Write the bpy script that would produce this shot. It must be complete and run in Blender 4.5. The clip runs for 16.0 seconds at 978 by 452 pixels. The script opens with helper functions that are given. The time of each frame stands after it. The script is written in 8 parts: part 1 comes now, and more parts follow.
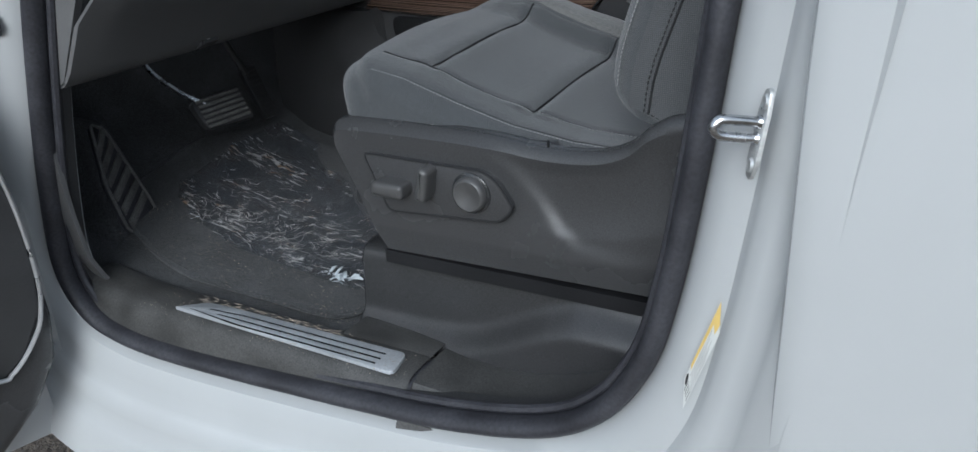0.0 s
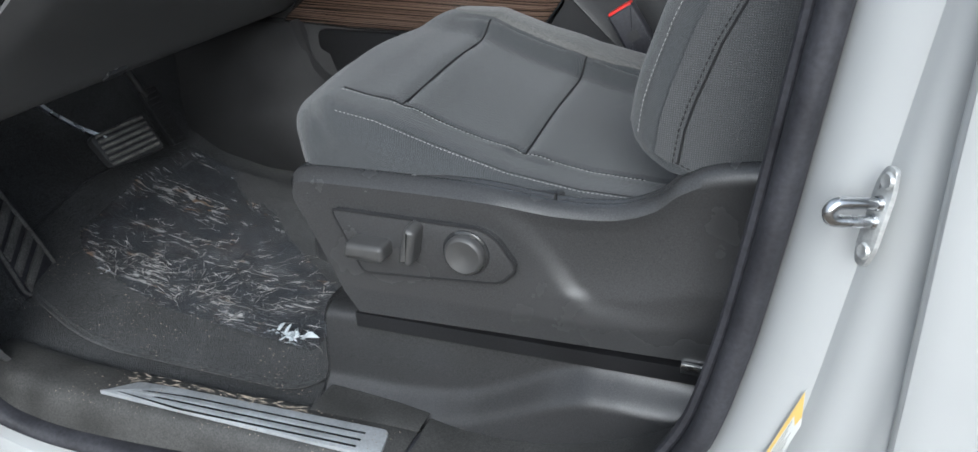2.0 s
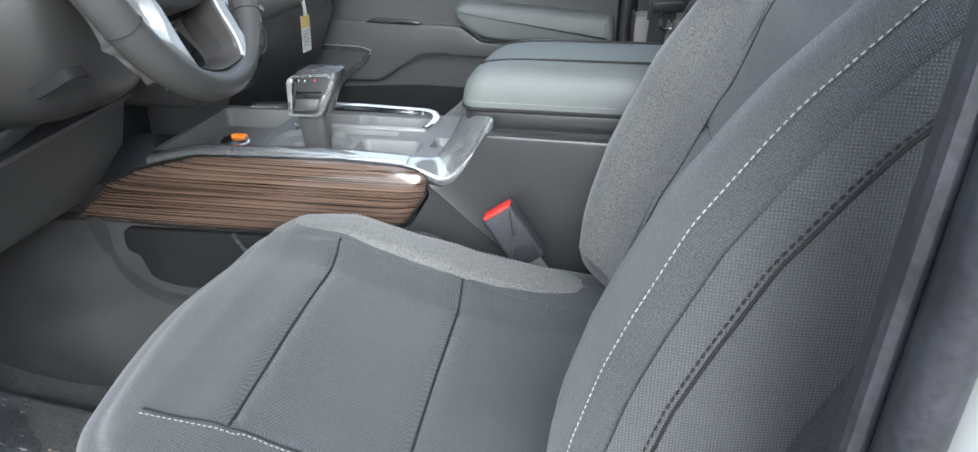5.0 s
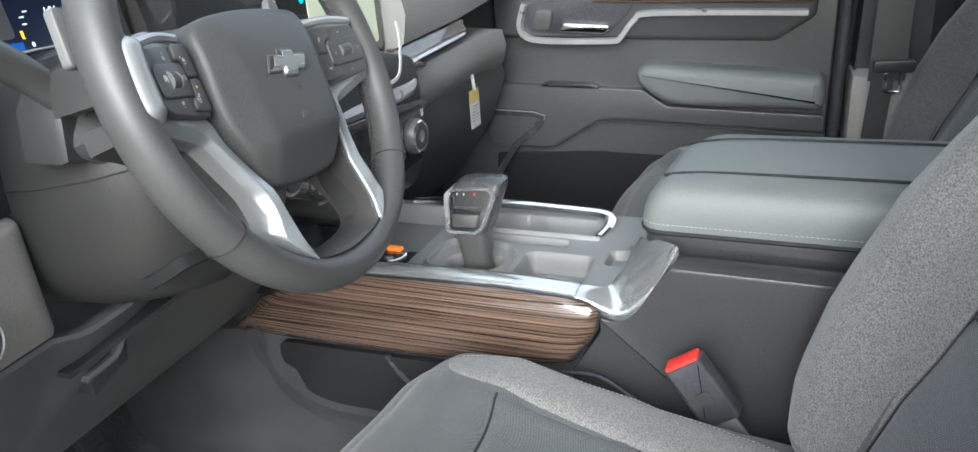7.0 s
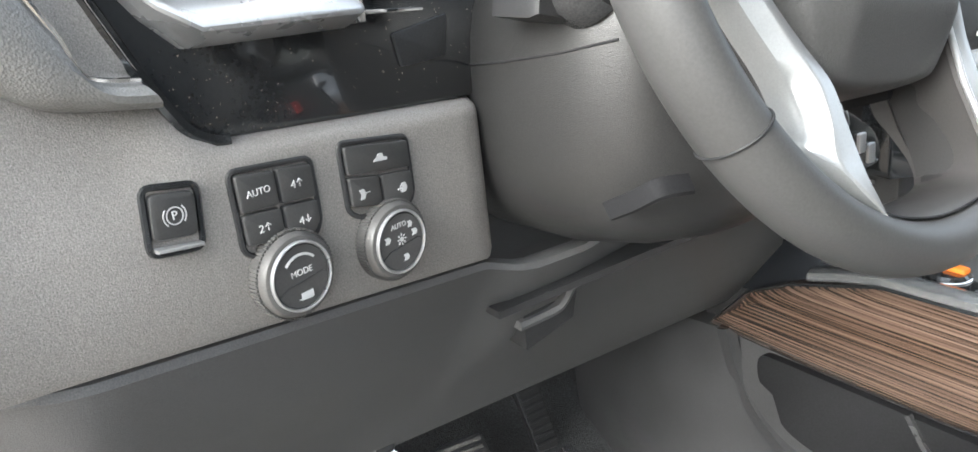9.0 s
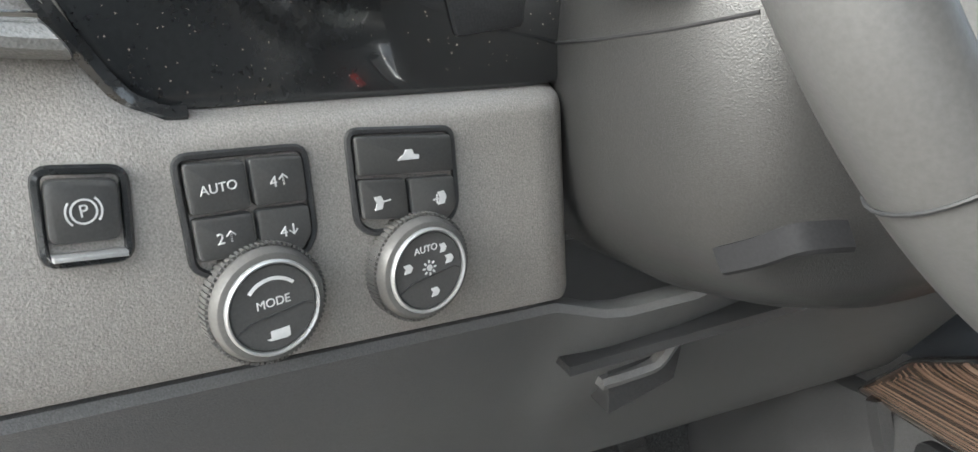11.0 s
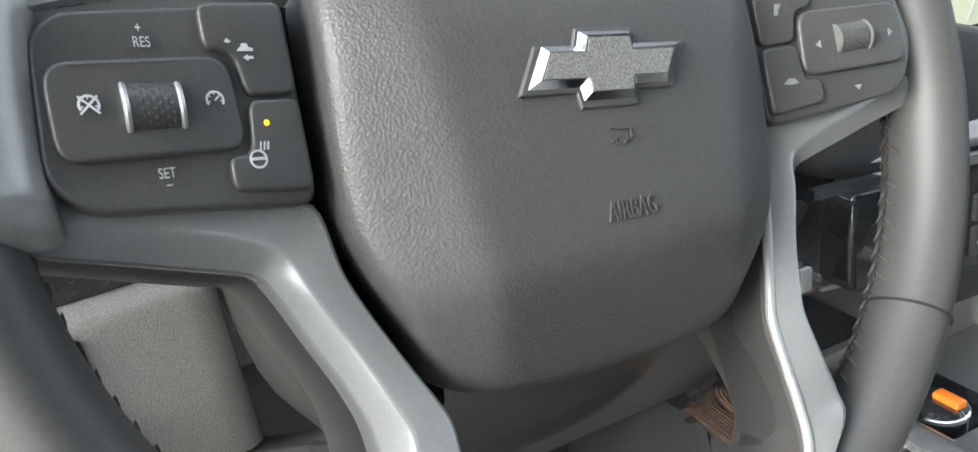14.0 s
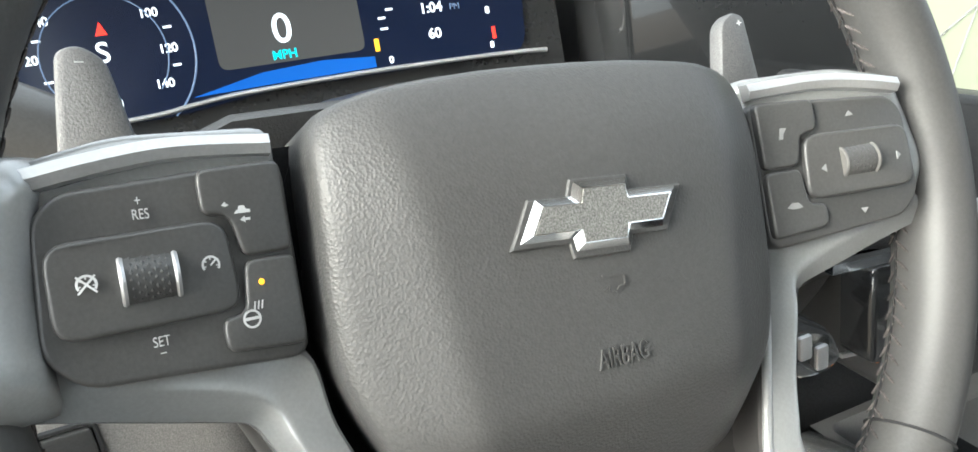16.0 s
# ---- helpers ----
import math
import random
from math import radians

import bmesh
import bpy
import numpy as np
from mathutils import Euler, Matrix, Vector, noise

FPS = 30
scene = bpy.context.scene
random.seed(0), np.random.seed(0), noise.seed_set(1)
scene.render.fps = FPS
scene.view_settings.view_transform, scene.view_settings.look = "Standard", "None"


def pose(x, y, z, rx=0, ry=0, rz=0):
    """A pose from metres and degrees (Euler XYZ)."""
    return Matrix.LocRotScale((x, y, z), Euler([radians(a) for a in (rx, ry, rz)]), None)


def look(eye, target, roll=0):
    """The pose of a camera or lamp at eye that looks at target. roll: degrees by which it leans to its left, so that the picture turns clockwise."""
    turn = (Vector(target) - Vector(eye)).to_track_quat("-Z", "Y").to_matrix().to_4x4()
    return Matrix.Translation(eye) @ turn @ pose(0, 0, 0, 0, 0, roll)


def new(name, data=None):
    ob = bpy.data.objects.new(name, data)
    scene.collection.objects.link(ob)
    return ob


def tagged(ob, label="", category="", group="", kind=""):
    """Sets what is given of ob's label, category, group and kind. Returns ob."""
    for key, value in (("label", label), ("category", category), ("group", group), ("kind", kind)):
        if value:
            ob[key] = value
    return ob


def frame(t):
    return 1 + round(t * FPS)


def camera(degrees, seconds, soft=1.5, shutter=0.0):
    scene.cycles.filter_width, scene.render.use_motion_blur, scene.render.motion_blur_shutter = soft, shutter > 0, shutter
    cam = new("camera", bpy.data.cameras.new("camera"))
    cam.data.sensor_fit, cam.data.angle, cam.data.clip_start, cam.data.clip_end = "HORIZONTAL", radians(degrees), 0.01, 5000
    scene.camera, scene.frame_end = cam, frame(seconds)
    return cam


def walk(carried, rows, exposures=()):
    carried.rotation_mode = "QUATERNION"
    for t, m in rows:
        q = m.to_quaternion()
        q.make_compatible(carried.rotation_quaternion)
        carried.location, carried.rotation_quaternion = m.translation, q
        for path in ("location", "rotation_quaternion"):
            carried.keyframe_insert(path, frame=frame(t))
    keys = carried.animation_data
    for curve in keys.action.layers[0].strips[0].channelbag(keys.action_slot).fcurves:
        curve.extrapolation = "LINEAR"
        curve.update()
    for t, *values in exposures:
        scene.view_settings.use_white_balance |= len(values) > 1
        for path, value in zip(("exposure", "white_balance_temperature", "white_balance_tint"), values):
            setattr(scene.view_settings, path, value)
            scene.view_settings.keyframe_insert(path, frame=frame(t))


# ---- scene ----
cam = camera(62.1, 16.0)
PATH = [
    (0, (0.635, -0.834, 1.317), (-0.264, 0.721, 0.439), -1.7),
    (0.5, (0.544, -0.834, 1.331), (-0.322, 0.734, 0.44), -1.0),
    (1, (0.522, -0.815, 1.339), (-0.273, 0.78, 0.43), -0.7),
    (1.5, (0.474, -0.779, 1.335), (-0.226, 0.852, 0.413), -0.4),
    (2, (0.426, -0.746, 1.35), (-0.195, 0.913, 0.422), -0.5),
    (2.5, (0.392, -0.704, 1.37), (-0.168, 0.986, 0.458), -0.4),
    (3, (0.387, -0.607, 1.398), (-0.126, 1.101, 0.494), -0.1),
    (3.5, (0.367, -0.543, 1.418), (-0.078, 1.194, 0.532), -0.1),
    (4, (0.314, -0.49, 1.423), (-0.031, 1.289, 0.577), -0.3),
    (4.2, (0.298, -0.482, 1.432), (-0.002, 1.312, 0.603), 0.0),
    (6.3, (0.3530, -0.2292, 1.5946), (-0.048, 1.536, 0.744), -2.1),
    (6.5, (0.3338, -0.2137, 1.5968), (-0.141, 1.538, 0.756), -2.9),
    (7, (0.2796, -0.1846, 1.5882), (-0.458, 1.489, 0.779), -5.3),
    (7.5, (0.2286, -0.1298, 1.5424), (-0.808, 1.401, 0.779), -6.9),
    (8, (0.1881, -0.0849, 1.5002), (-1.097, 1.264, 0.774), -7.7),
    (8.5, (0.1616, -0.0503, 1.4775), (-1.312, 1.113, 0.787), -7.3),
    (9, (0.1197, -0.0266, 1.4479), (-1.508, 0.929, 0.787), -6.4),
    (9.2, (0.0885, -0.0131, 1.4367), (-1.589, 0.861, 0.786), -6.1),
    (11.3, (0.0220, 0.0882, 1.4151), (-1.760, 0.737, 0.780), -3.8),
    (11.5, (0.0239, 0.1014, 1.4184), (-1.732, 0.809, 0.775), -3.8),
    (12, (0.0321, 0.1374, 1.4250), (-1.654, 0.985, 0.762), -3.6),
    (12.5, (0.0333, 0.1747, 1.4405), (-1.609, 1.081, 0.747), -4.6),
    (13, (0.0452, 0.1951, 1.4403), (-1.619, 1.161, 0.895), -5.6),
    (13.5, (0.0780, 0.2315, 1.4941), (-1.652, 0.916, 0.761), -9.0),
    (14, (0.0799, 0.2402, 1.5062), (-1.647, 0.929, 0.769), -9.1),
    (14.5, (0.0776, 0.2485, 1.5179), (-1.654, 0.929, 0.783), -9.1),
    (15, (0.0792, 0.2546, 1.5272), (-1.653, 0.936, 0.796), -9.1),
    (15.5, (0.0842, 0.2578, 1.5351), (-1.662, 0.918, 0.817), -9.0),
    (16, (0.0758, 0.2617, 1.5455), (-1.687, 0.880, 0.830), -8.6),
]
EXPO = [(0.0, -0.10, 5430, 5), (0.5, 0.34, 5460, 5), (1.0, 0.33, 5480, 5), (1.5, 0.2, 5600, 5), (2.0, 0.38, 5600, 5), (2.5, 0.62, 5580, 5), (3.0, 0.90, 5550, 5), (3.5, 1.02, 5550, 5), (4.0, 1.32, 5550, 4), (6.5, 1.5, 5700, 4), (7.5, 1.58, 5800, 4), (8.0, 1.75, 5750, 5), (8.5, 2.0, 5880, 5), (9.0, 2.16, 5950, 5), (12.0, 2.1, 6000, 3), (12.5, 1.88, 6000, 3), (13.5, 1.9, 5950, 4), (14.5, 1.98, 6050, 4), (16.0, 2.25, 6200, 2)]
walk(cam, [(t, look(eye, target, roll)) for t, eye, target, roll in PATH], EXPO)

# ---- world and light ----
world = bpy.data.worlds.new("sky")
scene.world = world
world.use_nodes = True
wn = world.node_tree.nodes
sky = wn.new("ShaderNodeTexSky")
sky.sky_type, sky.sun_disc = "NISHITA", False
sky.sun_elevation, sky.sun_rotation = radians(28), radians(166)
sky.air_density, sky.dust_density = 0.7, 8.0
wn["Background"].inputs["Strength"].default_value = 0.15
veil = wn.new("ShaderNodeMix")  # thin bright cloud over the sky
veil.data_type = "RGBA"
veil.inputs[0].default_value, veil.inputs[7].default_value = 0.6, (5.6, 5.75, 5.9, 1)
world.node_tree.links.new(sky.outputs[0], veil.inputs[6])
world.node_tree.links.new(veil.outputs[2], wn["Background"].inputs["Color"])
sun = new("sun", bpy.data.lights.new("sun", "SUN"))
sun.data.energy, sun.data.angle, sun.data.color = 2.3, radians(40), (1.0, 0.97, 0.93)
sun.matrix_world = look((1.0, -4.0, 3.15), (0, 0.3, 0.8))


# ---- materials ----
def material(name, base, rough=0.5, metal=0.0, grain=(), stain=(), bump=(), coat=0.0, sheen=0.0, spec=0.5, voronoi=False):
    """grain and stain: (cells per metre, share of variation); bump: (cells per metre, strength, distance)."""
    m = bpy.data.materials.new(name)
    m.use_nodes = True
    nt = m.node_tree
    b = nt.nodes["Principled BSDF"]
    b.inputs["Base Color"].default_value = (*base, 1)
    b.inputs["Roughness"].default_value, b.inputs["Metallic"].default_value = rough, metal
    b.inputs["Coat Weight"].default_value, b.inputs["Coat Roughness"].default_value = coat, 0.03
    b.inputs["Sheen Weight"].default_value = sheen
    b.inputs["Specular IOR Level"].default_value = spec
    co = nt.nodes.new("ShaderNodeTexCoord")
    colour = None
    for cells, share in [x for x in (grain, stain) if x]:
        n = nt.nodes.new("ShaderNodeTexNoise")
        n.inputs["Scale"].default_value, n.inputs["Detail"].default_value = cells, 5
        nt.links.new(co.outputs["Object"], n.inputs["Vector"])
        r = nt.nodes.new("ShaderNodeMapRange")
        r.inputs["From Min"].default_value, r.inputs["From Max"].default_value = 0.3, 0.7
        r.inputs["To Min"].default_value, r.inputs["To Max"].default_value = 1 - share, 1 + share
        nt.links.new(n.outputs["Fac"], r.inputs["Value"])
        mul = nt.nodes.new("ShaderNodeMix")
        mul.data_type, mul.blend_type = "RGBA", "MULTIPLY"
        mul.inputs[0].default_value = 1
        mul.inputs[6].default_value = (*base, 1)
        if colour:
            nt.links.new(colour, mul.inputs[6])
        nt.links.new(r.outputs[0], mul.inputs[7])
        colour = mul.outputs[2]
        rr = nt.nodes.new("ShaderNodeMath")
        rr.operation = "MULTIPLY"
        rr.inputs[1].default_value = rough
        if (cells, share) == stain:
            nt.links.new(r.outputs[0], rr.inputs[0])
            nt.links.new(rr.outputs[0], b.inputs["Roughness"])
    if colour:
        nt.links.new(colour, b.inputs["Base Color"])
    if bump:
        n = nt.nodes.new("ShaderNodeTexVoronoi" if voronoi else "ShaderNodeTexNoise")
        n.inputs["Scale"].default_value = bump[0]
        nt.links.new(co.outputs["Object"], n.inputs["Vector"])
        bp = nt.nodes.new("ShaderNodeBump")
        bp.inputs["Strength"].default_value, bp.inputs["Distance"].default_value = bump[1], bump[2]
        nt.links.new(n.outputs["Distance" if voronoi else "Fac"], bp.inputs["Height"])
        nt.links.new(bp.outputs[0], b.inputs["Normal"])
    return m


def woven(name, base, pitch, depth, axis="XZ", rough=0.85, twill=0.0, heather=0.25):
    """A woven cloth: two crossing waves as relief and tone, with a fleck of lighter yarn."""
    m = material(name, base, rough, grain=(900, heather), stain=(9, 0.1), sheen=0.25, spec=0.25)
    nt = m.node_tree
    co = nt.nodes.new("ShaderNodeTexCoord")
    waves = []
    for a, turn in ((axis[0], twill), (axis[1], -twill)):
        mp = nt.nodes.new("ShaderNodeMapping")
        mp.inputs["Rotation"].default_value = (turn, turn, turn)
        nt.links.new(co.outputs["Object"], mp.inputs["Vector"])
        w = nt.nodes.new("ShaderNodeTexWave")
        w.bands_direction = a
        w.inputs["Scale"].default_value = 0.314 / pitch
        w.inputs["Distortion"].default_value = 0.6
        w.inputs["Detail Scale"].default_value = 3
        nt.links.new(mp.outputs[0], w.inputs["Vector"])
        waves.append(w.outputs["Fac"])
    mx = nt.nodes.new("ShaderNodeMath")
    mx.operation = "MULTIPLY"
    nt.links.new(waves[0], mx.inputs[0]), nt.links.new(waves[1], mx.inputs[1])
    tone, mul = nt.nodes.new("ShaderNodeMapRange"), nt.nodes.new("ShaderNodeMix")  # yarns lie lighter than the gaps
    tone.inputs["To Min"].default_value, tone.inputs["To Max"].default_value = 0.84, 1.32
    mul.data_type, mul.blend_type = "RGBA", "MULTIPLY"
    mul.inputs[0].default_value = 1
    shade = nt.nodes["Principled BSDF"].inputs["Base Color"]
    nt.links.new(mx.outputs[0], tone.inputs["Value"]), nt.links.new(tone.outputs[0], mul.inputs[7])
    nt.links.new(shade.links[0].from_socket, mul.inputs[6])
    nt.links.new(mul.outputs[2], shade)
    bp = nt.nodes.new("ShaderNodeBump")
    bp.inputs["Strength"].default_value, bp.inputs["Distance"].default_value = 0.7, depth
    nt.links.new(mx.outputs[0], bp.inputs["Height"])
    nt.links.new(bp.outputs[0], nt.nodes["Principled BSDF"].inputs["Normal"])
    return m


def glowing(name, base, strength):
    m = material(name, base, 0.2)
    b = m.node_tree.nodes["Principled BSDF"]
    b.inputs["Emission Color"].default_value, b.inputs["Emission Strength"].default_value = (*base, 1), strength
    return m


PLASTIC = material("grained_plastic", (0.048, 0.048, 0.049), 0.27, grain=(620, 0.22), stain=(7, 0.06), bump=(900, 0.38, 0.0006))
PLASTIC_DARK = material("dark_plastic", (0.036, 0.036, 0.037), 0.40, grain=(1000, 0.3), stain=(9, 0.2), bump=(1600, 0.5, 0.0004))
# Near-black that carries the shade of recesses, gaps and the wheel's back
NEAR_BLACK = material("near_black_shade", (0.014, 0.014, 0.015), 0.7, grain=(700, 0.2), stain=(8, 0.2), spec=0.15)
SOLE = material("dusty_rubber_rib", (0.125, 0.122, 0.116), 0.7, grain=(400, 0.4), stain=(30, 0.4))
RISER = material("riser_plastic", (0.036, 0.036, 0.037), 0.25, grain=(620, 0.22), stain=(7, 0.06), bump=(900, 0.35, 0.0005))
DOOR = material("door_trim_plastic", (0.064, 0.065, 0.066), 0.34, grain=(620, 0.2), stain=(7, 0.05), bump=(900, 0.35, 0.0005))
COLUMN = material("column_plastic", (0.031, 0.0305, 0.030), 0.36, grain=(1000, 0.25), stain=(7, 0.1), bump=(1300, 0.5, 0.0005))
DUSTY = material("dusty_sill_plastic", (0.056, 0.055, 0.053), 0.42, grain=(400, 0.4), stain=(14, 0.28), bump=(1300, 0.35, 0.0004))
KNEE = material("knee_panel_plastic", (0.118, 0.117, 0.117), 0.45, grain=(1200, 0.25), stain=(6, 0.1), bump=(1300, 0.5, 0.0005))
DASH = material("dash_plastic", (0.298, 0.279, 0.260), 0.5, grain=(1200, 0.30), stain=(6, 0.08), bump=(1000, 0.6, 0.0006))
SOFT = material("soft_dash_skin", (0.225, 0.219, 0.210), 0.48, grain=(700, 0.15), stain=(8, 0.1), bump=(850, 0.5, 0.0005), voronoi=True)
LEATHER = material("wheel_leather", (0.060, 0.059, 0.058), 0.47, grain=(700, 0.10), stain=(12, 0.10), bump=(1000, 0.09, 0.0003), voronoi=True)
PAD_SKIN = material("pebbled_pad_skin", (0.062, 0.061, 0.060), 0.46, grain=(600, 0.1), stain=(15, 0.1), bump=(1000, 0.32, 0.0005), voronoi=True)
BUTTON = material("button_plastic", (0.068, 0.067, 0.066), 0.36, grain=(900, 0.1), stain=(30, 0.1), bump=(2200, 0.2, 0.0002))
RUBBER = material("door_seal_rubber", (0.035, 0.035, 0.041), 0.5, grain=(200, 0.3), stain=(16, 0.3), bump=(500, 0.25, 0.0005))
PAINT = material("white_body_paint", (0.455, 0.465, 0.465), 0.24, grain=(3, 0.015), stain=(5, 0.03), coat=0.8)
MUD = material("dusty_rocker_paint", (0.62, 0.58, 0.52), 0.6, grain=(90, 0.15), stain=(12, 0.2))
CHROME = material("chrome", (0.88, 0.88, 0.88), 0.09, 1.0, stain=(30, 0.2))
EMBLEM = material("polished_emblem_frame", (0.86, 0.87, 0.88), 0.07, 1.0, stain=(60, 0.1))
SATIN = material("satin_silver", (0.50, 0.50, 0.50), 0.30, 0.6, grain=(900, 0.05), stain=(20, 0.12))
SPOKE = material("satin_grey_spoke", (0.31, 0.315, 0.315), 0.23, 0.30, grain=(900, 0.05), stain=(20, 0.1))
FLANK = material("grey_spoke_flank", (0.040, 0.039, 0.039), 0.42, 0.1, grain=(900, 0.1), stain=(20, 0.1))
TRIM = material("satin_dark_trim", (0.062, 0.059, 0.058), 0.42, 0.0, grain=(900, 0.08), stain=(20, 0.1))
CORNER = material("soft_silver_corner", (0.58, 0.59, 0.60), 0.20, 0.82, grain=(900, 0.05), stain=(20, 0.1))
STEEL = material("zinc_plated_steel", (0.62, 0.63, 0.64), 0.27, 1.0, grain=(150, 0.12), stain=(40, 0.35))
ZINC = material("dull_zinc_plate", (0.62, 0.63, 0.62), 0.34, 0.55, grain=(200, 0.12), stain=(50, 0.25))
GLOSS = material("piano_black", (0.024, 0.025, 0.026), 0.15, grain=(350, 0.08), stain=(12, 0.15), coat=0.8)
KNURL = material("grey_knob_plastic", (0.105, 0.101, 0.096), 0.42, grain=(800, 0.1), stain=(30, 0.1))
CARPET = material("loop_carpet", (0.050, 0.051, 0.052), 0.95, grain=(420, 0.7), stain=(10, 0.35), bump=(520, 1.0, 0.003), sheen=0.15, spec=0.1)
GREY_TRAY = material("grey_tray_plastic", (0.16, 0.16, 0.16), 0.5, grain=(700, 0.1), stain=(10, 0.1), bump=(1400, 0.3, 0.0003))
RED = material("red_button", (0.75, 0.03, 0.02), 0.4, stain=(60, 0.1))
ORANGE = material("orange_knob", (0.9, 0.22, 0.02), 0.4, stain=(60, 0.1))
INK = material("white_print", (0.60, 0.60, 0.60), 0.5, stain=(200, 0.1))
INK_DIM = material("faint_grey_print", (0.26, 0.26, 0.26), 0.5, stain=(200, 0.1))
THREAD = material("grey_thread", (0.32, 0.32, 0.32), 0.8, grain=(2000, 0.3), stain=(30, 0.2))
RIM_THREAD = material("dark_grey_thread", (0.05, 0.048, 0.046), 0.8, grain=(2000, 0.3), stain=(30, 0.2))
DARK_THREAD = material("black_thread", (0.012, 0.012, 0.013), 0.8, grain=(2000, 0.3), stain=(30, 0.2))
PAPER = material("label_paper", (0.56, 0.57, 0.55), 0.6, grain=(60, 0.05), stain=(20, 0.05))
YELLOW = material("yellow_print", (0.60, 0.43, 0.13), 0.5, grain=(60, 0.05), stain=(20, 0.05))
BLACK_INK = material("black_print", (0.02, 0.02, 0.02), 0.5, stain=(90, 0.1))
LEAFY = material("torn_plastic", (0.48, 0.52, 0.54), 0.25, stain=(60, 0.3))
CLOTH = woven("seat_cloth", (0.060, 0.0635, 0.0665), 0.0018, 0.0006, "XY", twill=0.5, heather=0.42)
NET = woven("seat_side_net", (0.072, 0.074, 0.076), 0.0024, 0.0008, "XZ", rough=0.75)
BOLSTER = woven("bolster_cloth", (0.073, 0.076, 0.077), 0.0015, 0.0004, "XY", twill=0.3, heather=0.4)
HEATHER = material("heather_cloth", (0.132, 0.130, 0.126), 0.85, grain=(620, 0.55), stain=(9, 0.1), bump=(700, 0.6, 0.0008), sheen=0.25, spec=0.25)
VINYL = material("console_vinyl", (0.135, 0.144, 0.140), 0.5, grain=(600, 0.08), stain=(9, 0.1), bump=(700, 0.3, 0.0005), voronoi=True)
SCREEN_BLUE = glowing("gauge_screen", (0.003, 0.006, 0.018), 0.25)
SCREEN_DIM = glowing("screen_dim", (0.10, 0.14, 0.22), 0.3)
SCREEN_CYAN = glowing("screen_cyan", (0.02, 0.45, 0.5), 0.3)
SCREEN_WHITE = glowing("screen_white", (0.75, 0.8, 0.85), 0.35)
SCREEN_RED = glowing("screen_red", (0.9, 0.03, 0.02), 0.5)
SCREEN_AMBER = glowing("amber_lamp", (1.0, 0.42, 0.02), 0.55)
SCREEN_MAP = glowing("map_screen", (0.40, 0.42, 0.30), 0.22)
GREEN = glowing("green_lamp", (0.05, 0.9, 0.10), 0.25)

# Wood veneer under lacquer: dark and light bands along the car
WOOD = material("lacquered_wood", (0.2, 0.1, 0.05), 0.16, coat=1.0)
nt = WOOD.node_tree
co = nt.nodes.new("ShaderNodeTexCoord")
mp = nt.nodes.new("ShaderNodeMapping")
mp.inputs["Scale"].default_value = (0.9, 10, 210)
mp.inputs["Rotation"].default_value = (0, radians(-3), 0)
nz = nt.nodes.new("ShaderNodeTexNoise")
nz.inputs["Scale"].default_value, nz.inputs["Detail"].default_value, nz.inputs["Roughness"].default_value = 2.6, 8, 0.62
rp = nt.nodes.new("ShaderNodeValToRGB")
rp.color_ramp.elements[0].position, rp.color_ramp.elements[0].color = 0.42, (0.026, 0.016, 0.011, 1)
rp.color_ramp.elements[1].position, rp.color_ramp.elements[1].color = 0.66, (0.175, 0.124, 0.096, 1)
e = rp.color_ramp.elements.new(0.5)
e.color = (0.10, 0.065, 0.048, 1)
nt.links.new(co.outputs["Object"], mp.inputs["Vector"]), nt.links.new(mp.outputs[0], nz.inputs["Vector"])
nt.links.new(nz.outputs["Fac"], rp.inputs["Fac"]), nt.links.new(rp.outputs[0], nt.nodes["Principled BSDF"].inputs["Base Color"])

# Clear film on the floor: mostly see-through, with scratches in two directions, dusty patches and brown dirt
FILM = bpy.data.materials.new("clear_floor_film")
FILM.use_nodes = True
nt = FILM.node_tree
b = nt.nodes["Principled BSDF"]
b.inputs["Roughness"].default_value = 0.24
co = nt.nodes.new("ShaderNodeTexCoord")


def film_noise(scale, turn, stretch, lo, hi, top, detail=4):
    mp, nz, r2 = nt.nodes.new("ShaderNodeMapping"), nt.nodes.new("ShaderNodeTexNoise"), nt.nodes.new("ShaderNodeMapRange")
    mp.inputs["Rotation"].default_value, mp.inputs["Scale"].default_value = (0, 0, radians(turn)), (1, stretch, 1)
    nz.inputs["Scale"].default_value, nz.inputs["Detail"].default_value, nz.inputs["Distortion"].default_value = scale, detail, 1.8
    r2.inputs["From Min"].default_value, r2.inputs["From Max"].default_value = lo, hi
    r2.inputs["To Min"].default_value, r2.inputs["To Max"].default_value = 0.0, top
    nt.links.new(co.outputs["Object"], mp.inputs["Vector"]), nt.links.new(mp.outputs[0], nz.inputs["Vector"])
    nt.links.new(nz.outputs["Fac"], r2.inputs["Value"])
    return r2.outputs[0]


def film_math(op, a, c):
    n = nt.nodes.new("ShaderNodeMath")
    n.operation = op
    for k, v in ((0, a), (1, c)):
        if isinstance(v, float):
            n.inputs[k].default_value = v
        else:
            nt.links.new(v, n.inputs[k])
    return n.outputs[0]


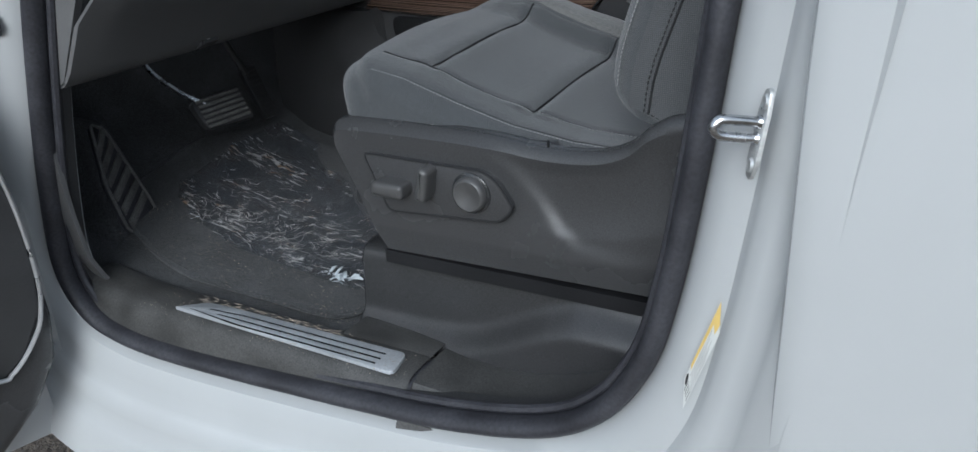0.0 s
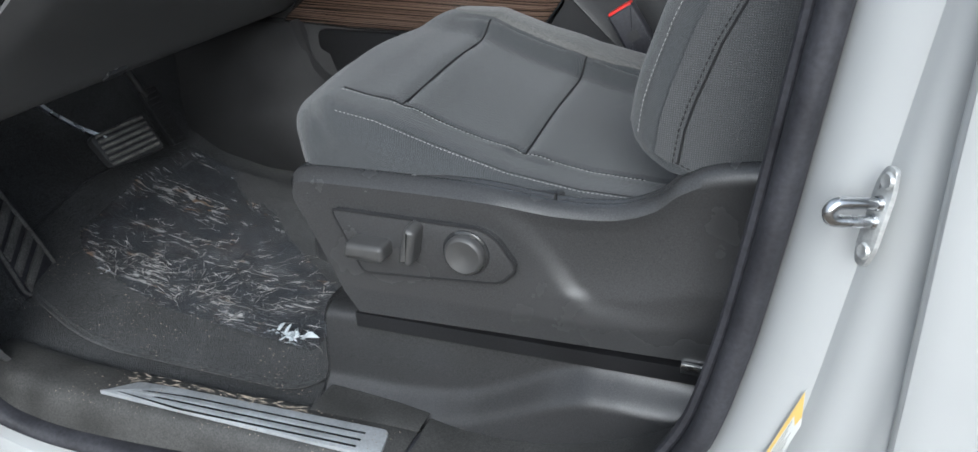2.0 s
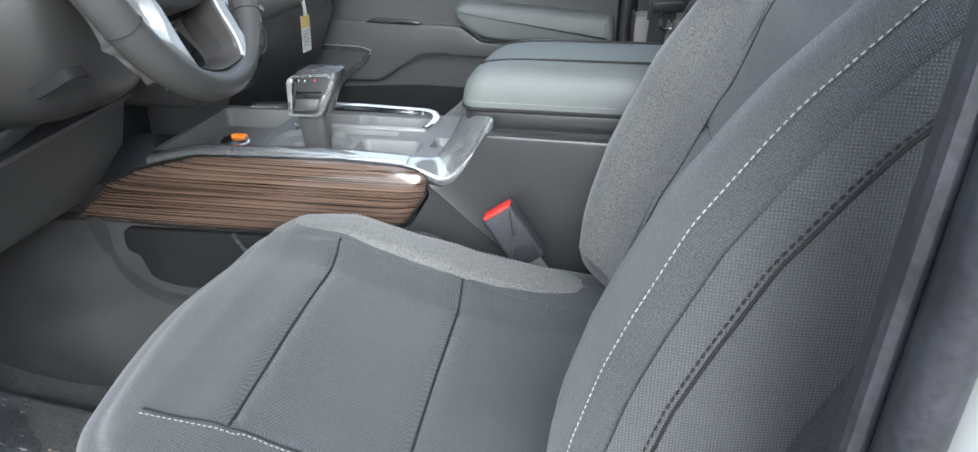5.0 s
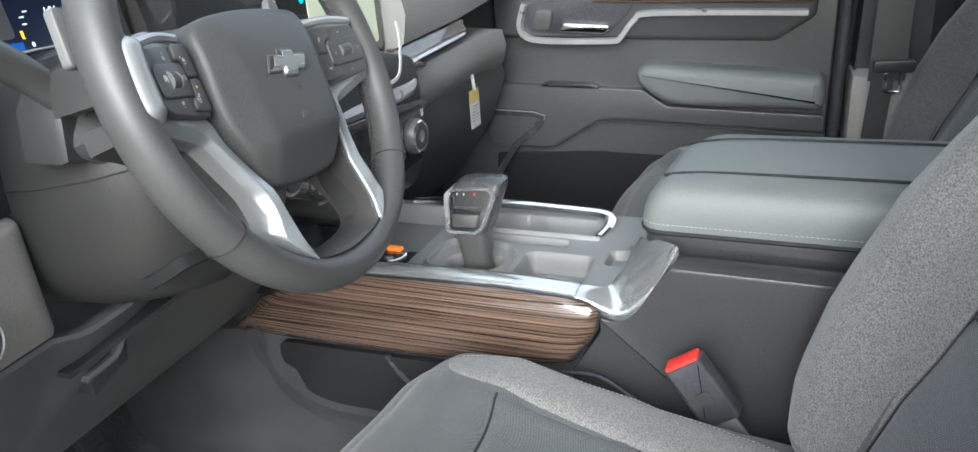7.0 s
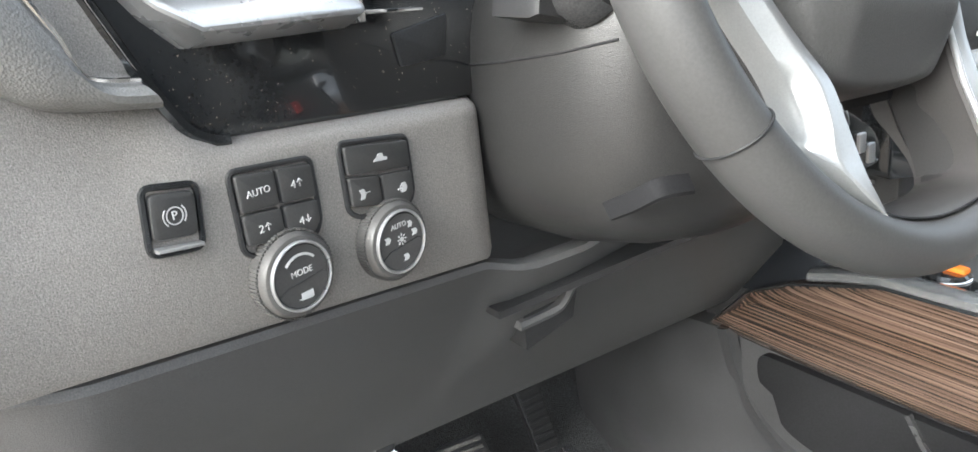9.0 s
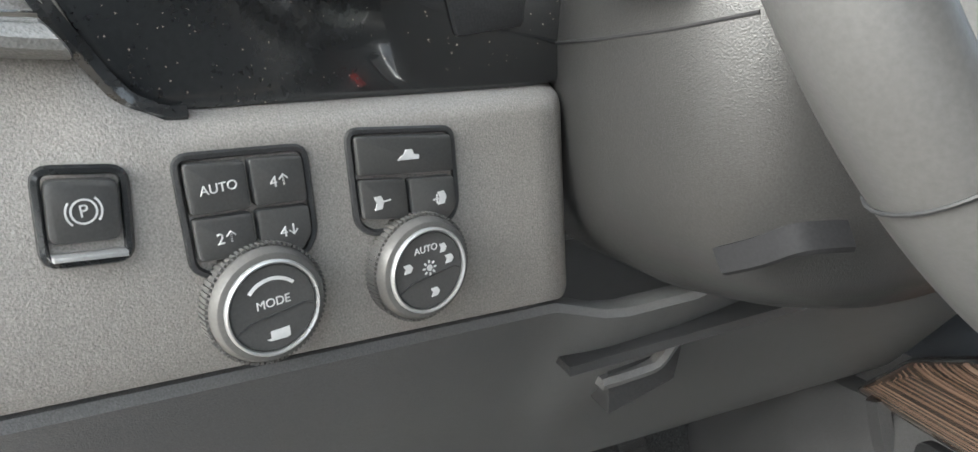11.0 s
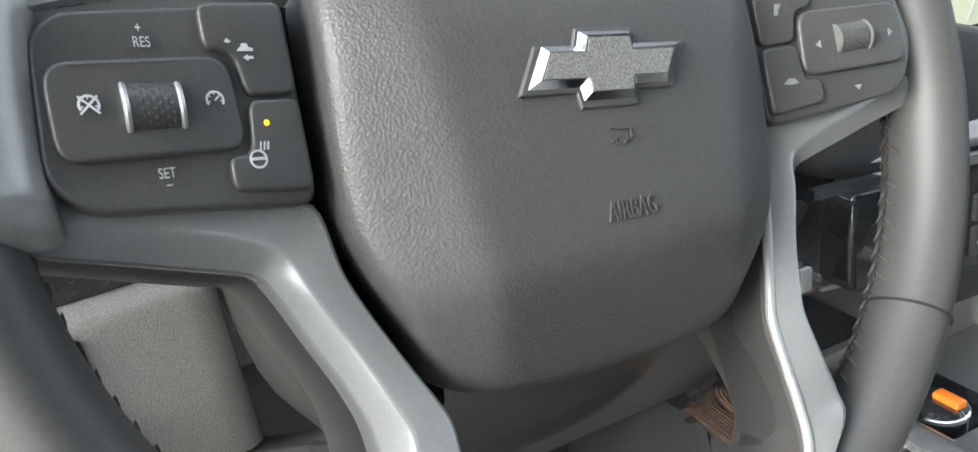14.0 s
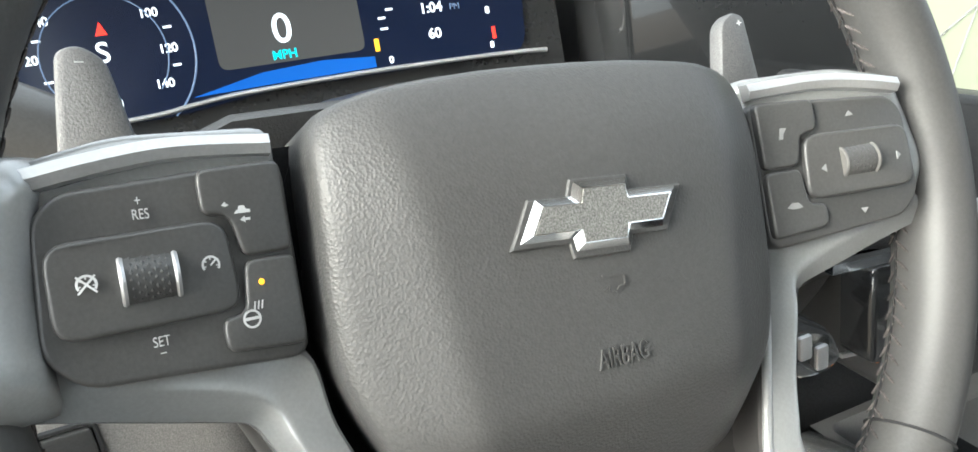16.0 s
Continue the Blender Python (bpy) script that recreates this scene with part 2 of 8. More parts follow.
patch = film_noise(6, 20, 1.6, 0.40, 0.60, 1.0)
streaks = film_math("MAXIMUM", film_noise(13, 35, 7, 0.52, 0.64, 0.95, 8), film_noise(17, -50, 6, 0.54, 0.64, 0.9, 8))
smears = film_noise(60, 25, 3.0, 0.52, 0.72, 0.5, 8)
haze = film_noise(5, 10, 1.3, 0.50, 0.70, 0.28, 6)
marks = film_math("MAXIMUM", film_math("MULTIPLY", film_math("MAXIMUM", streaks, smears), patch), haze)
nt.links.new(film_math("ADD", film_math("MULTIPLY", marks, 0.66), 0.30), b.inputs["Alpha"])
tone, tint = nt.nodes.new("ShaderNodeMix"), nt.nodes.new("ShaderNodeMix")
tone.data_type = tint.data_type = "RGBA"
tint.inputs[6].default_value, tint.inputs[7].default_value = (0.50, 0.49, 0.47, 1), (0.26, 0.185, 0.125, 1)
tone.inputs[6].default_value = (0.045, 0.058, 0.082, 1)
nt.links.new(film_noise(13, 70, 1.0, 0.50, 0.62, 1.0), tint.inputs[0])
nt.links.new(marks, tone.inputs[0]), nt.links.new(tint.outputs[2], tone.inputs[7])
nt.links.new(tone.outputs[2], b.inputs["Base Color"])


# ---- mesh helpers ----
def thing(name, base, label, category, group="", kind=""):
    ob = new(name)
    ob.location = base
    ob.empty_display_size = 0.02
    return tagged(ob, label, category, group, kind)


def part(name, bm, mat, parent=None, label="", smooth=38):
    me = bpy.data.meshes.new(name)
    bmesh.ops.recalc_face_normals(bm, faces=bm.faces)
    bm.to_mesh(me)
    bm.free()
    for p in me.polygons:
        p.use_smooth = smooth > 0
    if smooth:
        me.set_sharp_from_angle(angle=radians(smooth))
    me.materials.append(mat)
    ob = new(name, me)
    if parent:
        ob.parent = parent
        root = parent
        while root.parent:
            root = root.parent
        if parent == root:
            ob.matrix_parent_inverse = Matrix.Translation(root.location).inverted()
    return tagged(ob, label)


def whole(name, bm, mat, label, category, group="", kind="", smooth=38):
    return tagged(part(name, bm, mat, None, "", smooth), label, category, group, kind)


def curve(pts, n=8, closed=False):
    """A smooth curve through the points."""
    pts = [Vector(p) for p in pts]
    out, k = [], len(pts)
    for i in range(k if closed else k - 1):
        a, b, c, d = (pts[(i + j) % k] if closed else pts[min(max(i + j, 0), k - 1)] for j in (-1, 0, 1, 2))
        for s in range(n):
            t = s / n
            out.append(0.5 * (2 * b + (c - a) * t + (2 * a - 5 * b + 4 * c - d) * t * t + (3 * b - a - 3 * c + d) * t ** 3))
    return out if closed else out + [pts[-1]]


def fillet(pts, r, n=4):
    """A polygon with rounded corners."""
    pts = [Vector(p).to_2d() for p in pts]
    out, k = [], len(pts)
    for i in range(k):
        p, a, b = pts[i], pts[i - 1], pts[(i + 1) % k]
        ra = min(r, 0.45 * (a - p).length, 0.45 * (b - p).length)
        s, e = p + (a - p).normalized() * ra, p + (b - p).normalized() * ra
        for j in range(n + 1):
            t = j / n
            out.append((1 - t) ** 2 * s + 2 * t * (1 - t) * p + t * t * e)
    return out


def box2(x0, x1, y0, y1):
    return [(x0, y0), (x1, y0), (x1, y1), (x0, y1)]


def loft(rings, closed=True, caps=True, bm=None, loop=False):
    bm = bm or bmesh.new()
    rows = [[bm.verts.new(p) for p in ring] for ring in rings]
    k = len(rows[0])
    pairs = list(zip(rows, rows[1:])) + ([(rows[-1], rows[0])] if loop else [])
    for a, b in pairs:
        for i in range(k if closed else k - 1):
            bm.faces.new((a[i], a[(i + 1) % k], b[(i + 1) % k], b[i]))
    if caps and closed and not loop:
        bm.faces.new(rows[0][::-1]), bm.faces.new(rows[-1])
    return bm


def prism(outline, frame_m, w0, w1, bevel=0.0, segs=2, bm=None, both=False):
    """An outline in a frame's first two axes, extruded along its third, with its top edge rounded off."""
    def shrink(d):
        k, out = len(pts), []
        area = sum(pts[i - 1].x * pts[i].y - pts[i].x * pts[i - 1].y for i in range(k))
        s = 1 if area > 0 else -1
        for i in range(k):
            e1, e2 = (pts[i] - pts[i - 1]), (pts[(i + 1) % k] - pts[i])
            n1, n2 = Vector((-e1.y, e1.x)).normalized() * s, Vector((-e2.y, e2.x)).normalized() * s
            nn = n1 + n2
            nn = nn / max(nn.length_squared / 2, 0.35) if nn.length > 1e-6 else n1
            out.append(pts[i] + nn * d)
        return out

    pts = [Vector(p).to_2d() for p in outline]
    clean = [p for i, p in enumerate(pts) if (p - pts[i - 1]).length > 1e-6]
    pts = clean
    levels = [(w0, 0)]
    sign = 1 if w1 > w0 else -1
    if both and bevel:
        levels = [(w0 + sign * bevel * (1 - math.cos(math.pi / 2 * j / segs)), bevel * (1 - math.sin(math.pi / 2 * j / segs))) for j in range(segs + 1)]
    if bevel:
        levels += [(w1 - sign * bevel * (1 - math.sin(math.pi / 2 * j / segs)), bevel * (1 - math.cos(math.pi / 2 * j / segs))) for j in range(segs + 1)]
    else:
        levels.append((w1, 0))
    rings = [[frame_m @ Vector((p.x, p.y, w)) for p in shrink(d)] for w, d in levels]
    return loft(rings, bm=bm)


def sweep(path, profile, up=(0, 0, 1), closed=False, caps=True, bm=None, scale=None):
    """A profile (side, up) carried along a path."""
    path = [Vector(p) for p in path]
    k, rings = len(path), []
    for i, p in enumerate(path):
        a, b = (path[i - 1], path[(i + 1) % k]) if closed else (path[max(i - 1, 0)], path[min(i + 1, k - 1)])
        t = (b - a).normalized()
        u = Vector(up(i / max(k - 1, 1)) if callable(up) else up)
        side = t.cross(u).normalized()
        u = side.cross(t)
        f = scale(i / max(k - 1, 1)) if scale else 1
        rings.append([p + side * x * f + u * y * f for x, y in profile])
    return loft(rings, bm=bm, caps=caps, loop=closed)


def disc(r, n=12, rx=None):
    return [(r * math.cos(2 * math.pi * i / n), (rx or r) * math.sin(2 * math.pi * i / n)) for i in range(n)]


def tube(path, r, n=10, **k):
    return sweep(path, disc(r, n), **k)


def sheet(rows, thick=0.0, bm=None):
    """A grid of points as a surface; with a thickness vector, a slab."""
    bm = bm or bmesh.new()
    if not thick:
        return loft(rows, closed=False, bm=bm)
    t = Vector(thick)
    top = [[Vector(p) for p in r] for r in rows]
    rings = [r + [p + t for p in reversed(r)] for r in top]
    return loft(rings, bm=bm)


def turned(profile, frame_m, n=32, bm=None):
    """A turned body: rows of (radius, height) about the frame's third axis."""
    rings = [[frame_m @ Vector((r * math.cos(2 * math.pi * i / n), r * math.sin(2 * math.pi * i / n), h)) for i in range(n)] for r, h in profile]
    return loft(rings, bm=bm)


def dashes(path, step, length, r, bm=None):
    """Stitches: short threads laid along a path."""
    bm = bm or bmesh.new()
    acc, nxt = 0.0, 0.0
    path = [Vector(p) for p in path]
    for a, b in zip(path, path[1:]):
        seg = (b - a).length
        while nxt <= acc + seg and seg > 0:
            d = (b - a) / seg
            p = a + d * (nxt - acc)
            up = Vector((0, 0, 1)) if abs(d.z) < 0.9 else Vector((1, 0, 0))
            s = d.cross(up).normalized()
            u = s.cross(d)
            ends = []
            for q, f in ((p, 0.5), (p + d * length * 0.3, 1), (p + d * length * 0.7, 1), (p + d * length, 0.5)):
                ends.append([q + (s * math.cos(t) + u * math.sin(t)) * r * f for t in (0.8, 2.4, 3.9, 5.5)])
            loft(ends, bm=bm)
            nxt += step
        acc += seg
    return bm


FLAT_XZ = Matrix(((1, 0, 0, 0), (0, 0, -1, 0), (0, 1, 0, 0), (0, 0, 0, 1)))  # u=x, v=z, w=-y (towards the open door)
FLAT_XY = Matrix.Identity(4)  # w up


def frame3(o, u, v):
    u, v = Vector(u).normalized(), Vector(v).normalized()
    w = u.cross(v).normalized()
    v = w.cross(u)
    return Matrix(((u.x, v.x, w.x, o[0]), (u.y, v.y, w.y, o[1]), (u.z, v.z, w.z, o[2]), (0, 0, 0, 1)))


def text(name, body, size, frame_m, mat, parent, depth=0.0003, align="CENTER", label="", bold=0.0):
    cu = bpy.data.curves.new(name, "FONT")
    cu.body, cu.size, cu.extrude, cu.align_x, cu.align_y, cu.offset = body, size, depth, align, "CENTER", bold
    tmp = bpy.data.objects.new(name, cu)
    scene.collection.objects.link(tmp)
    me = bpy.data.meshes.new_from_object(tmp.evaluated_get(bpy.context.evaluated_depsgraph_get()))
    bpy.data.objects.remove(tmp)
    bm = bmesh.new()
    bm.from_mesh(me)
    bm.transform(frame_m)
    return part(name, bm, mat, parent, label, smooth=0)


# ---- ground and truck body ----
DIRT = material("brown_gravel_ground", (0.16, 0.13, 0.10), 0.9, grain=(60, 0.4), stain=(3, 0.3), bump=(90, 1.0, 0.02))
bm = bmesh.new()
bm.faces.new([bm.verts.new(p) for p in ((-900, -900, 0), (900, -900, 0), (900, 900, 0), (-900, 900, 0))])
whole("ground", bm, DIRT, "brown gravelly ground under the truck", "ground", kind="structure")

# Driver's door opening, seen from outside: (x, z) from the front pillar down, along the sill and up the centre pillar
OPENING = curve([(-0.40, 0, 1.62), (-0.50, 0, 1.30), (-0.60, 0, 0.98), (-0.655, 0, 0.76), (-0.668, 0, 0.63), (-0.625, 0, 0.545), (-0.54, 0, 0.512), (-0.40, 0, 0.507), (-0.15, 0, 0.523), (0.08, 0, 0.547), (0.26, 0, 0.594), (0.354, 0, 0.655), (0.410, 0, 0.748), (0.436, 0, 0.863), (0.452, 0, 1.003), (0.464, 0, 1.15), (0.485, 0, 1.42), (0.50, 0, 1.62)], 6)


def yaw_y(x):
    return 0.068 * min(x, 0.0) + 0.02 * max(x, 0)


def around(d, y, bottom=1.0):
    """The opening's line, moved outwards by d at depth y; bottom stretches d along the sill."""
    out = []
    for i, p in enumerate(OPENING):
        t = (OPENING[min(i + 1, len(OPENING) - 1)] - OPENING[max(i - 1, 0)]).normalized()
        n = Vector((t.z, 0, -t.x)) * -1
        n = n if (n.z < 0 or abs(n.x) > 0.2) else -n
        centre = Vector((-0.08, 0, 1.1))
        n = n if n.dot(p - centre) > 0 else -n
        low = max(0.0, -n.z)
        out.append(p + n * d * (1 + (bottom - 1) * low) + Vector((0, y + 0.75 * yaw_y(min(p.x, 0)), 0)))
    return out


body = thing("truck_body", (0, -0.1, 0.3), "white painted pickup cab side with an open driver's doorway", "truck body", kind="structure")
rows = [around(d, y, f) for d, y, f in ((-0.012, -0.02, 1), (-0.004, -0.066, 1), (0.010, -0.098, 1.2), (0.03, -0.112, 1.4), (0.05, -0.116, 1.5), (0.056, -0.124, 1.5), (0.062, -0.132, 1.5), (0.075, -0.138, 1.5), (0.09, -0.143, 1.55), (0.096, -0.152, 1.55), (0.104, -0.162, 1.6), (0.118, -0.172, 1.65), (0.128, -0.18, 1.7))]
part("door_jamb", sheet(rows), PAINT, body)
rail = around(-0.014, -0.076)
part("door_seal", sweep(rail, [(0.0140 * math.cos(a), 0.0195 * math.sin(a)) for a in [2 * math.pi * i / 14 for i in range(14)]], up=(0, 1, 0)), RUBBER, body, "black rubber door seal")
part("inner_seal_lip", tube(around(-0.030, -0.060), 0.0070, 8, up=(0, 1, 0)), RUBBER, body)
part("pillar_trim", sheet([around(-0.022, -0.06), around(-0.032, -0.05), around(-0.032, -0.035)]), PLASTIC_DARK, body)
# Rocker below the sill, its lower edge dusty
part("rocker_panel", sheet([[(x, y, z) for x in (-1.2, -0.6, 0.0, 0.6, 1.5)] for y, z in ((-0.176, 0.325), (-0.186, 0.315), (-0.188, 0.295), (-0.17, 0.275), (-0.10, 0.27), (0.0, 0.27))]), MUD, body, "dusty lower rocker edge")
part("front_pillar_skin", sheet([[(-0.66, -0.16, 0.3), (-0.74, -0.16, 0.62), (-0.735, -0.16, 0.8), (-0.68, -0.16, 1.0), (-0.45, -0.16, 1.66)], [(-1.0, -0.15, 0.3), (-1.0, -0.15, 0.62), (-1.0, -0.15, 0.8), (-1.0, -0.15, 1.0), (-0.8, -0.15, 1.66)]], (0, 0.03, 0)), PAINT, body)
gm = frame3((-0.598, -0.1405, 1.079), (0.95, -0.3, 0), (0, 0, 1)) @ Matrix.Diagonal((0.72, 1, 1, 1))
part("grommet", turned([(0.0, 0.006), (0.014, 0.006), (0.019, 0.003), (0.02, -0.004), (0.0, -0.004)], gm, 20), RUBBER, body)

rear_door = thing("rear_door", (0.9, -0.18, 0.4), "white painted rear cab door, closed", "door")
edge = [(0.575, 0.36), (0.562, 0.55), (0.557, 0.75), (0.550, 0.95), (0.541, 1.19), (0.545, 1.4)]
prof = [(0.016, 0.03), (0.003, 0.018), (0.0, 0.006), (0.003, -0.003), (0.012, -0.0075), (0.024, -0.0085), (0.05, -0.0088), (0.3, -0.0090), (0.95, -0.0090)]
part("door_skin", sheet([[(x + dx, -0.160 + dy - 0.012 * math.sin((z - 0.36) * 3.0), z) for dx, dy in prof] for x, _, z in curve([(x, 0, z) for x, z in edge], 5)]), PAINT, rear_door)

striker = thing("door_striker", (0.505, -0.14, 1.07), "zinc-plated steel door striker loop bolted to the white pillar", "striker")
sm = frame3((0.508, -0.142, 1.073), (0.5, -0.85, 0), (0.10, 0.05, 0.99))
part("plate", prism(fillet([(-0.011, -0.028), (-0.006, -0.041), (0.005, -0.041), (0.010, -0.025), (0.010, 0.022), (0.006, 0.041), (-0.005, 0.041), (-0.011, 0.028)], 0.006), sm, -0.002, 0.002, 0.0008), ZINC, striker)
loop = [sm @ Vector((0.0, 0.004 + v, w)) for v, w in ((-0.0075, 0.0), (-0.0075, 0.030), (-0.0055, 0.038), (0.0, 0.0415), (0.0055, 0.038), (0.0075, 0.030), (0.0075, 0.0))]
part("loop", tube(curve(loop, 4), 0.0048, 12, up=(0.3, 0.95, 0)), STEEL, striker, "shiny bent steel loop")
for v in (-0.028, 0.030):
    part("screw", turned([(0.0, 0.0012), (0.003, 0.0012), (0.0055, 0.0022), (0.007, 0.0), (0.0, 0.0)], sm @ Matrix.Translation((0.001, v, 0.002)), 16), ZINC, striker)
for v in (-0.0035, 0.0115):
    part("collar", turned([(0.0, 0.003), (0.0055, 0.003), (0.0064, 0.0), (0.0, 0.0)], sm @ Matrix.Translation((0.0, v, 0.002)), 16), STEEL, striker)

sticker = thing("tyre_sticker", (0.478, -0.143, 0.83), "yellow and white printed information label on the white pillar", "label")
LABEL_AT = Matrix(((0.06, 0.27, 0, 0.4745), (-0.06, 0.0, -1, -0.1215), (-0.995, 0.963, 0, 0.813), (0, 0, 0, 1)))  # across, up the pillar, outwards
part("paper", prism(box2(-0.024, 0.014, -0.056, 0.054), LABEL_AT, 0.0, 0.0006), PAPER, sticker)
part("yellow_band", prism([(-0.0235, -0.034), (-0.0235, 0.0535), (0.004, 0.0535), (0.001, 0.038), (-0.014, 0.034), (-0.0165, -0.034)], LABEL_AT, 0.0006, 0.0010), YELLOW, sticker)
part("badge", turned([(0.0, 0.0012), (0.0055, 0.0012), (0.0055, 0.0), (0.0, 0.0)], LABEL_AT @ Matrix.Translation((-0.016, -0.046, 0.0006)), 16), BLACK_INK, sticker)
GREY_INK = material("grey_print", (0.22, 0.22, 0.22), 0.5, stain=(90, 0.1))
for i in range(6):
    part("print_bar", prism(box2(-0.0006, 0.0006, -0.036 + 0.004 * (i % 2), 0.030 - 0.007 * (i % 3)), LABEL_AT @ Matrix.Translation((-0.011 + 0.0042 * i, 0, 0.0006)), 0, 0.0004), GREY_INK, sticker)
for u, a in ((-0.008, -0.054), (-0.002, -0.052), (0.004, -0.050), (0.010, -0.048)):
    part("print_bar", prism(box2(u - 0.001, u + 0.001, a, a + 0.014), LABEL_AT, 0.0006, 0.0010), BLACK_INK, sticker)

door = thing("driver_door", (-0.8, -0.55, 0.4), "open driver's door with dark grey trim and a silver accent", "door")
DM = frame3((-0.6625, -0.174, 0.0), (-0.30, -0.954, 0), (0, 0, 1))
face = DM @ Vector((0, 0, 1)) - DM @ Vector((0, 0, 0))
SGN = 1 if face.x > 0 else -1
edge = [(0.075, 1.5), (0.055, 1.10), (0.028, 0.95), (0.0, 0.86), (-0.006, 0.72), (-0.008, 0.60), (0.004, 0.52), (0.05, 0.44), (0.14, 0.36), (0.95, 0.34), (0.98, 1.5)]
part("trim_panel", prism(edge, DM, 0.0, SGN * 0.075, 0.025, 4), PLASTIC, door)
part("outer_skin", prism([(0.02, 0.33), (1.0, 0.32), (1.02, 1.5), (0.05, 1.5)], DM, -SGN * 0.05, -SGN * 0.004, 0.0), PAINT, door)
part("speaker_panel", prism(fillet([(0.024, 0.915), (0.004, 0.82), (0.001, 0.70), (0.010, 0.624), (0.053, 0.551), (0.092, 0.524), (0.40, 0.62), (0.42, 0.98), (0.05, 0.98)], 0.01), DM, SGN * 0.07, SGN * 0.083, 0.006), PLASTIC_DARK, door, "dark textured lower door trim")
part("accent", tube([DM @ Vector((u, v, SGN * 0.083)) for u, v in [tuple(p.xz) for p in curve([(0.045, 0, 0.985), (0.022, 0, 0.912), (0.009, 0, 0.867), (0.002, 0, 0.810), (-0.001, 0, 0.734), (0.001, 0, 0.667), (0.009, 0, 0.624), (0.022, 0, 0.590), (0.052, 0, 0.550), (0.078, 0, 0.528), (0.096, 0, 0.524), (0.20, 0, 0.556), (0.40, 0, 0.618)], 5)]], 0.0038, 8), SATIN, door, "thin silver accent line")
part("door_pocket", prism(fillet([(0.12, 0.66), (0.10, 0.52), (0.6, 0.50), (0.6, 0.7)], 0.03), DM, SGN * 0.075, SGN * 0.10, 0.01), PLASTIC, door)

# Cab shell that closes the place: roof, rear wall, passenger side above and below the window
whole("ceiling", sheet([[(-0.02, y, 1.785), (0.2, y, 1.80), (0.9, y, 1.79), (1.6, y, 1.76)] for y in (0.10, 0.2, 0.8, 1.4, 1.50)], (0, 0, 0.04)), material("headliner", (0.45, 0.44, 0.42), 0.95, grain=(300, 0.1), stain=(5, 0.06)), "light grey cloth headliner", "ceiling", kind="structure")
whole("wall_rear", sheet([[(1.6, y, 0.4), (1.62, y, 1.25)] for y in (-0.12, 0.8, 1.72)], (0.04, 0, 0)), PLASTIC_DARK, "dark trimmed rear cab wall", "wall", kind="structure")
whole("wall_side", sheet([[(x, 1.64, 0.3), (x, 1.66, 0.8), (x, 1.64, 1.36)] for x in (-1.1, 0.0, 1.6)], (0, 0.05, 0)), PLASTIC_DARK, "dark trimmed far side of the cab", "wall", kind="structure")
whole("wall_front", sheet([[(-1.08, y, 0.55), (-1.10, y, 0.95), (-1.12, y, 1.46)] for y in (-0.12, 0.8, 1.72)], (-0.04, 0, 0)), PLASTIC_DARK, "dark firewall behind the dashboard", "wall", kind="structure")

# ---- floor ----
FLOOR_X = [(0.9, 0.60), (0.45, 0.575), (0.0, 0.567), (-0.3, 0.566), (-0.5, 0.575), (-0.65, 0.598), (-0.78, 0.628), (-0.86, 0.675), (-0.94, 0.77), (-1.02, 0.90), (-1.10, 1.02)]


def floor_z(x):
    xs = [p[0] for p in FLOOR_X][::-1]
    return float(np.interp(x, xs, [p[1] for p in FLOOR_X][::-1]))


rows = [[(x, y, floor_z(x) + 0.003 * noise.noise((x * 9, y * 9, 0))) for y in np.linspace(-0.05, 1.60, 60)] for x in np.linspace(0.9, -1.10, 90)]
whole("floor", sheet(rows), CARPET, "black loop-pile carpet floor with grit on it", "floor", kind="structure")

floor_mat = thing("floor_mat", (-0.45, 0.35, 0.57), "black carpet floor mat, dusty and speckled", "floor mat")
ml = fillet([(-0.80, 0.10), (-0.56, 0.03), (-0.16, 0.055), (-0.13, 0.30), (-0.14, 0.60), (-0.80, 0.62), (-0.86, 0.40)], 0.06, 6)
bm = bmesh.new()
rings = []
for dz, s in ((0.004, 1.0), (0.010, 0.997), (0.012, 0.98)):
    rings.append([Vector((-0.48 + (p.x + 0.48) * s, 0.35 + (p.y - 0.35) * s, floor_z(p.x) + dz)) for p in ml])
loft(rings[:3], caps=False, bm=bm)
cen = []
for k in (0.85, 0.6, 0.3, 0.02):
    cen.append([Vector((-0.48 + (p.x + 0.48) * k, 0.35 + (p.y - 0.35) * k, floor_z(-0.48 + (p.x + 0.48) * k) + 0.012)) for p in ml])
loft([rings[-1]] + cen, bm=bm, caps=False)
part("carpet_face", bm, CARPET, floor_mat)
part("edge_binding", sweep([Vector((p.x, p.y, floor_z(p.x) + 0.007)) for p in ml], disc(0.0035, 8), closed=True), CARPET, floor_mat, "black sewn edge binding")

film = thing("floor_film", (-0.5, 0.3, 0.59), "crumpled clear protective plastic film lying on the mat", "plastic film")
OUT = [(-0.765, 0.245), (-0.725, 0.207), (-0.652, 0.176), (-0.522, 0.150), (-0.354, 0.137), (-0.201, 0.128), (-0.195, 0.20), (-0.25, 0.30), (-0.42, 0.42), (-0.619, 0.60), (-0.81, 0.63), (-0.80, 0.44)]


def film_z(x, y):
    return floor_z(x) + 0.014 + abs(noise.noise((x * 16, y * 16, 1.3))) * 0.009 + abs(noise.noise((x * 45, y * 45, 7.0))) * 0.005 + abs(noise.noise((x * 110, y * 110, 3.0))) * 0.0025


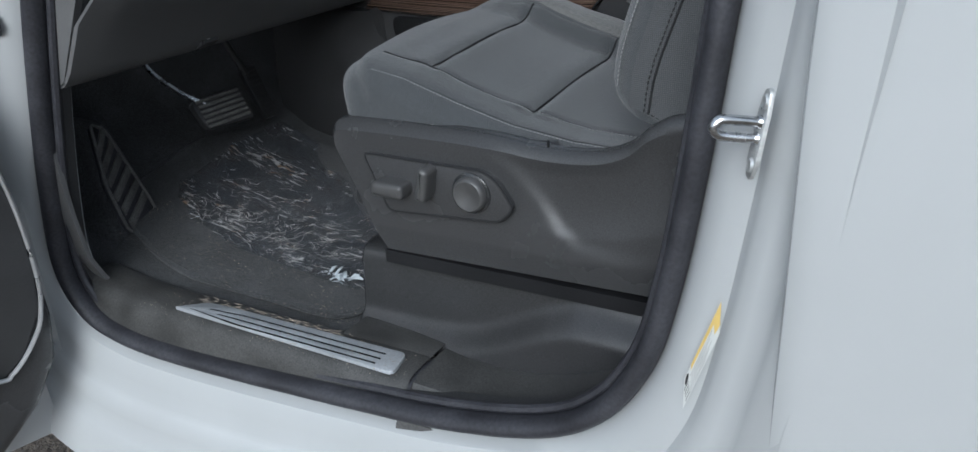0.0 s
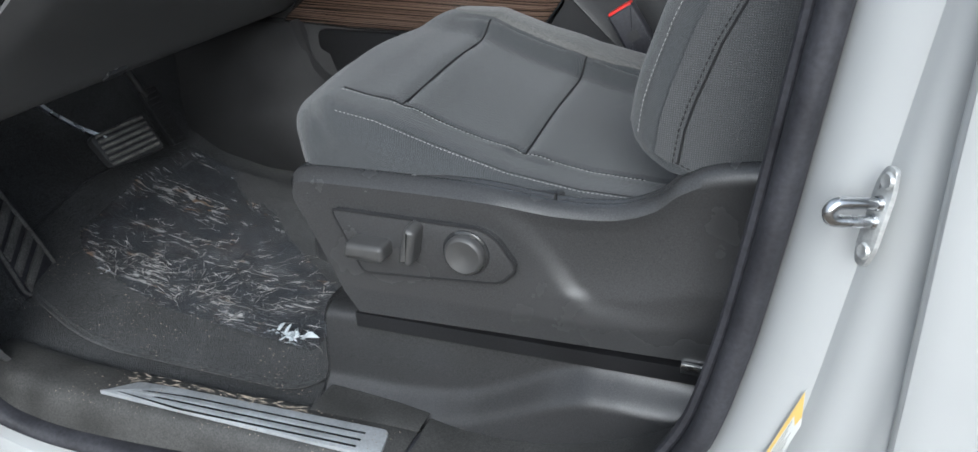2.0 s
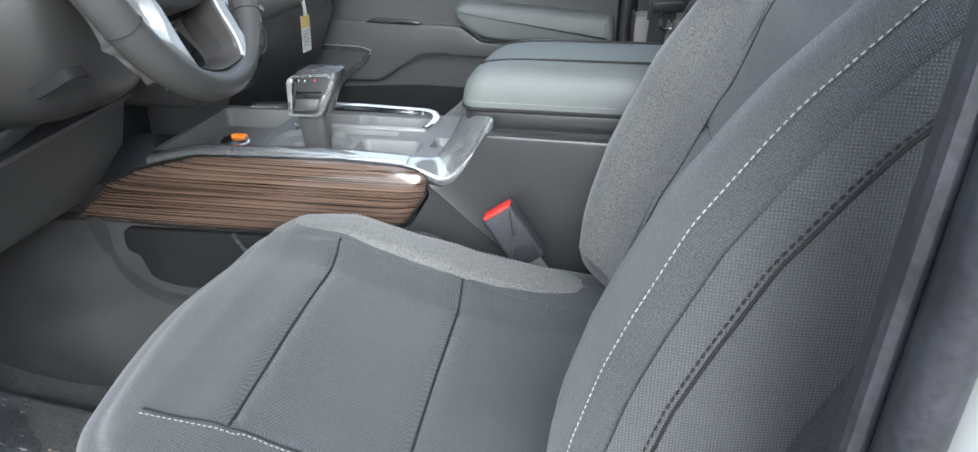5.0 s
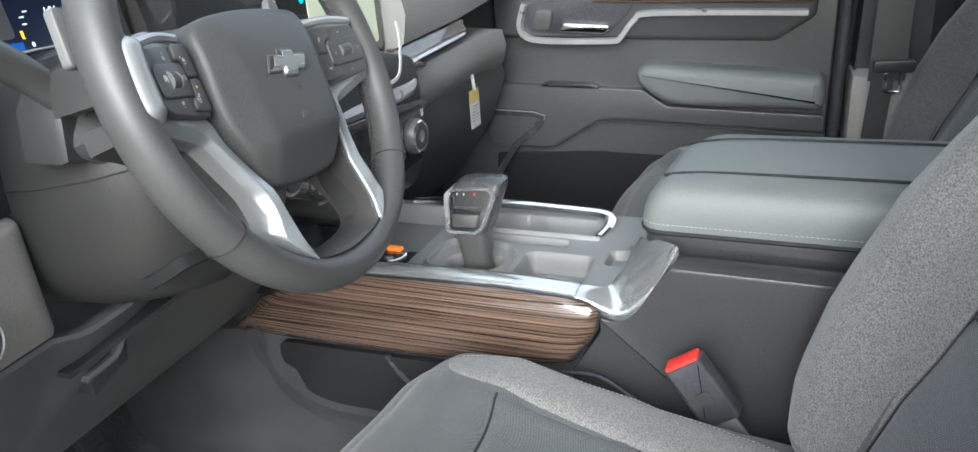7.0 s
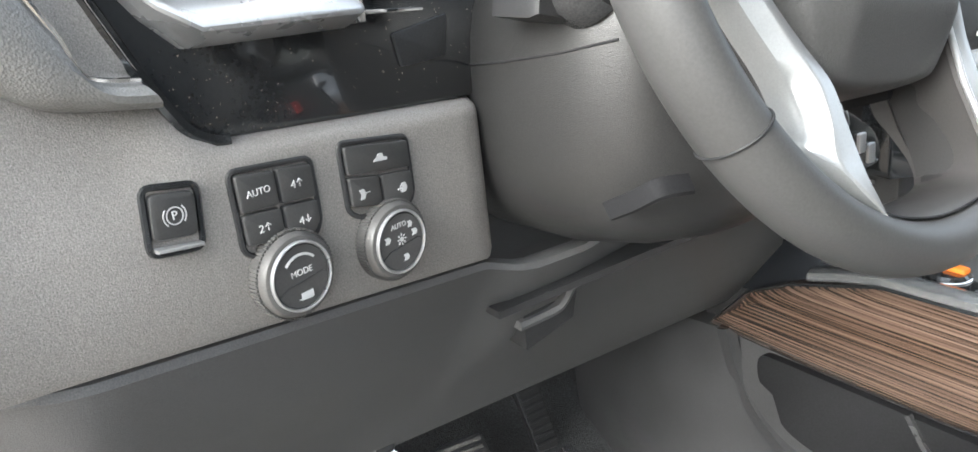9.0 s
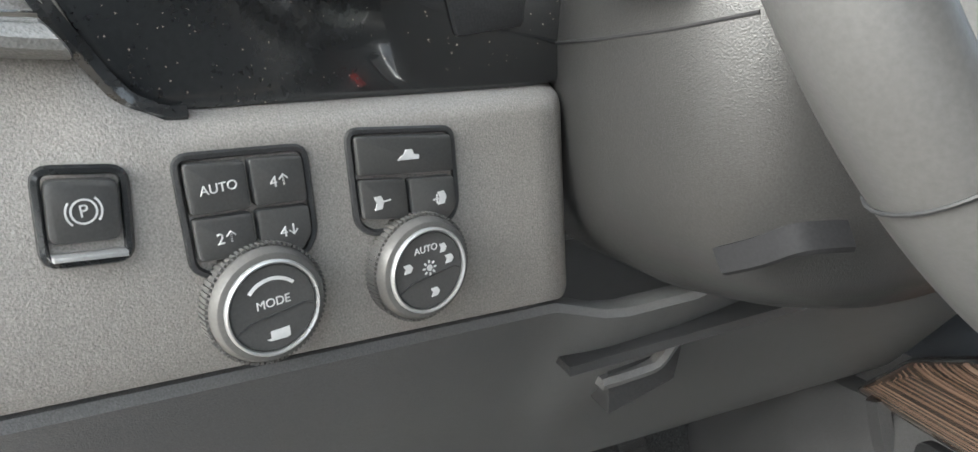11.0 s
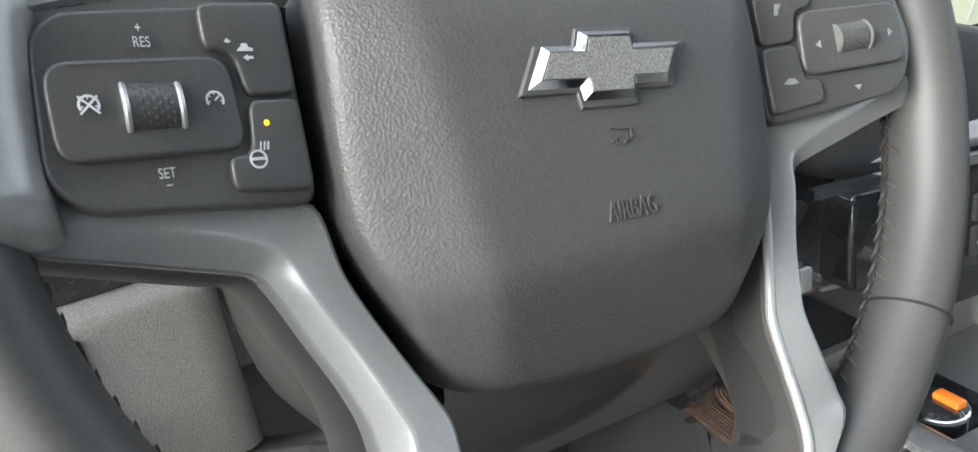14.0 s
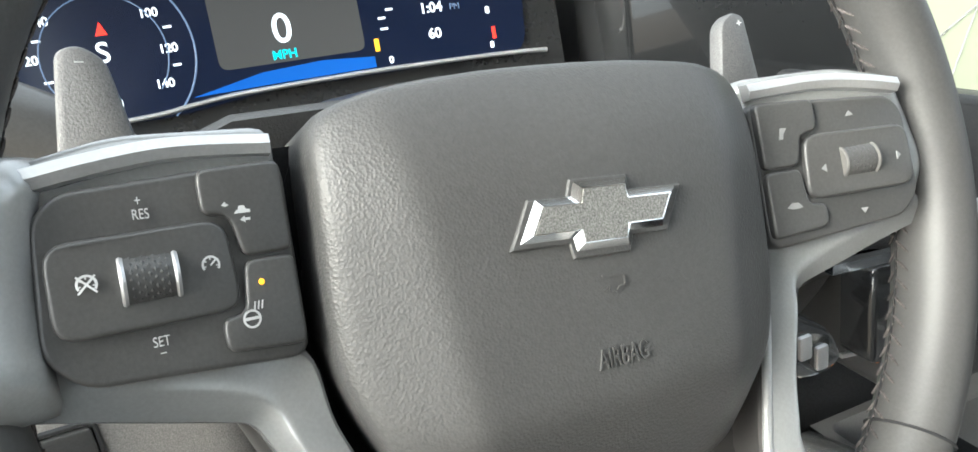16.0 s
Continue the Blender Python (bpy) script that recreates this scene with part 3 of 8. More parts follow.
ol = fillet(OUT, 0.012, 4)
rings = []
for k in np.linspace(1.0, 0.02, 40):
    ring = []
    for i, p in enumerate(ol):
        wob = 1 + 0.012 * noise.noise((p.x * 30, p.y * 30, 0)) * k
        x, y = -0.50 + (p.x + 0.50) * k * wob, 0.32 + (p.y - 0.32) * k * wob
        ring.append((x, y, film_z(x, y)))
    rings.append(ring)
part("film_sheet", loft(rings, caps=False), FILM, film, smooth=25)
rng = random.Random(5)


def crumpled(cx, cy, size, count):
    """Folded scraps of film: thin bent triangles heaped on each other."""
    bm = bmesh.new()
    for i in range(count):
        a, r = rng.uniform(0, 6.28), size * rng.uniform(0.2, 1.0)
        o = Vector((cx + rng.gauss(0, size * 0.7), cy + rng.gauss(0, size * 0.3), 0))
        o.z = film_z(o.x, o.y) + 0.001 + 0.3 * size * rng.random()
        d, s = Vector((math.cos(a), math.sin(a), rng.uniform(-0.1, 0.35))) * r, Vector((-math.sin(a), math.cos(a), rng.uniform(-0.3, 0.5))) * r * rng.uniform(0.15, 0.45)
        m = o + d * 0.5 + s * 0.6 + Vector((0, 0, r * rng.uniform(0.0, 0.3)))
        q = [bm.verts.new(v) for v in (o, o + d, m, o + s)]
        bm.faces.new((q[0], q[1], q[2])), bm.faces.new((q[0], q[2], q[3]))
    return bm


part("torn_edge", crumpled(-0.245, 0.152, 0.024, 30), LEAFY, film, "torn whitish film edge", smooth=0)
part("torn_scrap", crumpled(-0.285, 0.150, 0.012, 12), LEAFY, film, smooth=0)
part("torn_scrap", crumpled(-0.645, 0.174, 0.010, 7), LEAFY, film, smooth=0)
for cx, cy, size in ((-0.835, 0.60, 0.013), (-0.800, 0.585, 0.008), (-0.663, 0.585, 0.007), (-0.80, 0.45, 0.007)):
    part("torn_scrap", crumpled(cx, cy, size, 7), LEAFY, film, smooth=0)
bm = bmesh.new()
for i in range(420):
    k = rng.random()
    x, y = rng.uniform(-0.74, -0.22), 0.14 + abs(rng.gauss(0.0, 0.13))
    if i % 3 == 0:
        x, y = rng.gauss(-0.56, 0.07), rng.gauss(0.225, 0.035)
    if y > 0.30 - 0.55 * (x + 0.25) or y < 0.15 - 0.25 * (x + 0.5):
        continue
    a = rng.gauss(0.45, 0.5) if k < 0.5 else rng.uniform(0, 3.14)
    ln, bend = rng.uniform(0.008, 0.07) * (1.0 if k < 0.5 else 0.5), rng.uniform(-1.2, 1.2)
    px, py, pts = x, y, []
    for s in range(8):
        aa = a + bend * s / 8 + rng.uniform(-0.35, 0.35)
        px, py = px + math.cos(aa) * ln / 8, py + math.sin(aa) * ln / 8
        pts.append((px, py, film_z(px, py) + 0.0006))
    r = rng.choice((0.0003, 0.0004, 0.0004, 0.0007))
    sweep(pts, [(-r, 0), (0, r * 0.7), (r, 0)], scale=lambda t: max(0.1, math.sin(math.pi * min(0.97, 0.06 + t))), bm=bm)
ob = part("crease", bm, material("film_crease", (0.40, 0.385, 0.36), 0.4, grain=(400, 0.4), stain=(30, 0.6)), film, "fine pale creases and scratches")
tagged(ob, "fine pale creases and scratches", kind="stuff")

GRIT = material("pale_grit", (0.36, 0.31, 0.25), 0.9, grain=(500, 0.4), stain=(60, 0.3))
bm = bmesh.new()
for i in range(1500):
    x, y = rng.uniform(-0.74, -0.14), abs(rng.gauss(0.0, 0.16)) + 0.035
    if rng.random() < 0.25:
        x, y = rng.uniform(-0.50, 0.03), rng.uniform(-0.07, 0.01)
    if y > 0.6:
        continue
    z = floor_z(x) + 0.0125 if y > 0.035 else 0.592 + 0.004
    r = rng.choice((0.0006, 0.0008, 0.0010, 0.0016)) * rng.uniform(0.6, 1.2)
    q = [bm.verts.new((x + r * math.cos(t + i), (y if y > 0.035 else y + 0.068 * x) + r * math.sin(t + i) * 0.7, z)) for t in (0, 2.1, 4.2)]
    top = bm.verts.new((x, y if y > 0.035 else y + 0.068 * x, z + r * 0.8))
    for n in range(3):
        bm.faces.new((q[n], q[(n + 1) % 3], top))
for i in range(70):
    x, y = rng.uniform(-0.42, -0.12), rng.uniform(-0.002, 0.016)
    r, l = rng.uniform(0.0006, 0.0016), rng.uniform(0.006, 0.026)
    z0 = 0.5912
    a = rng.gauss(0.08, 0.25)
    q = [bm.verts.new((x + u * math.cos(a) - v * math.sin(a), y + yaw_y(x) + u * math.sin(a) + v * math.cos(a), z0 + h)) for u, v, h in ((-l / 2, 0, 0), (0, -r, 0), (l / 2, 0, 0), (0, r, 0), (0, 0, 0.0006))]
    for n in range(4):
        bm.faces.new((q[n], q[(n + 1) % 4], q[4]))
whole("floor_grit", bm, GRIT, "pale grit and dust specks on carpet and sill", "grit", kind="stuff", smooth=0)

# ---- sill ----
sill = thing("sill_trim", (-0.25, -0.04, 0.56), "black plastic sill trim, scuffed and dusty, with a joint", "sill trim")
SILL = [(-0.094, 0.532), (-0.086, 0.556), (-0.074, 0.574), (-0.060, 0.585), (-0.04, 0.5895), (-0.01, 0.591), (0.012, 0.5905), (0.022, 0.586), (0.028, 0.570), (0.032, 0.56)]


def sill_z(x):
    return 0.010 * max(0.0, (-0.42 - x) / 0.15) ** 2


def sill_rows(x0, x1, dz=0.0, n=26, prof=SILL):
    rows = []
    for x in np.linspace(x0, x1, n):
        far = -0.072 + 0.75 * yaw_y(x)  # where it tucks under the seal
        near = -0.02 + yaw_y(x)
        rows.append([(x, y + yaw_y(x) if y > -0.02 else near + (far - near) * (-0.02 - y) / 0.074, z + dz + sill_z(x)) for y, z in prof])
    return rows


part("front_cover", sheet(sill_rows(-0.640, 0.0355, n=32)), DUSTY, sill)
REAR = [(-0.094, 0.528), (-0.090, 0.540), (-0.086, 0.5455), (-0.080, 0.5460), (-0.076, 0.5500), (-0.073, 0.5555), (-0.067, 0.5565), (-0.063, 0.5605), (-0.060, 0.5660), (-0.054, 0.5680), (-0.049, 0.5740), (-0.044, 0.5820), (-0.034, 0.5855), (-0.02, 0.5865), (0.0, 0.5865), (0.03, 0.586), (0.07, 0.583), (0.10, 0.575)]
part("rear_cover", sheet([[(x, y + yaw_y(x), z + 0.35 * max(0, x - 0.12) ** 2 * 4) for y, z in REAR] for x in np.linspace(0.038, 0.42, 26)]), DUSTY, sill)
part("inner_cover", sheet([[(x, y + yaw_y(x), z) for y, z in ((0.008, 0.5870), (0.013, 0.5900), (0.03, 0.5902), (0.05, 0.5895), (0.075, 0.588))] for x in np.linspace(-0.128, 0.0355, 8)]), DUSTY, sill)
part("joint_edge", sheet(sill_rows(0.034, 0.040, -0.004, 2)), RUBBER, sill)
rows = []
for x in np.linspace(-0.605, -1.06, 24):
    t = (-0.605 - x) / 0.455
    zb = floor_z(x) - 0.02
    rows.append([(x, -0.115 + 0.02 * t, 0.555 + 0.02 * t), (x, -0.10 + 0.01 * t, 0.60 + 0.02 * t), (x, -0.085, 0.615 + 0.05 * t), (x, -0.072, 0.66 + 0.06 * t), (x, -0.066, 0.80), (x, -0.066, 1.02)] if t < 0 else [(x, -0.045 - 0.02 * t, min(zb, 0.60)), (x, -0.070 - 0.01 * t, 0.62 + 0.03 * t), (x, -0.086, 0.66 + 0.03 * t), (x, -0.094, 0.74), (x, -0.096, 0.86), (x, -0.096, 1.02)])
part("kick_panel", sheet(rows, (0, -0.008, 0)), KNEE, sill, "black kick panel beside the footwell")

plate = thing("scuff_plate", (-0.2, -0.03, 0.594), "brushed silver scuff plate with dark stripes on the sill", "scuff plate")
PM = Matrix.Translation((0, 0, 0.5925))
BRUSHED = material("brushed_scuff_plate", (0.46, 0.48, 0.50), 0.36, 0.35, grain=(300, 0.12), stain=(18, 0.2))
pl = [(-0.437, -0.068), (-0.425, -0.060), (-0.392, -0.031), (-0.33, -0.0235), (-0.006, -0.001), (0.002, -0.006), (0.009, -0.045), (0.004, -0.052), (-0.02, -0.053)]
part("frame", prism(fillet(pl, 0.006), PM, -0.003, 0.003, 0.001), BRUSHED, plate)


def along(u, v):
    """A place on the plate: u from its front to its back, v across."""
    return (-0.415 + 0.40 * u, -0.0485 + v * (0.010 + 0.026 * min(1, u * 3.5)) + 0.066 * (0.40 * u - 0.38) + 0.017)


for v0, v1, u0 in ((-0.42, -0.33, 0.02), (-0.06, 0.03, 0.16), (0.32, 0.40, 0.10)):
    st = [along(u, v0) for u in np.linspace(u0, 0.97, 12)] + [along(u, v1) for u in np.linspace(0.97, u0 + 0.02, 12)]
    part("dark_stripe", prism(st, PM, 0.0028, 0.0036), GLOSS, plate)
for v0, v1 in ((-0.28, -0.10), (0.08, 0.28)):
    st = [along(u, v0) for u in np.linspace(0.05, 0.95, 12)] + [along(u, v1) for u in np.linspace(0.95, 0.14, 12)]
    part("silver_inlay", prism(st, PM, 0.0026, 0.0033, 0.0003), BRUSHED, plate)


# ---- driver's seat ----
def gauss(v, c, s):
    return math.exp(-((v - c) / s) ** 2)


def near_line(x):
    """How far out the sewn line beside the seat's middle runs on the door side."""
    return float(np.interp(x, [-0.12, -0.04, 0.13, 0.20, 0.30], [0.197, 0.190, 0.181, 0.178, 0.176]))


def cushion_top(x, y, lift=0.0):
    """Height of the cushion's top over x (to the rear) and y across, y = 0 at its middle."""
    z = float(np.interp(x, [-0.22, -0.12, -0.047, 0.04, 0.127, 0.22, 0.34], [1.010, 1.013, 1.000, 0.972, 0.947, 0.933, 0.93]))
    a = abs(y)
    rise = float(np.interp(x, [-0.2, -0.13, -0.04, 0.1, 0.3], [0.004, 0.014, 0.034, 0.038, 0.022]))
    rise *= 1.0 if y > 0 else 0.0
    z += rise * (0.5 - 0.5 * math.cos(math.pi * min(1, max(0, (a - 0.12) / 0.085))))
    z += (0.012 if y > 0 else 0.003) * min(1, max(0, (x - 0.04) / 0.2)) * min(1, max(0, (a - 0.2) / 0.05))
    z -= (0.030 if y > 0 else 0.020) * max(0, (a - 0.222) / 0.055) ** 2
    z += 0.006 * gauss(y, 0, 0.13)
    if -0.195 < y < 0.178:
        wave = 0.03 * y
        for sx in (-0.0425, 0.125):
            z -= 0.0055 * gauss(x, sx - wave, 0.0050) * min(1, (0.178 - y) / 0.02, (y + 0.195) / 0.02)
            z += 0.003 * gauss(x, sx - wave - 0.02, 0.02) + 0.003 * gauss(x, sx - wave + 0.02, 0.02)
    z -= 0.0045 * gauss(y, 0.176, 0.004) * min(1, max(0, (x + 0.12) / 0.05))
    z -= 0.0035 * gauss(y, -near_line(x), 0.004) * min(1, max(0, (x + 0.12) / 0.05))
    return z


def cushion_skin(x, y):
    """The cushion's top with its fall towards the nose."""
    return cushion_top(x, y) - 0.0162 * max(0, (nose(y) + 0.052 - x) / 0.022) ** 2


def nose(y):
    return -0.214 + 0.55 * y * y + 5.0 * max(0, abs(y) - 0.19) ** 2


def build_seat(name, yc, label, mirror=1, bottom=True):
    seat = thing(name, (0.1, yc, 0.60), label, "car seat", group="front seats")
    half = 0.278
    ys = [-half, -half + 0.004, -half + 0.012] + list(np.linspace(-half + 0.022, half - 0.022, 96)) + [half - 0.012, half - 0.004, half]
    rings = []
    for y in ys:
        drop = 0.0 if abs(y) < half - 0.02 else 0.016 * ((abs(y) - half + 0.02) / 0.02) ** 2
        inset = 0.35 * drop
        x0 = nose(y) + inset
        ring = [(0.36, yc + y, 0.90), (0.36, yc + y, cushion_top(0.34, y) - drop)]
        for x in np.linspace(0.34, x0 + 0.03, 74):
            ring.append((x, yc + y, cushion_top(x, y) - drop - 0.018 * max(0, (x0 + 0.052 - x) / 0.022) ** 2 * 0.9))
        zt = cushion_top(x0 + 0.03, y) - drop - 0.0175
        for k in range(1, 9):
            a = math.pi / 2 * k / 8
            ring.append((x0 + 0.03 - 0.03 * math.sin(a), yc + y, zt - 0.030 * (1 - math.cos(a))))
        ring += [(x0 + 0.004, yc + y, zt - 0.06), (x0 + 0.016, yc + y, 0.925), (x0 + 0.05, yc + y, 0.90)]
        rings.append(ring)
    cush = part("cushion", loft(rings), CLOTH, seat, "dark grey woven cloth cushion with sewn panels")
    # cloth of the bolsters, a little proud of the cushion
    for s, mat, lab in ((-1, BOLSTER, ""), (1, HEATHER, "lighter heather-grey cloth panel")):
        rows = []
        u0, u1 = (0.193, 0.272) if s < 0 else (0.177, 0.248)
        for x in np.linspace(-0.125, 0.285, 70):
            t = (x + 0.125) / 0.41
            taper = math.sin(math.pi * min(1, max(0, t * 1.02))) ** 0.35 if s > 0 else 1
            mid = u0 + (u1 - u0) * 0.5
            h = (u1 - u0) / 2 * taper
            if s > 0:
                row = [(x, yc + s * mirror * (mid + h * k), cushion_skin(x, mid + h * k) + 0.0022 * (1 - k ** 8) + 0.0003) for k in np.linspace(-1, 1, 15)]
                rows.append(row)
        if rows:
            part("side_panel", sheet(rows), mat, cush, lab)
            line = [Vector(r[-1]) + Vector((0, 0, 0.0018)) for r in rows]
            part("stitching", dashes(line[2:-2], 0.0056, 0.0036, 0.0006), THREAD, cush, "light grey stitching")
    # stitched lines along the near bolster
    up = [(x, yc - yy, cushion_skin(x, -yy) + 0.0012) for x, yy in ((x, float(np.interp(x, [-0.125, 0.285], [0.256, 0.240]))) for x in np.linspace(-0.100, 0.285, 80))]
    part("stitching", dashes(up, 0.0056, 0.0036, 0.0006), THREAD, cush, "light grey stitching")
    part("seam", tube([Vector(p) + Vector((0, 0.005, 0.0002)) for p in up], 0.0006, 6), DARK_THREAD, cush)
    mid_line = [(x, yc - near_line(x), cushion_skin(x, -near_line(x)) + 0.0016) for x in np.linspace(-0.118, 0.285, 80)]
    part("seam", tube(mid_line, 0.0011, 6), DARK_THREAD, cush)
    part("stitching", dashes([(x, y - 0.006, cushion_skin(x, y - 0.006 - yc) + 0.0010) for x, y, z in mid_line], 0.0056, 0.0036, 0.0006), THREAD, cush, "light grey stitching")
    for sx in (-0.0425, 0.125):
        ln = [(sx - 0.03 * y, yc + y, cushion_skin(sx - 0.03 * y, y) + 0.0024) for y in np.linspace(-0.188, 0.176, 44)]
        part("seam", tube(ln, 0.0016, 6), DARK_THREAD, cush)
    # backrest: a body of slices across, each a closed outline up the back
    lean = radians(20.5)
    fwd = Vector((-math.cos(lean), 0, math.sin(lean)))
    upv = Vector((math.sin(lean), 0, math.cos(lean)))
    org = Vector((0.338, yc, 0.985))

    def insert_edge(s):
        return float(np.interp(s, [0, 0.2, 0.33, 0.41, 0.50, 0.7], [0.118, 0.112, 0.112, 0.120, 0.148, 0.175]))

    def back_front(s, y):
        a = abs(y)
        d = float(np.interp(s, [0, 0.05, 0.15, 0.28, 0.38, 0.46, 0.6, 0.75], [0.040, 0.050, 0.056, 0.050, 0.030, 0.004, -0.010, -0.020]))
        bol = float(np.interp(s, [0, 0.08, 0.2, 0.35, 0.5, 0.7], [0.030, 0.038, 0.040, 0.036, 0.026, 0.012]))
        ins = float(np.interp(s, [0, 0.2, 0.45, 0.7], [0.150, 0.165, 0.190, 0.20]))
        d += bol * (0.5 - 0.5 * math.cos(math.pi * min(1, max(0, (a - ins + 0.02) / 0.055))))
        t = min(1, max(0, (a - insert_edge(s) + 0.015) / 0.085))
        d -= float(np.interp(s, [0, 0.2, 0.3, 0.40, 0.47], [0.018, 0.030, 0.030, 0.006, 0.0])) * (1 - t * t * (3 - 2 * t))
        d -= 0.034 * max(0, (a - 0.232) / 0.046) ** 2
        d -= 0.004 * gauss(a, insert_edge(s), 0.005)
        if a < insert_edge(s):
            for c0 in (0.25, 0.41):
                d -= 0.005 * gauss(s, c0, 0.006)
        return d

    ss = [0.0, 0.006, 0.016] + list(np.linspace(0.03, 0.74, 60)) + [0.755, 0.765]
    rings = []
    hb = 0.276
    for y in [-hb, -hb + 0.003, -hb + 0.010] + list(np.linspace(-hb + 0.02, hb - 0.02, 70)) + [hb - 0.010, hb - 0.003, hb]:
        drop = 0.0 if abs(y) < hb - 0.02 else 0.014 * ((abs(y) - hb + 0.02) / 0.02) ** 2
        ring = []
        for s in ss:
            e = 0.012 * max(0, (0.016 - s) / 0.016) ** 2 + 0.03 * max(0, (s - 0.72) / 0.045) ** 2
            ring.append(org + upv * s + fwd * (back_front(s, y) - drop - e) + Vector((0, y, 0)))
        for s in (0.765, 0.5, 0.25, 0.02):
            ring.append(org + upv * s - fwd * (0.125 - 0.02 * abs(y) / hb) + Vector((0, y, 0)))
        rings.append(ring)
    back = part("backrest", loft(rings), CLOTH, seat, "dark grey cloth backrest with wide bolsters")
    # sewn seams: round the insert and across it
    for s0 in (0.25, 0.41):
        ln = [org + upv * s0 + fwd * (back_front(s0, y) + 0.0013) + Vector((0, y, 0)) for y in np.linspace(-insert_edge(s0), insert_edge(s0), 30)]
        part("seam", tube(ln, 0.0012, 6), DARK_THREAD, back)
    for sd in (-1, 1):
        ln = []
        for s in np.linspace(0.02, 0.72, 50):
            a = insert_edge(s)
            ln.append(org + upv * s + fwd * (back_front(s, a) + 0.0013) + Vector((0, sd * a, 0)))
        part("seam", tube(ln, 0.0012, 6), DARK_THREAD, back)
    # net cloth on the near flank, heather cloth on the inner bolster
    flank = [[org + upv * s + fwd * (back_front(s, -0.27) - 0.014 - 0.0105 * k) + Vector((0, -hb - 0.0025 - 0.004 * math.sin(math.pi * min(k / 11, 1)), 0)) for k in np.linspace(0, 11, 14)] for s in np.linspace(0.012, 0.74, 40)]
    part("flank", sheet(flank), NET, back, "coarse net cloth flank")
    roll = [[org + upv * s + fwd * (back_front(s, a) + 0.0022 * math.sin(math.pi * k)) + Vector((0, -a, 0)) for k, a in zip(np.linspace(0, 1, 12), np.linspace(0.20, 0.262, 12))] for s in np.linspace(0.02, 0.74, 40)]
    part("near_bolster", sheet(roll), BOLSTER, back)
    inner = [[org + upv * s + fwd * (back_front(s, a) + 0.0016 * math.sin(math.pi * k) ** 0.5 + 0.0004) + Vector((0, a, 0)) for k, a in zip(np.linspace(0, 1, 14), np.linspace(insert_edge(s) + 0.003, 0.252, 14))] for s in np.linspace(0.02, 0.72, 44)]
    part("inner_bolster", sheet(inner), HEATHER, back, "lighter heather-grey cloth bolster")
    for a, lift in ((-0.262, 0.0015), (0.259, 0.0015)):
        ln = [org + upv * s + fwd * (back_front(s, a) + lift) + Vector((0, a, 0)) for s in np.linspace(0.02, 0.74, 60)]
        part("stitching", dashes(ln, 0.0058, 0.0038, 0.00065), THREAD, back, "light grey stitching")
    ln = [org + upv * s + fwd * (back_front(s, -0.27) - 0.036 - 0.02 * s) + Vector((0, -hb - 0.0068, 0)) for s in np.linspace(0.014, 0.74, 60)]
    part("stitching", dashes(ln, 0.0070, 0.0050, 0.0011), DARK_THREAD, back, "black double stitching")
    part("seam", tube([p + Vector((0.006, 0.001, 0)) for p in ln], 0.0016, 6), DARK_THREAD, back)
    ln = [org + upv * 0.015 + fwd * (0.012 - 0.011 * k) + Vector((0, -hb - 0.006, 0)) for k in np.linspace(0, 12, 14)]
    part("stitching", dashes(ln, 0.0066, 0.0046, 0.0008), DARK_THREAD, back, "black hem stitching")
    return seat


YC = 0.360
seat = build_seat("driver_seat", YC, "dark grey cloth driver's seat with light stitching and power switches")

# plastic side valance, its crest flowing up to the recliner
top = curve([(-0.150, 0, 0.905), (-0.150, 0, 0.922), (-0.138, 0, 0.934), (-0.08, 0, 0.939), (0.02, 0, 0.943), (0.113, 0, 0.944), (0.20, 0, 0.938), (0.27, 0, 0.944), (0.315, 0, 0.963), (0.345, 0, 0.992), (0.39, 0, 1.012), (0.52, 0, 1.03)], 12)
FIELD = [Vector(p) for p in ((0.060, 0.948), (0.120, 0.934), (0.160, 0.905), (0.195, 0.866), (0.225, 0.826), (0.255, 0.808), (0.355, 0.802), (0.392, 0.838), (0.388, 0.90), (0.372, 0.955), (0.35, 0.985), (0.30, 0.945), (0.20, 0.943))]


def field_depth(x, z):
    """How far inside the sunk field of the cover a place lies, from 0 at its rim to 1."""
    p, best, inside = Vector((x, z)), 9.0, False
    for i, a in enumerate(FIELD):
        b = FIELD[i - 1]
        t = min(1, max(0, (p - a).dot(b - a) / (b - a).length_squared))
        best = min(best, (p - a - (b - a) * t).length)
        if (a.y > z) != (b.y > z) and x < a.x + (z - a.y) / (b.y - a.y) * (b.x - a.x):
            inside = not inside
    d = min(1, max(0, (best if inside else -best) / 0.028 + 0.4))
    return d * d * (3 - 2 * d)


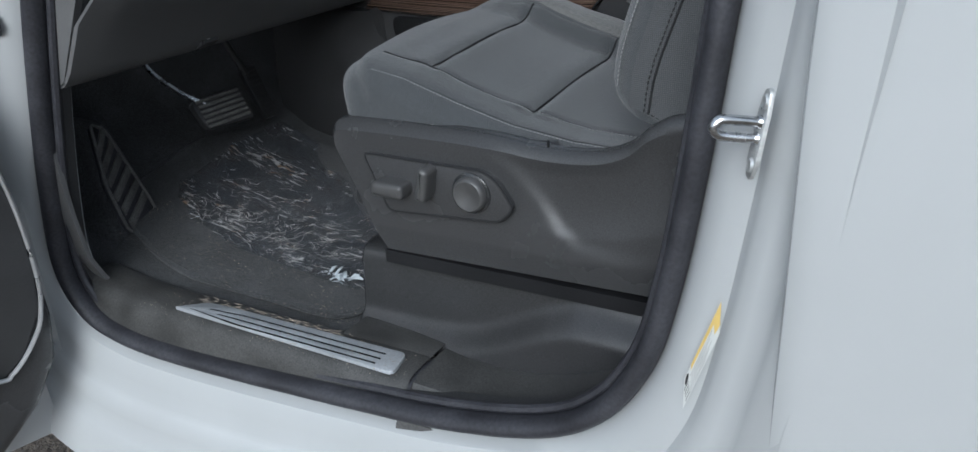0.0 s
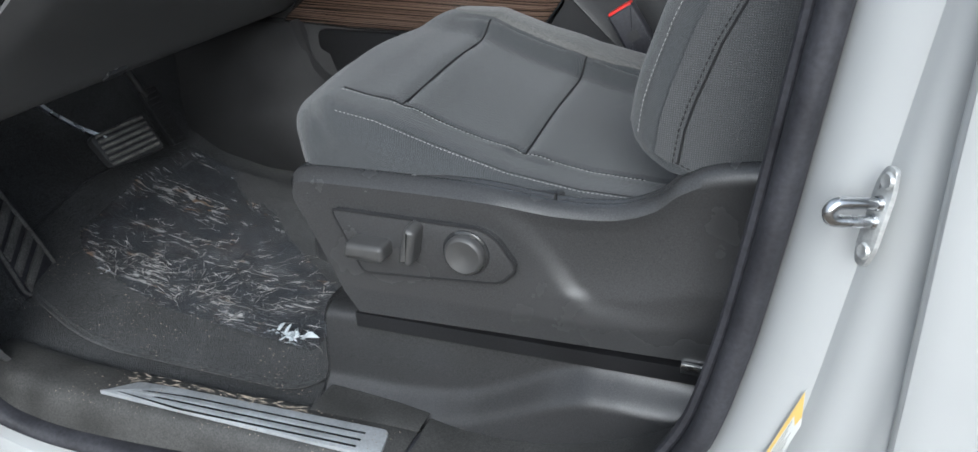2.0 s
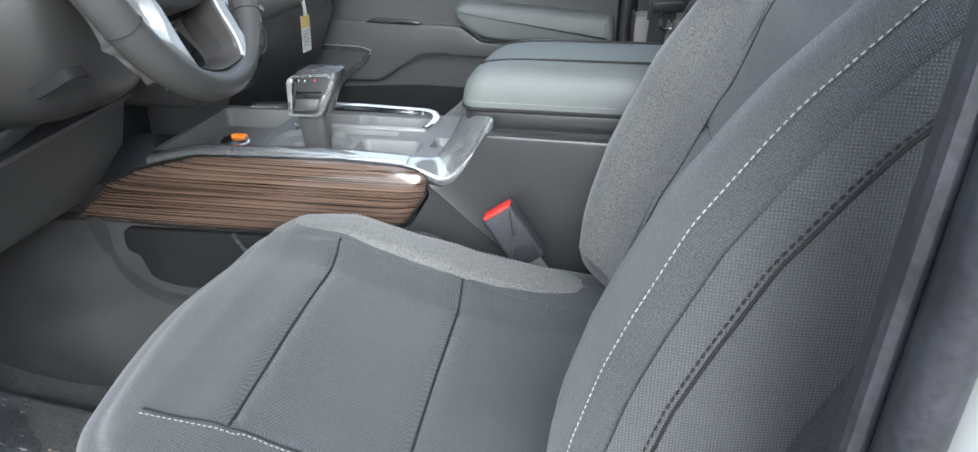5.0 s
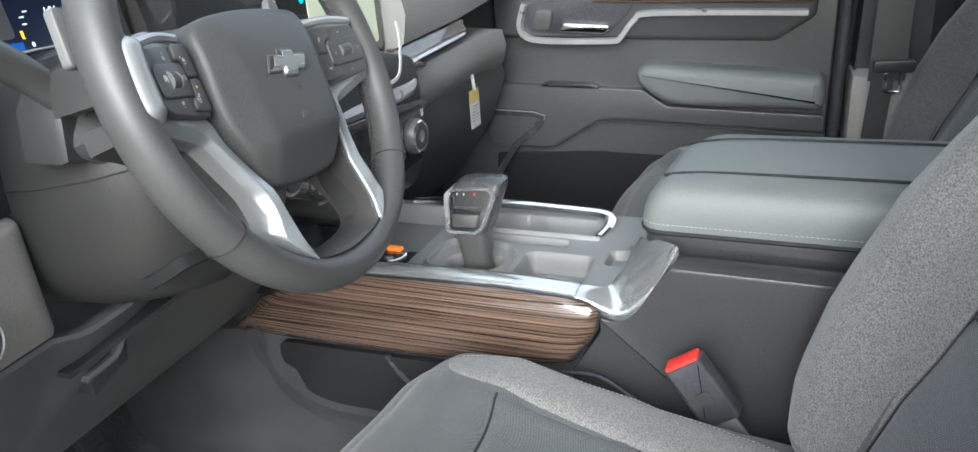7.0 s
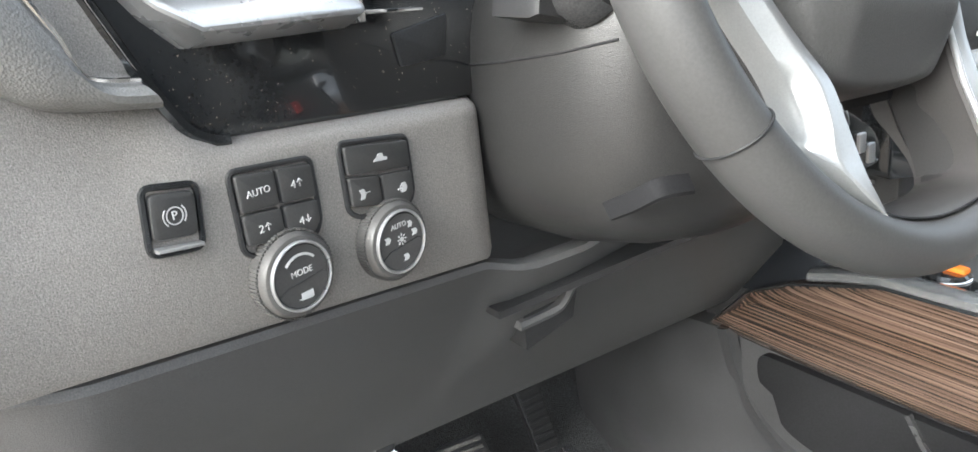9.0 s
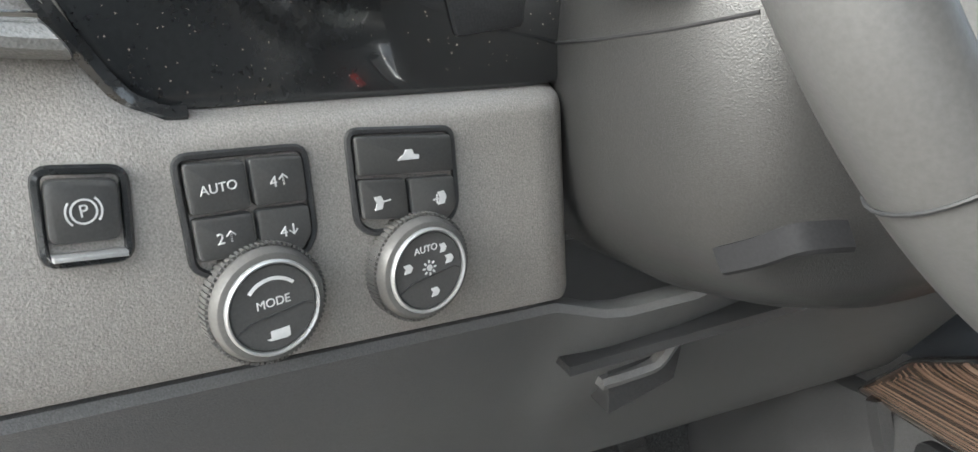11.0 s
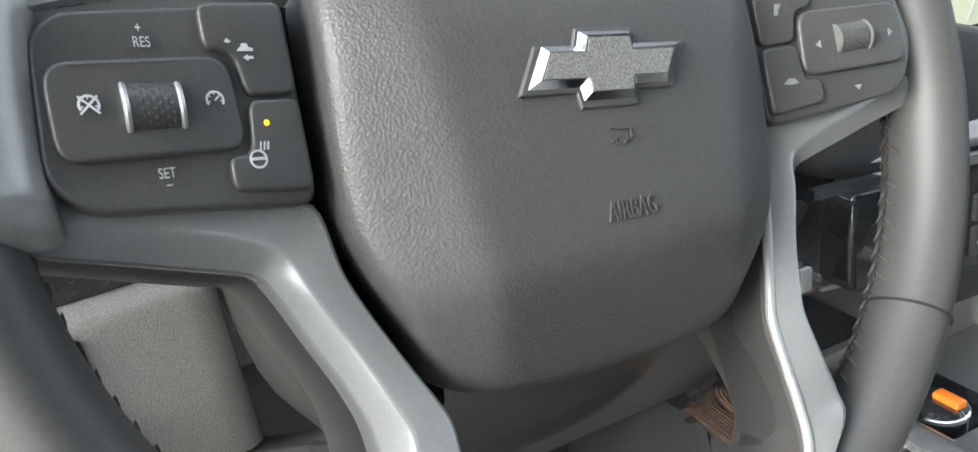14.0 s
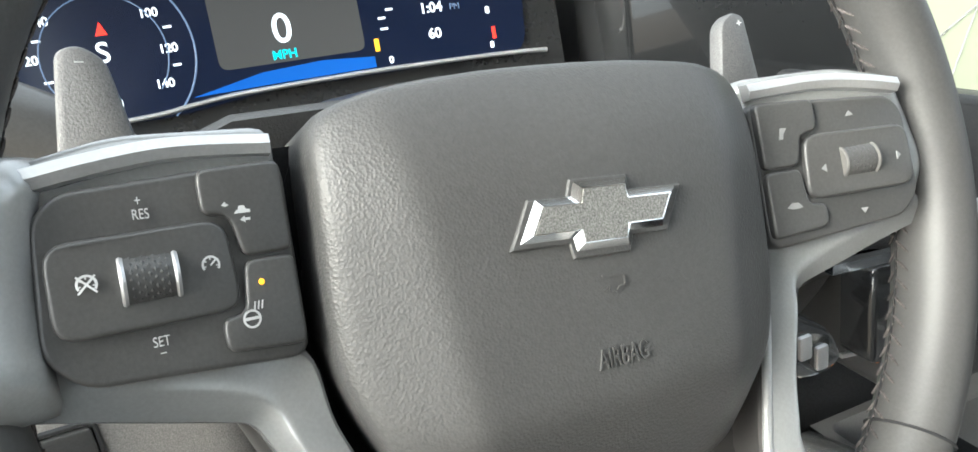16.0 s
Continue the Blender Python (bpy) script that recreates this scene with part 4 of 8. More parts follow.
rows = []
for p in top:
    x, zt = p.x, p.z
    xb = np.interp(x, [-0.150, -0.135, -0.08, 0.0, 0.46], [-0.068, -0.064, -0.04, 0.012, 0.46])
    zb = 0.731 + 0.062 * max(0.0, xb + 0.06) * 1.0
    zb = min(zb, 0.762)
    row = [(x + 0.0, 0.105, zt - 0.022), (x, 0.094, zt - 0.009), (x, 0.085, zt - 0.002), (x, 0.077, zt), (x, 0.070, zt - 0.0015), (x, 0.064, zt - 0.0055)]
    crest = np.interp(x, [-0.15, 0.09, 0.16, 0.24, 0.30, 0.46], [0.0, 0.0, 0.2, 0.6, 0.8, 0.8])
    for k in np.linspace(0.07, 1.0, 44):
        y = 0.056 + 0.004 * math.sin(k * 3) + 0.012 * crest * math.sin(math.pi * min(1, k * 1.6)) + 0.010 * max(0, k - 0.8) * 5
        px, pz = x + (xb - x) * k, zt + (zb - zt) * k
        row.append((px, y - 0.001 + 0.0065 * field_depth(px, pz) * min(1, k * 6) * float(np.interp(px, [0.22, 0.34], [1.0, 0.35])), pz))
    rows.append(row)
val = part("side_valance", sheet(rows, (0, 0.012, 0)), PLASTIC, seat, "grained dark plastic side cover")
bez = fillet([(-0.086, 0.893), (0.118, 0.899), (0.138, 0.888), (0.164, 0.852), (0.142, 0.828), (-0.046, 0.808)], 0.010, 4)
part("switch_bezel", prism(bez, FLAT_XZ, -0.060, -0.0478, 0.002), PLASTIC, val)
part("bezel_rim", sweep([FLAT_XZ @ Vector((p.x, p.y, -0.0490)) for p in bez], disc(0.0022, 6), up=(0, 1, 0), closed=True), DARK_THREAD, val)


SWITCHES = Matrix.Translation((0, -0.002, 0)) @ FLAT_XZ


def switch(name, outline, w, cx, cz, turn):
    m = SWITCHES @ pose(cx, cz, 0, 0, 0, turn)
    return part(name, prism(fillet(outline, 0.008, 5), m, -0.052, w, 0.007, 4), BUTTON, val)


switch("cushion_switch", [(-0.029, -0.0105), (0.028, -0.0125), (0.030, 0.0105), (-0.024, 0.0125)], -0.022, -0.031, 0.852, 4)
switch("recline_switch", [(-0.0105, -0.026), (0.009, -0.026), (0.0115, 0.024), (-0.004, 0.028)], -0.022, 0.030, 0.871, -6)
km = SWITCHES @ Matrix.Translation((0.099, 0.864, 0))
part("lumbar_switch", turned([(0.0, -0.0415), (0.010, -0.0405), (0.017, -0.0375), (0.0215, -0.0362), (0.0240, -0.0378), (0.0262, -0.0420), (0.0265, -0.052), (0.0, -0.052)], km, 40), BUTTON, val, "round black lumbar switch")
part("switch_ring", turned([(0.0262, -0.046), (0.0300, -0.0478), (0.0310, -0.052), (0.0262, -0.052)], km, 40), GLOSS, val)
tm = frame3((0.262, 0.073, 0.9405), (1, 0, 0.12), (0, 0.5, 0.9))
text("embossed_word", "AIRBAG", 0.009, tm @ Matrix.Translation((0, -0.006, 0.004)), PLASTIC, val, 0.0006)
part("seat_tag", prism(box2(-0.0012, 0.0012, -0.009, 0.002), frame3((0.20, 0.0815, 0.944), (1, 0, 0), (0, 0, 1)), -0.001, 0.003), DARK_THREAD, val)
part("front_valance", prism(fillet([(-0.17, 0.10), (-0.10, 0.088), (0.2, 0.088), (0.2, 0.62), (-0.19, 0.62), (-0.205, 0.36)], 0.03), Matrix.Translation((0.01, 0, 0)), 0.78, 0.935, 0.012, 3), PLASTIC_DARK, seat)
rail = [(x, 0.078, 0.716 + 0.045 * (x + 0.07)) for x in (-0.075, 0.15, 0.43)]
# Rail blackened to give the gap above the riser its shade
part("seat_rail", sweep(rail, [(-0.02, -0.011), (0.012, -0.011), (0.012, 0.011), (-0.02, 0.011)]), NEAR_BLACK, seat, "seat rail, near-black for the shade in its gap")
part("rail_end", prism(fillet(box2(0.365, 0.415, 0.742, 0.757), 0.003), FLAT_XZ, -0.075, -0.060, 0.002), STEEL, seat, "bare steel rail end")

riser = thing("seat_riser", (0.13, 0.15, 0.56), "black grained plastic pedestal cover under the seat", "seat riser")
rows = []
for t in np.linspace(0, 1, 56):
    x = -0.136 + 0.60 * t
    zt = 0.709 + 0.044 * t
    ridge = float(np.interp(x, [-0.136, -0.02, 0.05, 0.10, 0.15, 0.20, 0.25, 0.30, 0.46], [0.588, 0.594, 0.604, 0.620, 0.646, 0.676, 0.697, 0.700, 0.700]))
    row = [(x, 0.20, zt), (x, 0.110, zt), (x, 0.100, zt - 0.001), (x, 0.093, zt - 0.004), (x, 0.088, zt - 0.009), (x, 0.0855, zt - 0.016)]
    for z in np.linspace(zt - 0.023, 0.556, 26):
        d = min(1.0, max(0.0, (ridge + 0.018 - z) / 0.050))
        row.append((x, 0.0845 - 0.034 * d * d * (3 - 2 * d) - 0.006 * (zt - z) / 0.14, z))
    rows.append(row)
bm = sheet(rows)
front = [Vector(p) for p in rows[0]]
loft([front, [p + Vector((-0.008, 0.006, -0.004)) for p in front], [Vector((-0.150 - 0.015 * (0.70 - p.z), max(p.y + 0.02, 0.085), p.z - 0.006)) for p in front], [Vector((-0.150 - 0.015 * (0.70 - p.z), 0.62, p.z - 0.006)) for p in front]], closed=False, bm=bm)
part("cover", bm, RISER, riser)
part("foot_flange", sweep([(x, 0.058 - 0.02 * min(1, max(0, (x - 0.16) / 0.16)), 0.572) for x in np.linspace(-0.13, 0.42, 14)], box2(-0.006, 0.006, -0.004, 0.004)), PLASTIC_DARK, riser)


# ---- dashboard ----
def face_x(y):
    """The lower dashboard's face: it comes nearer towards the driver's door."""
    return -0.268 - 0.31 * y if y < 0.25 else -0.3455 - 0.10 * min(y - 0.25, 0.5)


dash = thing("dashboard", (-0.6, 0.5, 0.96), "dark grey moulded dashboard with gloss black and silver trim", "dashboard")
rows = []
for y in np.linspace(-0.085, 0.715, 50):
    zb = 1.232 + 0.19 * max(0, 0.25 - y) * 0.85
    fx = face_x(y) - 0.004
    e = max(0, (-0.03 - y) / 0.085)
    top = zb if y < 0.25 else float(np.interp(y, [0.25, 0.27, 0.29, 0.34, 0.40, 0.47, 0.55, 0.72], [1.230, 1.221, 1.217, 1.215, 1.223, 1.238, 1.240, 1.236]))
    fx2 = fx
    row = [(fx2 - 0.05 * e - 0.008, y, top + 0.001), (fx2 - 0.05 * e - 0.001, y, top - 0.001), (fx2 - 0.05 * e, y, top - 0.006), (fx2 - 0.012 - 0.05 * e, y, top - 0.025), (fx2 - 0.055 - 0.04 * e, y, top - 0.085), (-0.47 - 0.02 * e, y, 1.075), (-0.532, y, 0.997), (-0.549, y, 0.978), (-0.562, y, 0.969), (-0.585, y, 0.966), (-0.80, y, 0.975)]
    rows.append(row)
part("knee_panel", sheet(rows, (-0.012, 0, -0.004)), KNEE, dash)
# switch panel left of the column
yv = [-0.105, -0.095, -0.085, -0.07] + list(np.linspace(-0.055, 0.243, 26)) + [0.248, 0.2505]
rows = []
for y in yv:
    zb = 1.232 + 0.19 * max(0, 0.25 - y) * 0.85
    zt = float(np.interp(y, [-0.105, -0.05, -0.021, 0.006, 0.025, 0.040, 0.052, 0.066, 0.24, 0.26], [1.455, 1.428, 1.412, 1.398, 1.395, 1.390, 1.376, 1.364, 1.347, 1.345]))
    lean = max(0.0, min(1.0, (0.075 - y) / 0.05))
    zf = zt + (1.352 - zt) * lean
    edge = 0.006 * (max(0, y - 0.241) / 0.0095) ** 2
    fx = face_x(y) - edge
    fx += 0.06 * max(0, -0.03 - y)
    rows.append([(fx - 0.035, y, zt + 0.006), (fx - 0.012 - 0.004 * lean, y, zt + 0.003), (fx - 0.003 - 0.010 * lean, y, zt - 0.001), (fx - 0.001 - 0.008 * lean, y, zt - 0.004 - 0.35 * (zt - zf)), (fx - 0.004 * lean, y, zt - 0.007 - 0.7 * (zt - zf)), (fx - 0.001 * lean, y, zf - 0.010), (fx, y, zf - 0.018), (fx, y, 0.5 * (zf + zb)), (fx, y, zb + 0.008), (fx - 0.003, y, zb + 0.002), (fx - 0.010, y, zb)])
panel = part("switch_panel", sheet(rows, (-0.012, 0, 0)), DASH, dash)
DF = frame3((-0.268, 0, 0), (-0.31, 1, 0), (0, 0, 1))  # along the face, up, out of it
if (DF.to_3x3() @ Vector((0, 0, 1))).x < 0:
    DF = DF @ Matrix.Diagonal((1, 1, -1, 1))
S31 = math.sqrt(1 + 0.31 ** 2)


def df(y, z, w=0.0):
    return DF @ Matrix.Translation((y * S31, z, w))


def legend(body, size, y, z, w, parent):
    return text("legend", body, size, df(y, z, w), INK, parent, 0.0002)


# parking brake switch
def about(pts, k=0.84):
    return [((0.0325 + (y - 0.0325) * k) * S31, 1.338 + (z - 1.338) * k) for y, z in pts]


pb = part("brake_switch", prism(fillet(about([(0.018, 1.330), (0.0445, 1.326), (0.0475, 1.352), (0.021, 1.357)]), 0.004), DF, 0.0, 0.004, 0.002), BUTTON, panel)
part("brake_rim", sweep([DF @ Vector((p.x, p.y, 0.001)) for p in fillet(about([(0.0155, 1.322), (0.0465, 1.317), (0.0505, 1.355), (0.019, 1.361)]), 0.005)], disc(0.0018, 6), up=(1, 0, 0), closed=True), GLOSS, panel)
part("chrome_lip", prism(about([(0.018, 1.3235), (0.045, 1.319), (0.0452, 1.3215), (0.0182, 1.326)]), DF, 0.0, 0.006, 0.001), SATIN, panel)
legend("P", 0.0062, 0.0325, 1.341, 0.0042, pb)
for r, arcs in ((0.0042, ((0.0, 6.25),)), (0.0058, ((-0.75, 0.75), (2.39, 3.89)))):
    for a0, a1 in arcs:
        part("legend_arc", sweep([df(0.0325, 1.341, 0.0043) @ Vector((r * math.cos(a), r * math.sin(a), 0)) for a in np.linspace(a0, a1, 20)], box2(-0.00035, 0.00035, -0.0001, 0.0001), up=(1, 0.31, 0)), INK, pb)


SHIFT = -0.003  # the switches sit a little nearer the door


def button_block(cells, parent, rim):
    rim = [(y + SHIFT, z) for y, z in rim]
    cells = [([(y + SHIFT, z) for y, z in poly], body, size) for poly, body, size in cells]
    part("button_rim", sweep([DF @ Vector((p.x * S31, p.y, 0.001)) for p in fillet(rim, 0.005)], disc(0.0016, 6), up=(1, 0, 0), closed=True), PLASTIC_DARK, parent)
    for poly, body, size in cells:
        c = sum((Vector(p) for p in poly), Vector((0, 0))) / len(poly)
        bt = part("button", prism(fillet([(p[0] * S31, p[1]) for p in poly], 0.002), DF, -0.001, 0.0042, 0.0012), BUTTON, parent)
        if body:
            legend(body, size, c.x, c.y, 0.0044, bt)


button_block([([(0.069, 1.330), (0.091, 1.328), (0.091, 1.347), (0.069, 1.350)], "AUTO", 0.0052),
              ([(0.0925, 1.328), (0.1135, 1.3255), (0.1135, 1.3445), (0.0925, 1.347)], "4\u2191", 0.0062),
              ([(0.069, 1.312), (0.091, 1.309), (0.091, 1.3265), (0.069, 1.3285)], "2\u2191", 0.0062),
              ([(0.0925, 1.308), (0.109, 1.306), (0.1135, 1.312), (0.1135, 1.324), (0.0925, 1.3265)], "4\u2193", 0.0062)], panel,
             [(0.067, 1.309), (0.074, 1.304), (0.111, 1.3035), (0.1155, 1.311), (0.1155, 1.347), (0.067, 1.3525)])
button_block([([(0.1365, 1.330), (0.1825, 1.3225), (0.1825, 1.3395), (0.1365, 1.347)], "", 0.008),
              ([(0.1365, 1.311), (0.158, 1.306), (0.158, 1.3245), (0.1365, 1.3285)], "\u2013", 0.009),
              ([(0.1595, 1.305), (0.178, 1.301), (0.1825, 1.306), (0.1825, 1.3205), (0.1595, 1.324)], "+", 0.009)], panel,
             [(0.1345, 1.309), (0.141, 1.303), (0.180, 1.299), (0.1845, 1.306), (0.1845, 1.3415), (0.1345, 1.3495)])
CAR = [(-0.006, -0.002), (-0.0045, 0.0), (-0.003, 0.0005), (-0.002, 0.003), (0.002, 0.003), (0.003, 0.0005), (0.006, 0.0), (0.006, -0.002)]


def pictogram(poly, y, z, w, parent, scale=1.0, turn=0.0):
    m = df(y + SHIFT, z, w) @ pose(0, 0, 0, 0, 0, turn)
    return part("pictogram", prism([(p[0] * scale, p[1] * scale) for p in poly], m, 0, 0.0003), INK, parent, smooth=0)


pictogram(CAR, 0.160, 1.3345, 0.0044, panel, 0.9, -6)
for yy, zz in ((0.1435, 1.317), (0.1745, 1.312)):
    pictogram([(-0.002, -0.003), (0.0015, -0.003), (0.0028, 0.0), (0.0015, 0.003), (-0.002, 0.003), (-0.0008, 0.0)], yy, zz, 0.0044, panel, 1.0)


def rotary(name, y, z, lab):
    m = df(y + SHIFT, z, 0.0)
    knob = part(name, turned([(0.0235, -0.006), (0.0245, -0.005), (0.0248, 0.003), (0.0238, 0.0085), (0.0222, 0.0115), (0.0208, 0.012), (0.0, 0.011)], m, 48), KNURL, panel, lab)
    bm = bmesh.new()
    for i in range(72):
        a = 2 * math.pi * i / 72
        c, s = math.cos(a), math.sin(a)
        mm = m @ Matrix(((c, -s, 0, 0), (s, c, 0, 0), (0, 0, 1, 0), (0, 0, 0, 1)))
        prism(box2(0.0243, 0.0254, -0.0006, 0.0006), mm, -0.004, 0.0075, bm=bm)
    tagged(part("knurling", bm, KNURL, knob, smooth=0), "fine grip ridges", kind="stuff")
    part("bright_ring", turned([(0.0180, 0.011), (0.0184, 0.0135), (0.0191, 0.0139), (0.0198, 0.0132), (0.0199, 0.011)], m, 48), SATIN, knob, "satin silver ring")
    dial = part("dial_face", turned([(0.0178, 0.0105), (0.0178, 0.0123), (0.0172, 0.0129), (0.0, 0.0129)], m, 40), BUTTON, knob)
    part("dial_line", prism([(-0.0165, -0.007), (-0.010, -0.0035), (0.013, -0.0003), (0.0165, -0.002), (0.0165, -0.0026), (0.013, -0.0010), (-0.010, -0.0043), (-0.0165, -0.008)], m @ pose(0, 0, 0, 0, 0, -2), 0.0129, 0.0132), PLASTIC, dial, smooth=0)
    return dial, m


dial, m = rotary("mode_knob", 0.090, 1.289, "grey knurled drive mode knob")
text("legend", "MODE", 0.0050, m @ Matrix.Translation((0, 0.0025, 0.0130)) , INK, dial, 0.0002)
arc = [m @ Vector((0.0125 * math.cos(a), 0.0125 * math.sin(a), 0.0132)) for a in np.linspace(0.75, 2.4, 14)]
part("legend_arc", sweep(arc, box2(-0.0007, 0.0007, -0.0002, 0.0002), up=(1, 0, 0)), INK, dial)
part("pictogram", prism([(-0.005, -0.002), (-0.003, -0.002), (-0.003, 0.001), (0.005, 0.001), (0.005, -0.003), (0.0035, -0.0035), (-0.0035, -0.003)], m @ Matrix.Translation((0, -0.010, 0.0130)), 0, 0.0003), INK, dial, smooth=0)
dial, m = rotary("light_knob", 0.160, 1.283, "grey knurled headlamp knob")
text("legend", "AUTO", 0.0044, m @ Matrix.Translation((-0.001, 0.0105, 0.0130)), INK, dial, 0.0002)
for u, v, s in ((-0.011, 0.004, 1.0), (0.011, 0.003, 1.0), (0.008, 0.009, 0.8), (0.002, -0.0105, 1.0)):
    part("pictogram", prism([(-0.0024 * s, -0.002), (0.001 * s, -0.002), (0.0024 * s, 0), (0.001 * s, 0.002), (-0.0024 * s, 0.002), (-0.0014 * s, 0)], m @ Matrix.Translation((u, v, 0.0130)), 0, 0.0003), INK, dial, smooth=0)
bm = turned([(0.0, 0.0003), (0.0015, 0.0003), (0.0015, 0), (0, 0)], m @ Matrix.Translation((0, 0.0015, 0.0130)), 10)
for i in range(8):
    a = i * math.pi / 4
    prism(box2(0.0022, 0.0036, -0.0004, 0.0004), m @ Matrix.Translation((0, 0.0015, 0.0130)) @ pose(0, 0, 0, 0, 0, math.degrees(a)), 0, 0.0003, bm=bm)
part("pictogram", bm, INK, dial, smooth=0)

# gloss panel, vent blade and screen
gl = [(0.016, 1.475), (0.021, 1.455), (0.027, 1.440), (0.040, 1.409), (0.049, 1.387), (0.060, 1.373), (0.072, 1.3665), (0.15, 1.3585), (0.24, 1.350), (0.262, 1.350), (0.282, 1.356), (0.288, 1.395), (0.258, 1.452), (0.168, 1.460), (0.162, 1.60), (0.012, 1.60)]
part("gloss_panel", prism([(y * S31, z) for y, z in gl], DF, -0.05, -0.010, 0.004), GLOSS, dash, "piano black trim panel, dusty")
bm = bmesh.new()
rng = random.Random(11)
for i in range(330):
    y, z, r = rng.uniform(0.05, 0.28), rng.uniform(1.364, 1.45), rng.choice((0.00022, 0.0003, 0.0005)) * rng.uniform(0.7, 1.3)
    q = [bm.verts.new(df(y, z, -0.0099) @ Vector((r * math.cos(t + i), r * math.sin(t + i), 0))) for t in (0, 2.1, 4.2)]
    tip = bm.verts.new(df(y, z, -0.0099) @ Vector((0, 0, r * 0.6)))
    for n in range(3):
        bm.faces.new((q[n], q[(n + 1) % 3], tip))
tagged(part("dust_specks", bm, GRIT, dash, smooth=0), "pale dust specks", kind="stuff")
part("panel_edge", sweep([df(y, z, -0.0085) @ Vector((0, 0, 0)) for y, z in [tuple(p.xz) for p in curve([(0.004, 0, 1.500), (0.014, 0, 1.462), (0.022, 0, 1.441), (0.034, 0, 1.413), (0.044, 0, 1.393), (0.054, 0, 1.376), (0.066, 0, 1.3678), (0.074, 0, 1.3664)], 5)]], [(-0.0035, -0.004), (0.0035, -0.004), (0.0035, 0.002), (0.001, 0.0035), (-0.003, 0.0025)], up=(1, 0.31, 0)), GLOSS, dash)
rows = []
for y, zt, zb, d in ((0.030, 1.458, 1.450, 0.000), (0.044, 1.450, 1.430, 0.010), (0.060, 1.447, 1.4145, 0.016), (0.105, 1.445, 1.4125, 0.017), (0.150, 1.442, 1.4105, 0.017), (0.1545, 1.441, 1.412, 0.014)):
    zm = zb + 0.30 * (zt - zb)
    rows.append([df(y, z, w) @ Vector((0, 0, 0)) for z, w in ((zt, -0.030), (zt, -0.016), (zt - 0.002, -0.012), (zm + 0.002, d - 0.001), (zm, d), (zm - 0.002, d - 0.0005), (zb + 0.002, d * 0.35), (zb, 0.0), (zb, -0.030))])
part("vent_blade", loft(rows), SATIN, dash, "satin silver vent surround")
part("vent_cavity", prism([(0.045 * S31, 1.457), (0.145 * S31, 1.450), (0.150 * S31, 1.54), (0.03 * S31, 1.55)], DF, -0.011, -0.0085), PLASTIC_DARK, dash)
for z in (1.468, 1.487, 1.506, 1.525):
    part("vent_slat", prism([(0.044 * S31, z), (0.146 * S31, z - 0.003), (0.146 * S31, z), (0.044 * S31, z + 0.003)], DF, -0.012, 0.000, 0.0005), DASH, dash)
for y in (0.065, 0.085, 0.105, 0.125):
    part("vent_blade_upright", prism(box2((y - 0.001) * S31, (y + 0.001) * S31, 1.455, 1.54), DF, -0.012, -0.005), PLASTIC_DARK, dash)
part("vent_pillar", prism([(0.156 * S31, 1.412), (0.163 * S31, 1.412), (0.160 * S31, 1.56), (0.148 * S31, 1.56)], DF, -0.03, 0.004, 0.001), CHROME, dash)
part("lamp_switch_shelf", prism([(0.176 * S31, 1.423), (0.245 * S31, 1.420), (0.238 * S31, 1.446), (0.176 * S31, 1.447)], DF, -0.011, -0.007, 0.001), PLASTIC_DARK, dash)
part("warning_lamp", turned([(0.0, 0.0012), (0.0035, 0.0012), (0.0035, 0), (0, 0)], df(0.189, 1.436, -0.0068), 12), SCREEN_RED, dash, "small glowing red lamp")
part("chrome_line", prism([(0.158 * S31, 1.4160), (0.216 * S31, 1.4115), (0.216 * S31, 1.4135), (0.158 * S31, 1.4190)], DF, -0.012, -0.006, 0.0005), CHROME, dash)
part("coin_slot", prism(fillet([(0.195 * S31, 1.380), (0.233 * S31, 1.381), (0.238 * S31, 1.407), (0.191 * S31, 1.401)], 0.003), DF, -0.012, -0.008, 0.001), PLASTIC_DARK, dash)
VENT = [(-0.05, 1.56), (-0.025, 1.50), (-0.012, 1.465), (-0.004, 1.445), (0.003, 1.429), (0.0105, 1.4105), (0.032, 1.405)]
LOW = [(-0.115, 1.46), (-0.06, 1.431), (-0.028, 1.414), (-0.008, 1.401), (0.006, 1.396), (0.022, 1.393), (0.040, 1.390)]
EDGE = [(-0.012, 1.56), (0.004, 1.50), (0.014, 1.462), (0.022, 1.441), (0.028, 1.427), (0.034, 1.413), (0.036, 1.409)]
vent, low, edge = [[Vector((0, y, z)) for y, z in pts] for pts in (VENT, LOW, EDGE)]
vent, low, edge = curve(vent, 6), curve(low, 6), curve(edge, 6)
rows = []
for a, c in zip(vent, low):
    row = [df(a.y, a.z, -0.012) @ Vector((0, 0, 0))]
    for k, w in ((0.0, -0.002), (0.06, 0.003), (0.2, 0.007), (0.45, 0.010), (0.7, 0.009), (0.86, 0.005), (0.95, -0.001), (1.0, -0.010)):
        q = a.lerp(c, k)
        row.append(df(q.y, q.z, w) @ Vector((0, 0, 0)))
    rows.append(row)
part("soft_corner", sheet(rows, (-0.004, 0, 0)), SOFT, dash, "soft pebbled vinyl dash corner")
part("vent_rim", sweep([df(p.y, p.z, 0.0035) @ Vector((0, 0, 0)) for p in vent], disc(0.0020, 8), up=(1, 0, 0)), CHROME, dash, "polished silver vent rim")
